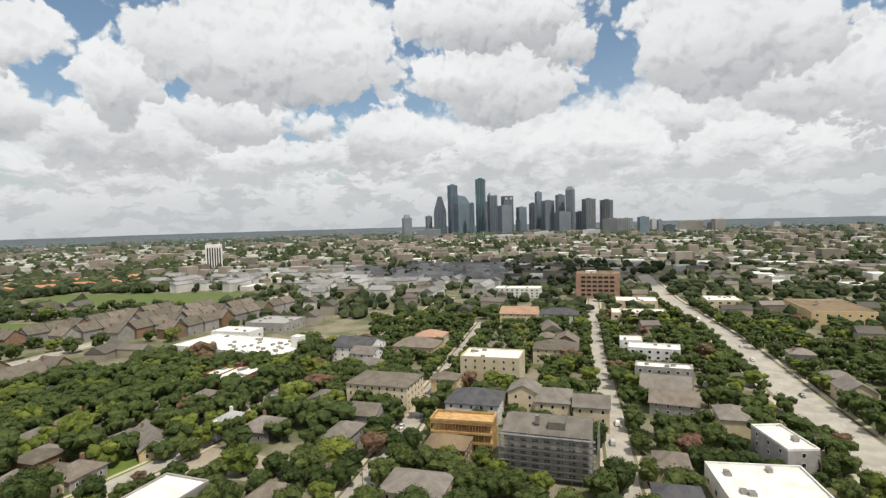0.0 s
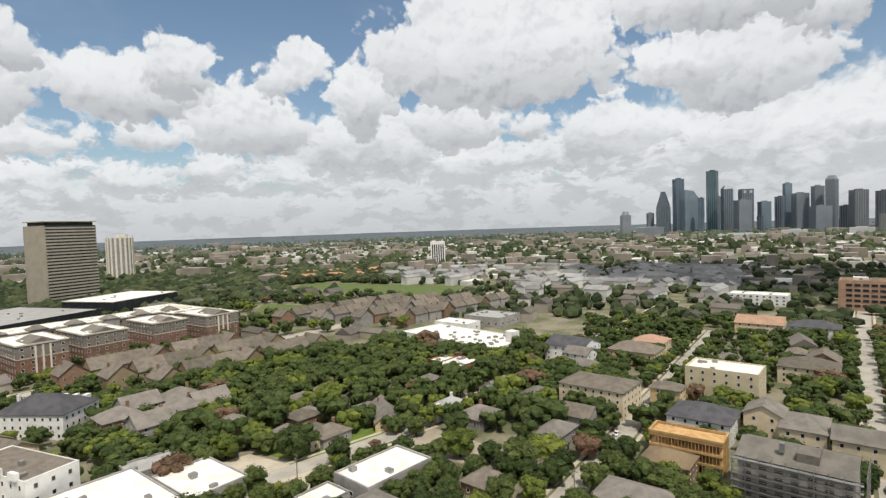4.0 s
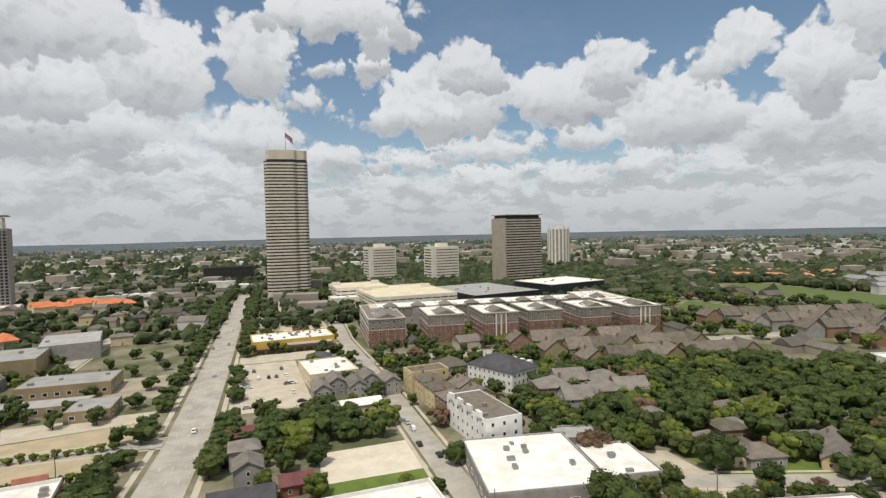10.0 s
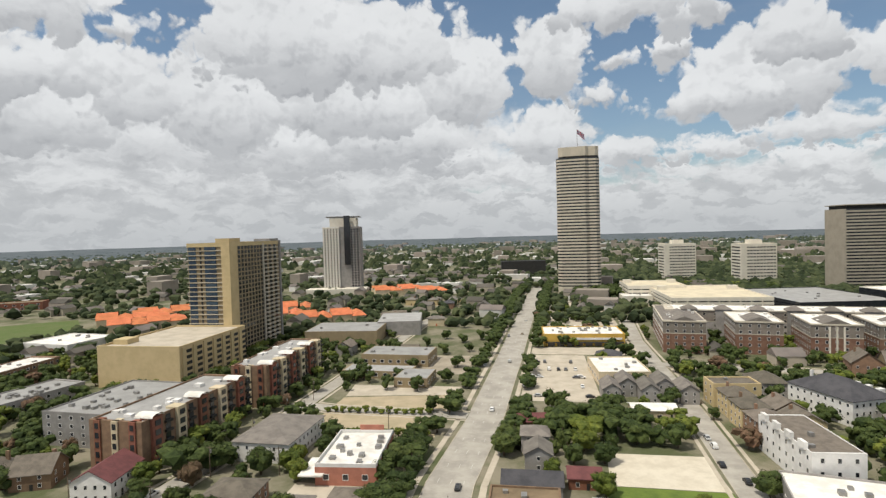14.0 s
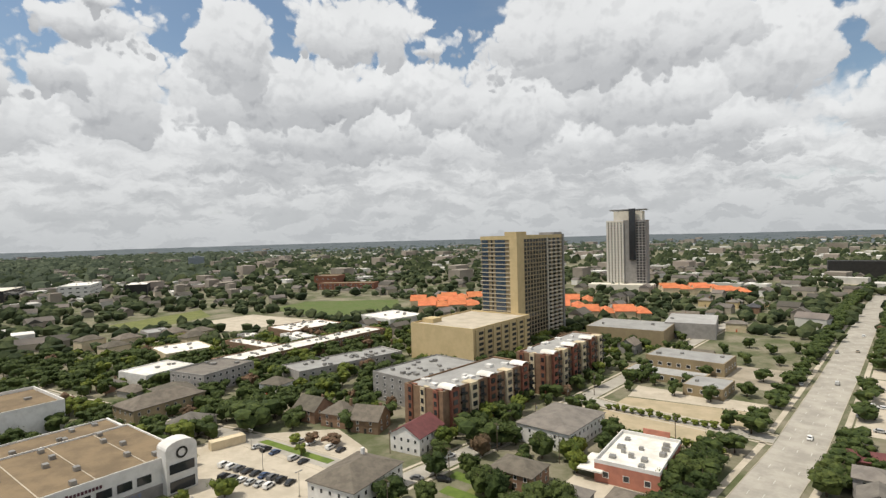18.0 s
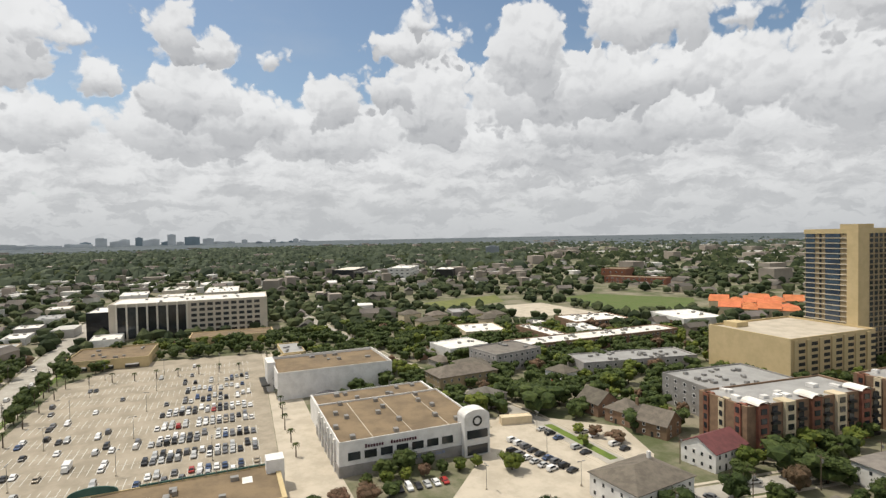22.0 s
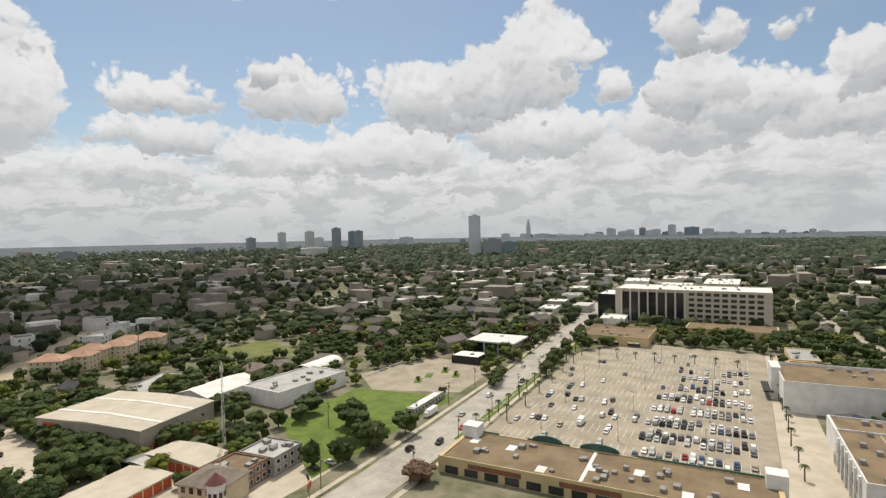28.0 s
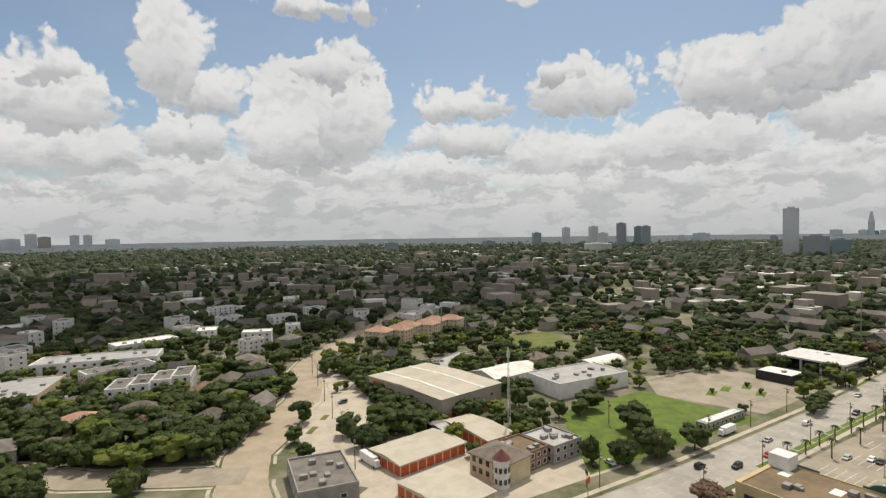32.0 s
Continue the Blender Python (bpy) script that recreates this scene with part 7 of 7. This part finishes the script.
# ---- poles, lamps, wires ----
def utility_pole(x, y, h, ang, label="weathered wooden utility pole with a crossarm"):
    root = thing("utility_pole", x, y, ang, label, "pole", "utility poles")
    part("pole", Geo().tube(0, 0, 0, h, .17, .11, 7), "timber_pole", root)
    piece("crossarm", "timber_pole", root, 0, 0, h - .9, 2.4, .13, .16)
    piece("transformer", "steel", root, .3, .25, h - 2.6, .5, .5, 1.0)


def wires(pts, h):
    g = Geo()
    for (x0, y0), (x1, y1) in zip(pts, pts[1:]):
        for off in (-1, 1):
            prev = None
            for i in range(7):
                s = i / 6
                p = (x0 + (x1 - x0) * s, y0 + (y1 - y0) * s + off, h - .5 - 1.2 * 4 * s * (1 - s))
                if prev:
                    g.limb(prev, p, .025, .025, 3)
                prev = p
    tagged(new("power_line", g.mesh("power_line", "rubber")), "thin black overhead wires between poles", "wires")


line = [(-130 - k * 30, -114.5 - k * .4) for k in range(10)]
for p in line:
    utility_pole(*p, 11, 90)
wires(line, 11)
line2 = [(-150 - k * 34, -92.5 - k * .3) for k in range(8)]
for p in line2:
    utility_pole(*p, 10, 90)
line3 = [(-110 + k * .4, 80 + k * 28) for k in range(7)]
for p in line3:
    utility_pole(*p, 11, 0)
line4 = [(-72 - k * 6, -170 - k * 26) for k in range(6)]
for p in line4:
    utility_pole(*p, 12, 20)
wires(line4, 12)
line5 = [(150 + k * 34, 36 - k * 5.6) for k in range(5)]
for p in line5:
    utility_pole(*p, 10, 80)
for x, y in ((94, 122), (128, 118), (160, -96), (176, -104), (-86, 168), (-60, 212), (-140, 140), (-24, 140), (62, 130), (-176, -150)):
    utility_pole(x, y, 10, rng.uniform(0, 90))


def lamp_post(x, y, h=9):
    root = thing("lamp_post", x, y, rng.choice((0, 90)), "slim gray car park lamp post with twin heads", "lamp post", "car park lamps")
    part("pole", Geo().tube(0, 0, .6, h, .1, .07, 6), "steel", root)
    part("plinth", Geo().tube(0, 0, 0, .7, .35, .3, 8), "concrete", root)
    for s in (-1, 1):
        piece("lamp_head", "steel", root, s * .9, 0, h - .15, .9, .4, .2)
        piece("arm", "steel", root, s * .45, 0, h - .08, .9, .08, .08)


for i in range(5):
    for j in range(3):
        lamp_post(-209 - i * 36.4, -68 + j * 30)
for x, y in ((-150, 72), (-166, 104), (-186, 112), (-140, 100)):
    lamp_post(x, y, 8)
root = thing("lattice_mast", -137, -167, 0, "tall pale lattice radio mast behind the shops", "mast")
mast = Geo()
for a in (0, 2.094, 4.189):
    mast.limb((.7 * math.cos(a), .7 * math.sin(a), 0), (.25 * math.cos(a), .25 * math.sin(a), 34), .09, .07, 5)
for k in range(17):
    a = 2.094 * (k % 3)
    r0, r1 = .7 - k * .026, .7 - (k + 1) * .026
    mast.limb((r0 * math.cos(a), r0 * math.sin(a), k * 2), (r1 * math.cos(a + 2.094), r1 * math.sin(a + 2.094), k * 2 + 2), .05, .05, 4)
part("mast", mast, "white_wall", root)
for k in range(4):
    piece("antenna", "white_wall", root, .6 * math.cos(k * 1.57), .6 * math.sin(k * 1.57), 30, .3, .2, 2.4, k * 90)
root = thing("roadside_sign", -122, -112, 20, "small red roadside sign on a pole", "sign")
part("pole", Geo().tube(0, 0, 0, 4.4, .12, .12, 6), "steel", root)
piece("panel", "door_red", root, 0, 0, 4.2, 2.6, .3, 1.8)
root = thing("roadside_sign", -128, -118, 60, "dark roadside sign on a post", "sign")
part("pole", Geo().tube(0, 0, 0, 3.4, .1, .1, 6), "steel", root)
piece("panel", "dark_panel", root, 0, 0, 3.2, 2.2, .3, 1.4)
for x, y, h in ((-420, -150, 45), (-190, -300, 30), (-230, -330, 26)):
    root = thing("mast", x, y, 0, "slim tall communications pole", "mast")
    part("pole", Geo().tube(0, 0, 0, h, .4, .2, 8), "steel", root)
    piece("antenna", "steel", root, 0, 0, h - 2, .8, .8, 2.4)

# ---- far city ----
# the western grays are paler copies, with haze mixed into the base colour
for n, c in (("tower_gray", (0.24, 0.26, 0.28)), ("tower_dark", (0.11, 0.13, 0.15)), ("tower_blue", (0.10, 0.15, 0.19)), ("tower_steel", (0.20, 0.26, 0.30)), ("tower_teal", (0.065, 0.14, 0.15)), ("tower_brown", (0.16, 0.155, 0.155)), ("tower_tan", (0.34, 0.32, 0.29)), ("tower_pale", (0.52, 0.52, 0.51)), ("tower_west", (0.52, 0.55, 0.57)), ("tower_slate", (0.26, 0.29, 0.32)), ("tower_fin", (0.23, 0.27, 0.31))):
    material(n, c, tuple(v * 0.85 for v in c), 60, 0.32, metal=0.25, spec=0.6, bump=0)


def tower(az, dist, w, h, mat, shape="box"):
    """A far tower: body with vertical piers, and a top of its own shape."""
    a = radians(az)
    x, y = dist * math.sin(a), dist * math.cos(a)
    root = thing("skyscraper", x, y, -az, {"tower_gray": "hazy gray", "tower_dark": "dark", "tower_blue": "blue glass", "tower_steel": "steel-blue glass", "tower_teal": "teal glass", "tower_brown": "dark brown", "tower_tan": "tan stone", "tower_pale": "pale", "tower_west": "hazy gray", "tower_slate": "hazy dark gray"}[mat] + " high-rise on the skyline", "skyscraper", "skyline")
    d = w * .8
    body = {"peak": .62, "crown": .93, "dome": .85, "slope": .8}.get(shape, 1.0) * h
    turn = (-24, 22, 30, -16)[int(w + h) % 4] if 2500 < dist < 3200 and w < 100 else 0
    if turn:   # seen across a corner, as wide as before
        c, s_ = math.cos(radians(abs(turn))), math.sin(radians(abs(turn)))
        w = w / (c + .8 * s_)
        d = w * .8
        root.rotation_euler = (0, 0, radians(turn - az))
    part("body", Geo().prism(corners(0, d / 2, w, d, 0), 0, body), mat, root)
    if h > 60 and shape != "dome" and 80 < az < 105:
        n = max(3, int(w / 8))
        fins = Geo()
        for i in range(n):
            fins.box((i + .5) * w / n - w / 2, -.4, 0, w / n * .3, 1.2, body * .985)
            fins.box(-w / 2 - .4, (i + .5) * d / n, 0, 1.2, d / n * .3, body * .985)
            fins.box(w / 2 + .4, (i + .5) * d / n, 0, 1.2, d / n * .3, body * .985)
        tagged(part("cladding", fins, "tower_fin", root), "gray-blue vertical fins", kind="stuff")
    if shape == "peak":
        part("spire", Geo().taper(corners(0, d / 2, w, d, 0), body, h, .32), mat, root)
    elif shape == "crown":
        part("crown", Geo().taper(corners(0, d / 2, w, d, 0), body, h, .5), mat, root)
    elif shape == "dome":
        part("dome", Geo().tube(0, d / 2, body, h, w * .45, w * .3, 12), mat, root)
    elif shape == "slope":
        part("sloped_top", Geo().add([(-w / 2, 0, body), (w / 2, 0, body), (w / 2, d, body), (-w / 2, d, body), (-w / 2, 0, h), (-w / 2, d, h), (w * .1, 0, h * .97), (w * .1, d, h * .97)], [(0, 1, 6, 4), (1, 2, 7, 6), (2, 3, 5, 7), (3, 0, 4, 5), (4, 6, 7, 5)]), mat, root)
    elif shape == "notch":
        for s in (-1, 1):
            piece("ring_top", "tower_pale", root, s * w * .25, -1, h - w * .36, w * .22, 2, w * .22)
    piece("plant_room", mat, root, 0, d / 2, body * .99, w * .45, d * .4, h * .02 + 3 if shape == "box" else 2)


tower(82.23, 2700, 50, 115, "tower_gray", "dome")
tower(84.50, 3050, 38, 107, "tower_gray", "box")
tower(85.50, 3000, 69, 214, "tower_dark", "peak")
tower(87.15, 3100, 58, 280, "tower_blue", "box")
tower(88.19, 2950, 92, 214, "tower_steel", "slope")
tower(88.91, 2900, 27, 169, "tower_blue", "box")
tower(89.83, 3050, 56, 307, "tower_teal", "box")
tower(90.52, 3100, 35, 179, "tower_gray", "box")
tower(91.27, 2980, 55, 226, "tower_dark", "crown")
tower(92.85, 3050, 69, 208, "tower_dark", "notch")
tower(92.66, 2850, 76, 150, "tower_gray", "box")
tower(93.77, 2900, 32, 72, "tower_dark", "box")
tower(94.32, 3050, 59, 143, "tower_steel", "box")
tower(95.23, 3100, 44, 164, "tower_dark", "box")
tower(96.03, 3150, 41, 229, "tower_steel", "box")
tower(97.08, 3080, 74, 176, "tower_gray", "box")
tower(98.29, 3050, 54, 204, "tower_gray", "box")
tower(99.01, 3000, 50, 246, "tower_gray", "crown")
tower(98.60, 2880, 85, 109, "tower_gray", "box")
tower(99.96, 3050, 47, 109, "tower_dark", "box")
tower(101.17, 2900, 70, 172, "tower_brown", "box")
tower(102.52, 2950, 67, 165, "tower_brown", "box")
tower(103.02, 2600, 87, 69, "tower_tan", "box")
tower(104.53, 2750, 54, 69, "tower_pale", "box")
tower(106.31, 2600, 52, 73, "tower_steel", "box")
tower(107.19, 2650, 29, 61, "tower_pale", "box")
tower(107.76, 2700, 25, 57, "tower_gray", "box")
tower(108.68, 2600, 50, 35, "tower_dark", "box")
tower(110.42, 2700, 107, 49, "tower_tan", "box")
tower(112.09, 2600, 26, 41, "tower_brown", "box")
tower(112.97, 2650, 55, 59, "tower_tan", "crown")
tower(117.55, 2900, 37, 33, "tower_pale", "box")
tower(84.40, 2500, 110, 40, "tower_gray", "box")
tower(96.42, 2300, 81, 21, "tower_pale", "box")
tower(101.19, 2300, 69, 26, "tower_pale", "box")
tower(92.25, 2200, 175, 12, "tower_pale", "box")
tower(-114.66, 1700, 37, 131, "tower_west", "box")
tower(-112.80, 1650, 56, 58, "tower_slate", "box")
tower(-111.03, 1800, 42, 46, "tower_steel", "box")
tower(-109.03, 4400, 36, 175, "tower_west", "peak")
tower(-129.22, 2600, 44, 111, "tower_slate", "box")
tower(-127.62, 2700, 41, 95, "tower_steel", "box")
tower(-126.71, 2750, 45, 97, "tower_slate", "box")
tower(-134.47, 2800, 41, 96, "tower_west", "box")
tower(-131.73, 2900, 49, 100, "tower_pale", "box")
tower(-131.01, 2800, 52, 67, "tower_west", "box")
tower(-137.43, 2700, 45, 72, "tower_slate", "box")
tower(-121.85, 3300, 86, 57, "tower_west", "box")
tower(-123.53, 3300, 44, 45, "tower_west", "box")
tower(-115.92, 3400, 36, 38, "tower_slate", "box")
tower(-142.31, 2600, 61, 37, "tower_slate", "box")
tower(-131.41, 2000, 95, 33, "tower_pale", "box")
tower(-111.34, 4300, 53, 52, "tower_west", "box")
tower(-100.71, 4500, 64, 85, "tower_west", "box")
tower(-99.23, 4500, 101, 64, "tower_west", "box")
tower(-97.06, 4500, 74, 66, "tower_west", "box")
tower(-95.10, 4500, 56, 106, "tower_west", "box")
tower(-93.34, 4500, 104, 85, "tower_steel", "box")
tower(-91.94, 4500, 76, 71, "tower_west", "box")
tower(-90.66, 4500, 74, 43, "tower_west", "box")
tower(-88.62, 4500, 42, 56, "tower_west", "box")
tower(-87.26, 4500, 52, 38, "tower_slate", "box")
tower(-85.88, 4500, 34, 53, "tower_west", "box")
tower(-83.69, 4500, 42, 56, "tower_west", "box")
tower(-82.73, 4500, 79, 36, "tower_west", "box")
tower(-102.23, 4500, 130, 47, "tower_west", "box")
tower(-104.90, 4500, 200, 42, "tower_west", "box")
tower(-107.60, 4500, 136, 55, "tower_west", "box")
tower(174.02, 3900, 90, 78, "tower_west", "box")
tower(175.37, 4200, 61, 107, "tower_west", "box")
tower(176.28, 4200, 68, 89, "tower_tan", "box")
tower(178.41, 4300, 53, 97, "tower_west", "box")
tower(179.38, 4300, 50, 97, "tower_west", "box")
tower(-178.75, 4200, 84, 68, "tower_west", "box")
tower(-152.76, 2300, 55, 40, "tower_slate", "box")
tower(-63.30, 1740, 43, 33, "tower_slate", "box")
for k in range(26):   # low blocks between the western towers
    tower(-111 + k * 1.12 + rng.uniform(-.4, .4), 4600, rng.uniform(30, 80), rng.uniform(34, 72) * (1.25 if 8 < k < 18 else .9), rng.choice(("tower_west", "tower_west", "tower_steel")), "box")

# joined rest of the city: roofs, flat blocks and woods out to the horizon
def scatter(n, r0, r1, a0, a1):
    r = np.sqrt(nrg.uniform(r0 * r0, r1 * r1, n))
    a = np.radians(nrg.uniform(a0, a1, n))
    return np.stack([r * np.sin(a), r * np.cos(a)], 1)


OPEN = [((365, 315), (446, 444)), ((515, 262), (640, 535)), ((-562, 350), (-406, 494)), ((-612, 190), (-512, 312))]


def clear_of(p, pad=0):
    ok = np.ones(len(p), bool)
    for (x0, y0), (x1, y1) in OPEN:
        ok &= ~((p[:, 0] > x0 - pad) & (p[:, 0] < x1 + pad) & (p[:, 1] > y0 - pad) & (p[:, 1] < y1 + pad))
    for dx, dy in ((0, 0), (pad, 0), (-pad, 0), (0, pad), (0, -pad)):
        q = p + (dx, dy)
        i = np.clip(((q + HALF) / CELL).astype(int), 0, TAKEN.shape[0] - 1)
        inside = (np.abs(q) < HALF - 4).all(1)
        ok &= ~(TAKEN[i[:, 0], i[:, 1]] & inside)
    return ok


QUAD = np.array([[0, 1, 5, 4], [1, 2, 6, 5], [2, 3, 7, 6], [3, 0, 4, 7], [4, 5, 6, 7]])


def far_blocks(p, w, d, h, ang):
    out = []
    for (x, y), a, b, c, t in zip(p, w, d, h, ang):
        q = corners(x, y, a, b, t)
        out.append((np.array([(u, v, 0) for u, v in q] + [(u, v, c) for u, v in q]), QUAD))
    return out


def far_roofs(p, w, d, h, ang):
    out = []
    for (x, y), a, b, c, t in zip(p, w, d, h, ang):
        q = corners(x, y, a + .8, b + .8, t)
        m0, m1 = [((q[i][0] + q[j][0]) / 2, (q[i][1] + q[j][1]) / 2) for i, j in ((0, 3), (1, 2))]
        v = np.array([(*q[0], c), (*q[1], c), (*q[2], c), (*q[3], c), (*m0, c + b * .32), (*m1, c + b * .32)])
        out.append((v, np.array([[0, 1, 5, 4], [2, 3, 4, 5], [1, 2, 5, 5], [3, 0, 4, 4]])))
    return out


def far_stuff(name, parts, mat, label, category):
    if parts:
        tagged(new(name, join(name, parts, mat)), label, category, "", "stuff")


for m, c, e in (("far_cream", (0.42, 0.37, 0.29), (0.30, 0.27, 0.22)), ("far_white", (0.64, 0.62, 0.58), (0.46, 0.44, 0.41)), ("far_brick", (0.25, 0.215, 0.18), (0.32, 0.28, 0.235))):
    material(m, c, e, 30, 0.9, vary=0.25, island=True, bump=0)
material("far_shingle", (0.16, 0.14, 0.12), (0.105, 0.095, 0.085), 25, 0.9, vary=0.4, island=True, bump=0)
material("far_gray", (0.27, 0.265, 0.26), (0.19, 0.185, 0.18), 25, 0.9, vary=0.3, island=True, bump=0)
material("far_glass", (0.05, 0.06, 0.07), None, 20, 0.4, bump=0)
for wall, lab, r0, r1, n in (("far_cream", "cream houses", 350, 1100, 560), ("far_brick", "brick houses", 350, 1100, 240), ("far_white", "white houses", 400, 1500, 340), ("far_cream", "cream houses", 1100, 2400, 900)):
    p = scatter(n, r0, r1, -185, 185)
    p = p[clear_of(p, 10)]
    k = len(p)
    w, d, h, ang = nrg.uniform(11, 24, k), nrg.uniform(8, 13, k), nrg.uniform(4, 9, k), nrg.choice([0, 90, -12, 78], k) + nrg.uniform(-4, 4, k)
    far_stuff("far_houses", far_blocks(p, w, d, h, ang), wall, "rows of small " + lab + " among far trees", "houses")
    far_stuff("far_roofs", far_roofs(p, w, d, h, ang), "far_shingle", "gray-brown pitched roofs of far houses", "roofs")
for r0, r1, n, a0, a1, s in ((450, 1000, 50, -185, 185, .9), (900, 2000, 230, -40, 125, 1.1), (650, 2300, 420, 45, 128, .75), (520, 1500, 120, -112, -60, .6), (520, 1500, 150, 180, 250, .55), (900, 2000, 80, -185, -40, 1.1), (1600, 3600, 420, -60, 130, 1.6), (1600, 3600, 160, 130, 300, 1.6)):
    p = scatter(n, r0, r1, a0, a1)
    p = p[clear_of(p, 20)]
    k = len(p)
    far_stuff("far_blocks", far_blocks(p, nrg.uniform(18, 46, k) * s, nrg.uniform(14, 30, k) * s, nrg.uniform(4, 8, k) * (1 + s * .15), nrg.choice([0, 90, -12], k)), "far_white", "pale flat-roofed commercial blocks in the distance", "blocks")
    p = scatter(n // 2, r0, r1, a0, a1)
    p = p[clear_of(p, 20)]
    k = len(p)
    far_stuff("far_blocks", far_blocks(p, nrg.uniform(16, 40, k) * s, nrg.uniform(14, 26, k) * s, nrg.uniform(8, 16, k) * (1 + s * .3), nrg.choice([0, 90, -12], k)), "far_brick", "brown and tan blocks in the distance", "blocks")


p = scatter(110, 560, 900, 58, 92)
p = p[clear_of(p, 12)]
k = len(p)
w, dd, h, ang = nrg.uniform(20, 46, k), nrg.uniform(10, 13, k), nrg.uniform(8, 11, k), nrg.choice([-14, 76], k)
far_stuff("far_houses", far_blocks(p, w, dd, h, ang), "far_white", "rows of pale gray townhouses east of the park", "houses")
far_stuff("far_roofs", far_roofs(p, w, dd, h, ang), "far_gray", "gray roofs of far townhouses", "roofs")


def woods(p, size, ico_):
    v, f = ico_
    out = []
    for (x, y), s in zip(p, size):
        k = v * (1 + nrg.uniform(-.3, .3, (len(v), 1))) * (s, s * nrg.uniform(.7, 1.3), s * nrg.uniform(.65, 1.0))
        out.append((k + (x, y, s * .62 + 1), f))
    return out


FAR = (("far_trees", 450, 700, 5200, 3.2, 6.2, -185, 185), ("far_trees", 700, 1150, 5500, 3.8, 7.5, -185, 185), ("far_trees", 650, 1150, 3200, 5, 9, 6, 60))
for name, r0, r1, n, s0, s1, a0, a1 in FAR:
    p = scatter(n, r0, r1, a0, a1)
    p = p[clear_of(p)]
    far_stuff(name, woods(p, nrg.uniform(s0, s1, len(p)), ICO1), "wood_far", "dark green treetops between far roofs", "trees")
OCT = (np.array([(1, 0, -.6), (.5, .87, -.6), (-.5, .87, -.6), (-1, 0, -.6), (-.5, -.87, -.6), (.5, -.87, -.6), (.6, .2, .35), (0, .65, .4), (-.6, .1, .3), (-.1, -.6, .4), (0, 0, .75)], float), np.array([(0, 1, 6), (1, 7, 6), (1, 2, 7), (2, 8, 7), (2, 3, 8), (3, 4, 8), (4, 9, 8), (4, 5, 9), (5, 0, 6), (5, 6, 9), (6, 7, 10), (7, 8, 10), (8, 9, 10), (9, 6, 10)]))
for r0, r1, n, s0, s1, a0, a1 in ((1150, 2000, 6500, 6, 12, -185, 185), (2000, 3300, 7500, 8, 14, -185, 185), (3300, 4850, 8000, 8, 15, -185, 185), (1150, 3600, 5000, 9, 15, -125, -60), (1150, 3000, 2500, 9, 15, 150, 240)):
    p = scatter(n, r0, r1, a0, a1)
    far_stuff("far_trees", woods(p, nrg.uniform(s0, s1, len(p)), OCT), "wood_far" if r0 < 1500 and r1 < 2500 else "wood_hazed" if r1 < 3700 else "wood_hazed_far", "dark green woods reaching to the horizon", "trees")


# two clouds high overhead, whose shade lies on the southern and eastern quarters
def cloud_bank(x, y, z, w, d):
    parts = []
    for _ in range(60):
        u, v = nrg.uniform(-1, 1, 2)
        if u * u + v * v > 1:
            continue
        s = nrg.uniform(.12, .26) * min(w, d)
        q = ICO2[0] * s * (1 + nrg.uniform(-.15, .15, (len(ICO2[0]), 1))) * (1.2, 1.2, .55)
        parts.append((q + (u * w / 2, v * d / 2, nrg.uniform(-.05, .1) * s), ICO2[1]))
    me = join("cumulus_cloud", parts, "cloud_white")
    tagged(put(new("backdrop_cloud", me), x, y, z), "broad white cumulus cloud high above the town", "cloud", "", "structure")


material("cloud_white", (0.85, 0.85, 0.85), (0.75, 0.75, 0.76), 200, 1.0, bump=0)
cloud_bank(-690, -1322, 1400, 955, 645)
cloud_bank(290, -560, 1400, 260, 420)
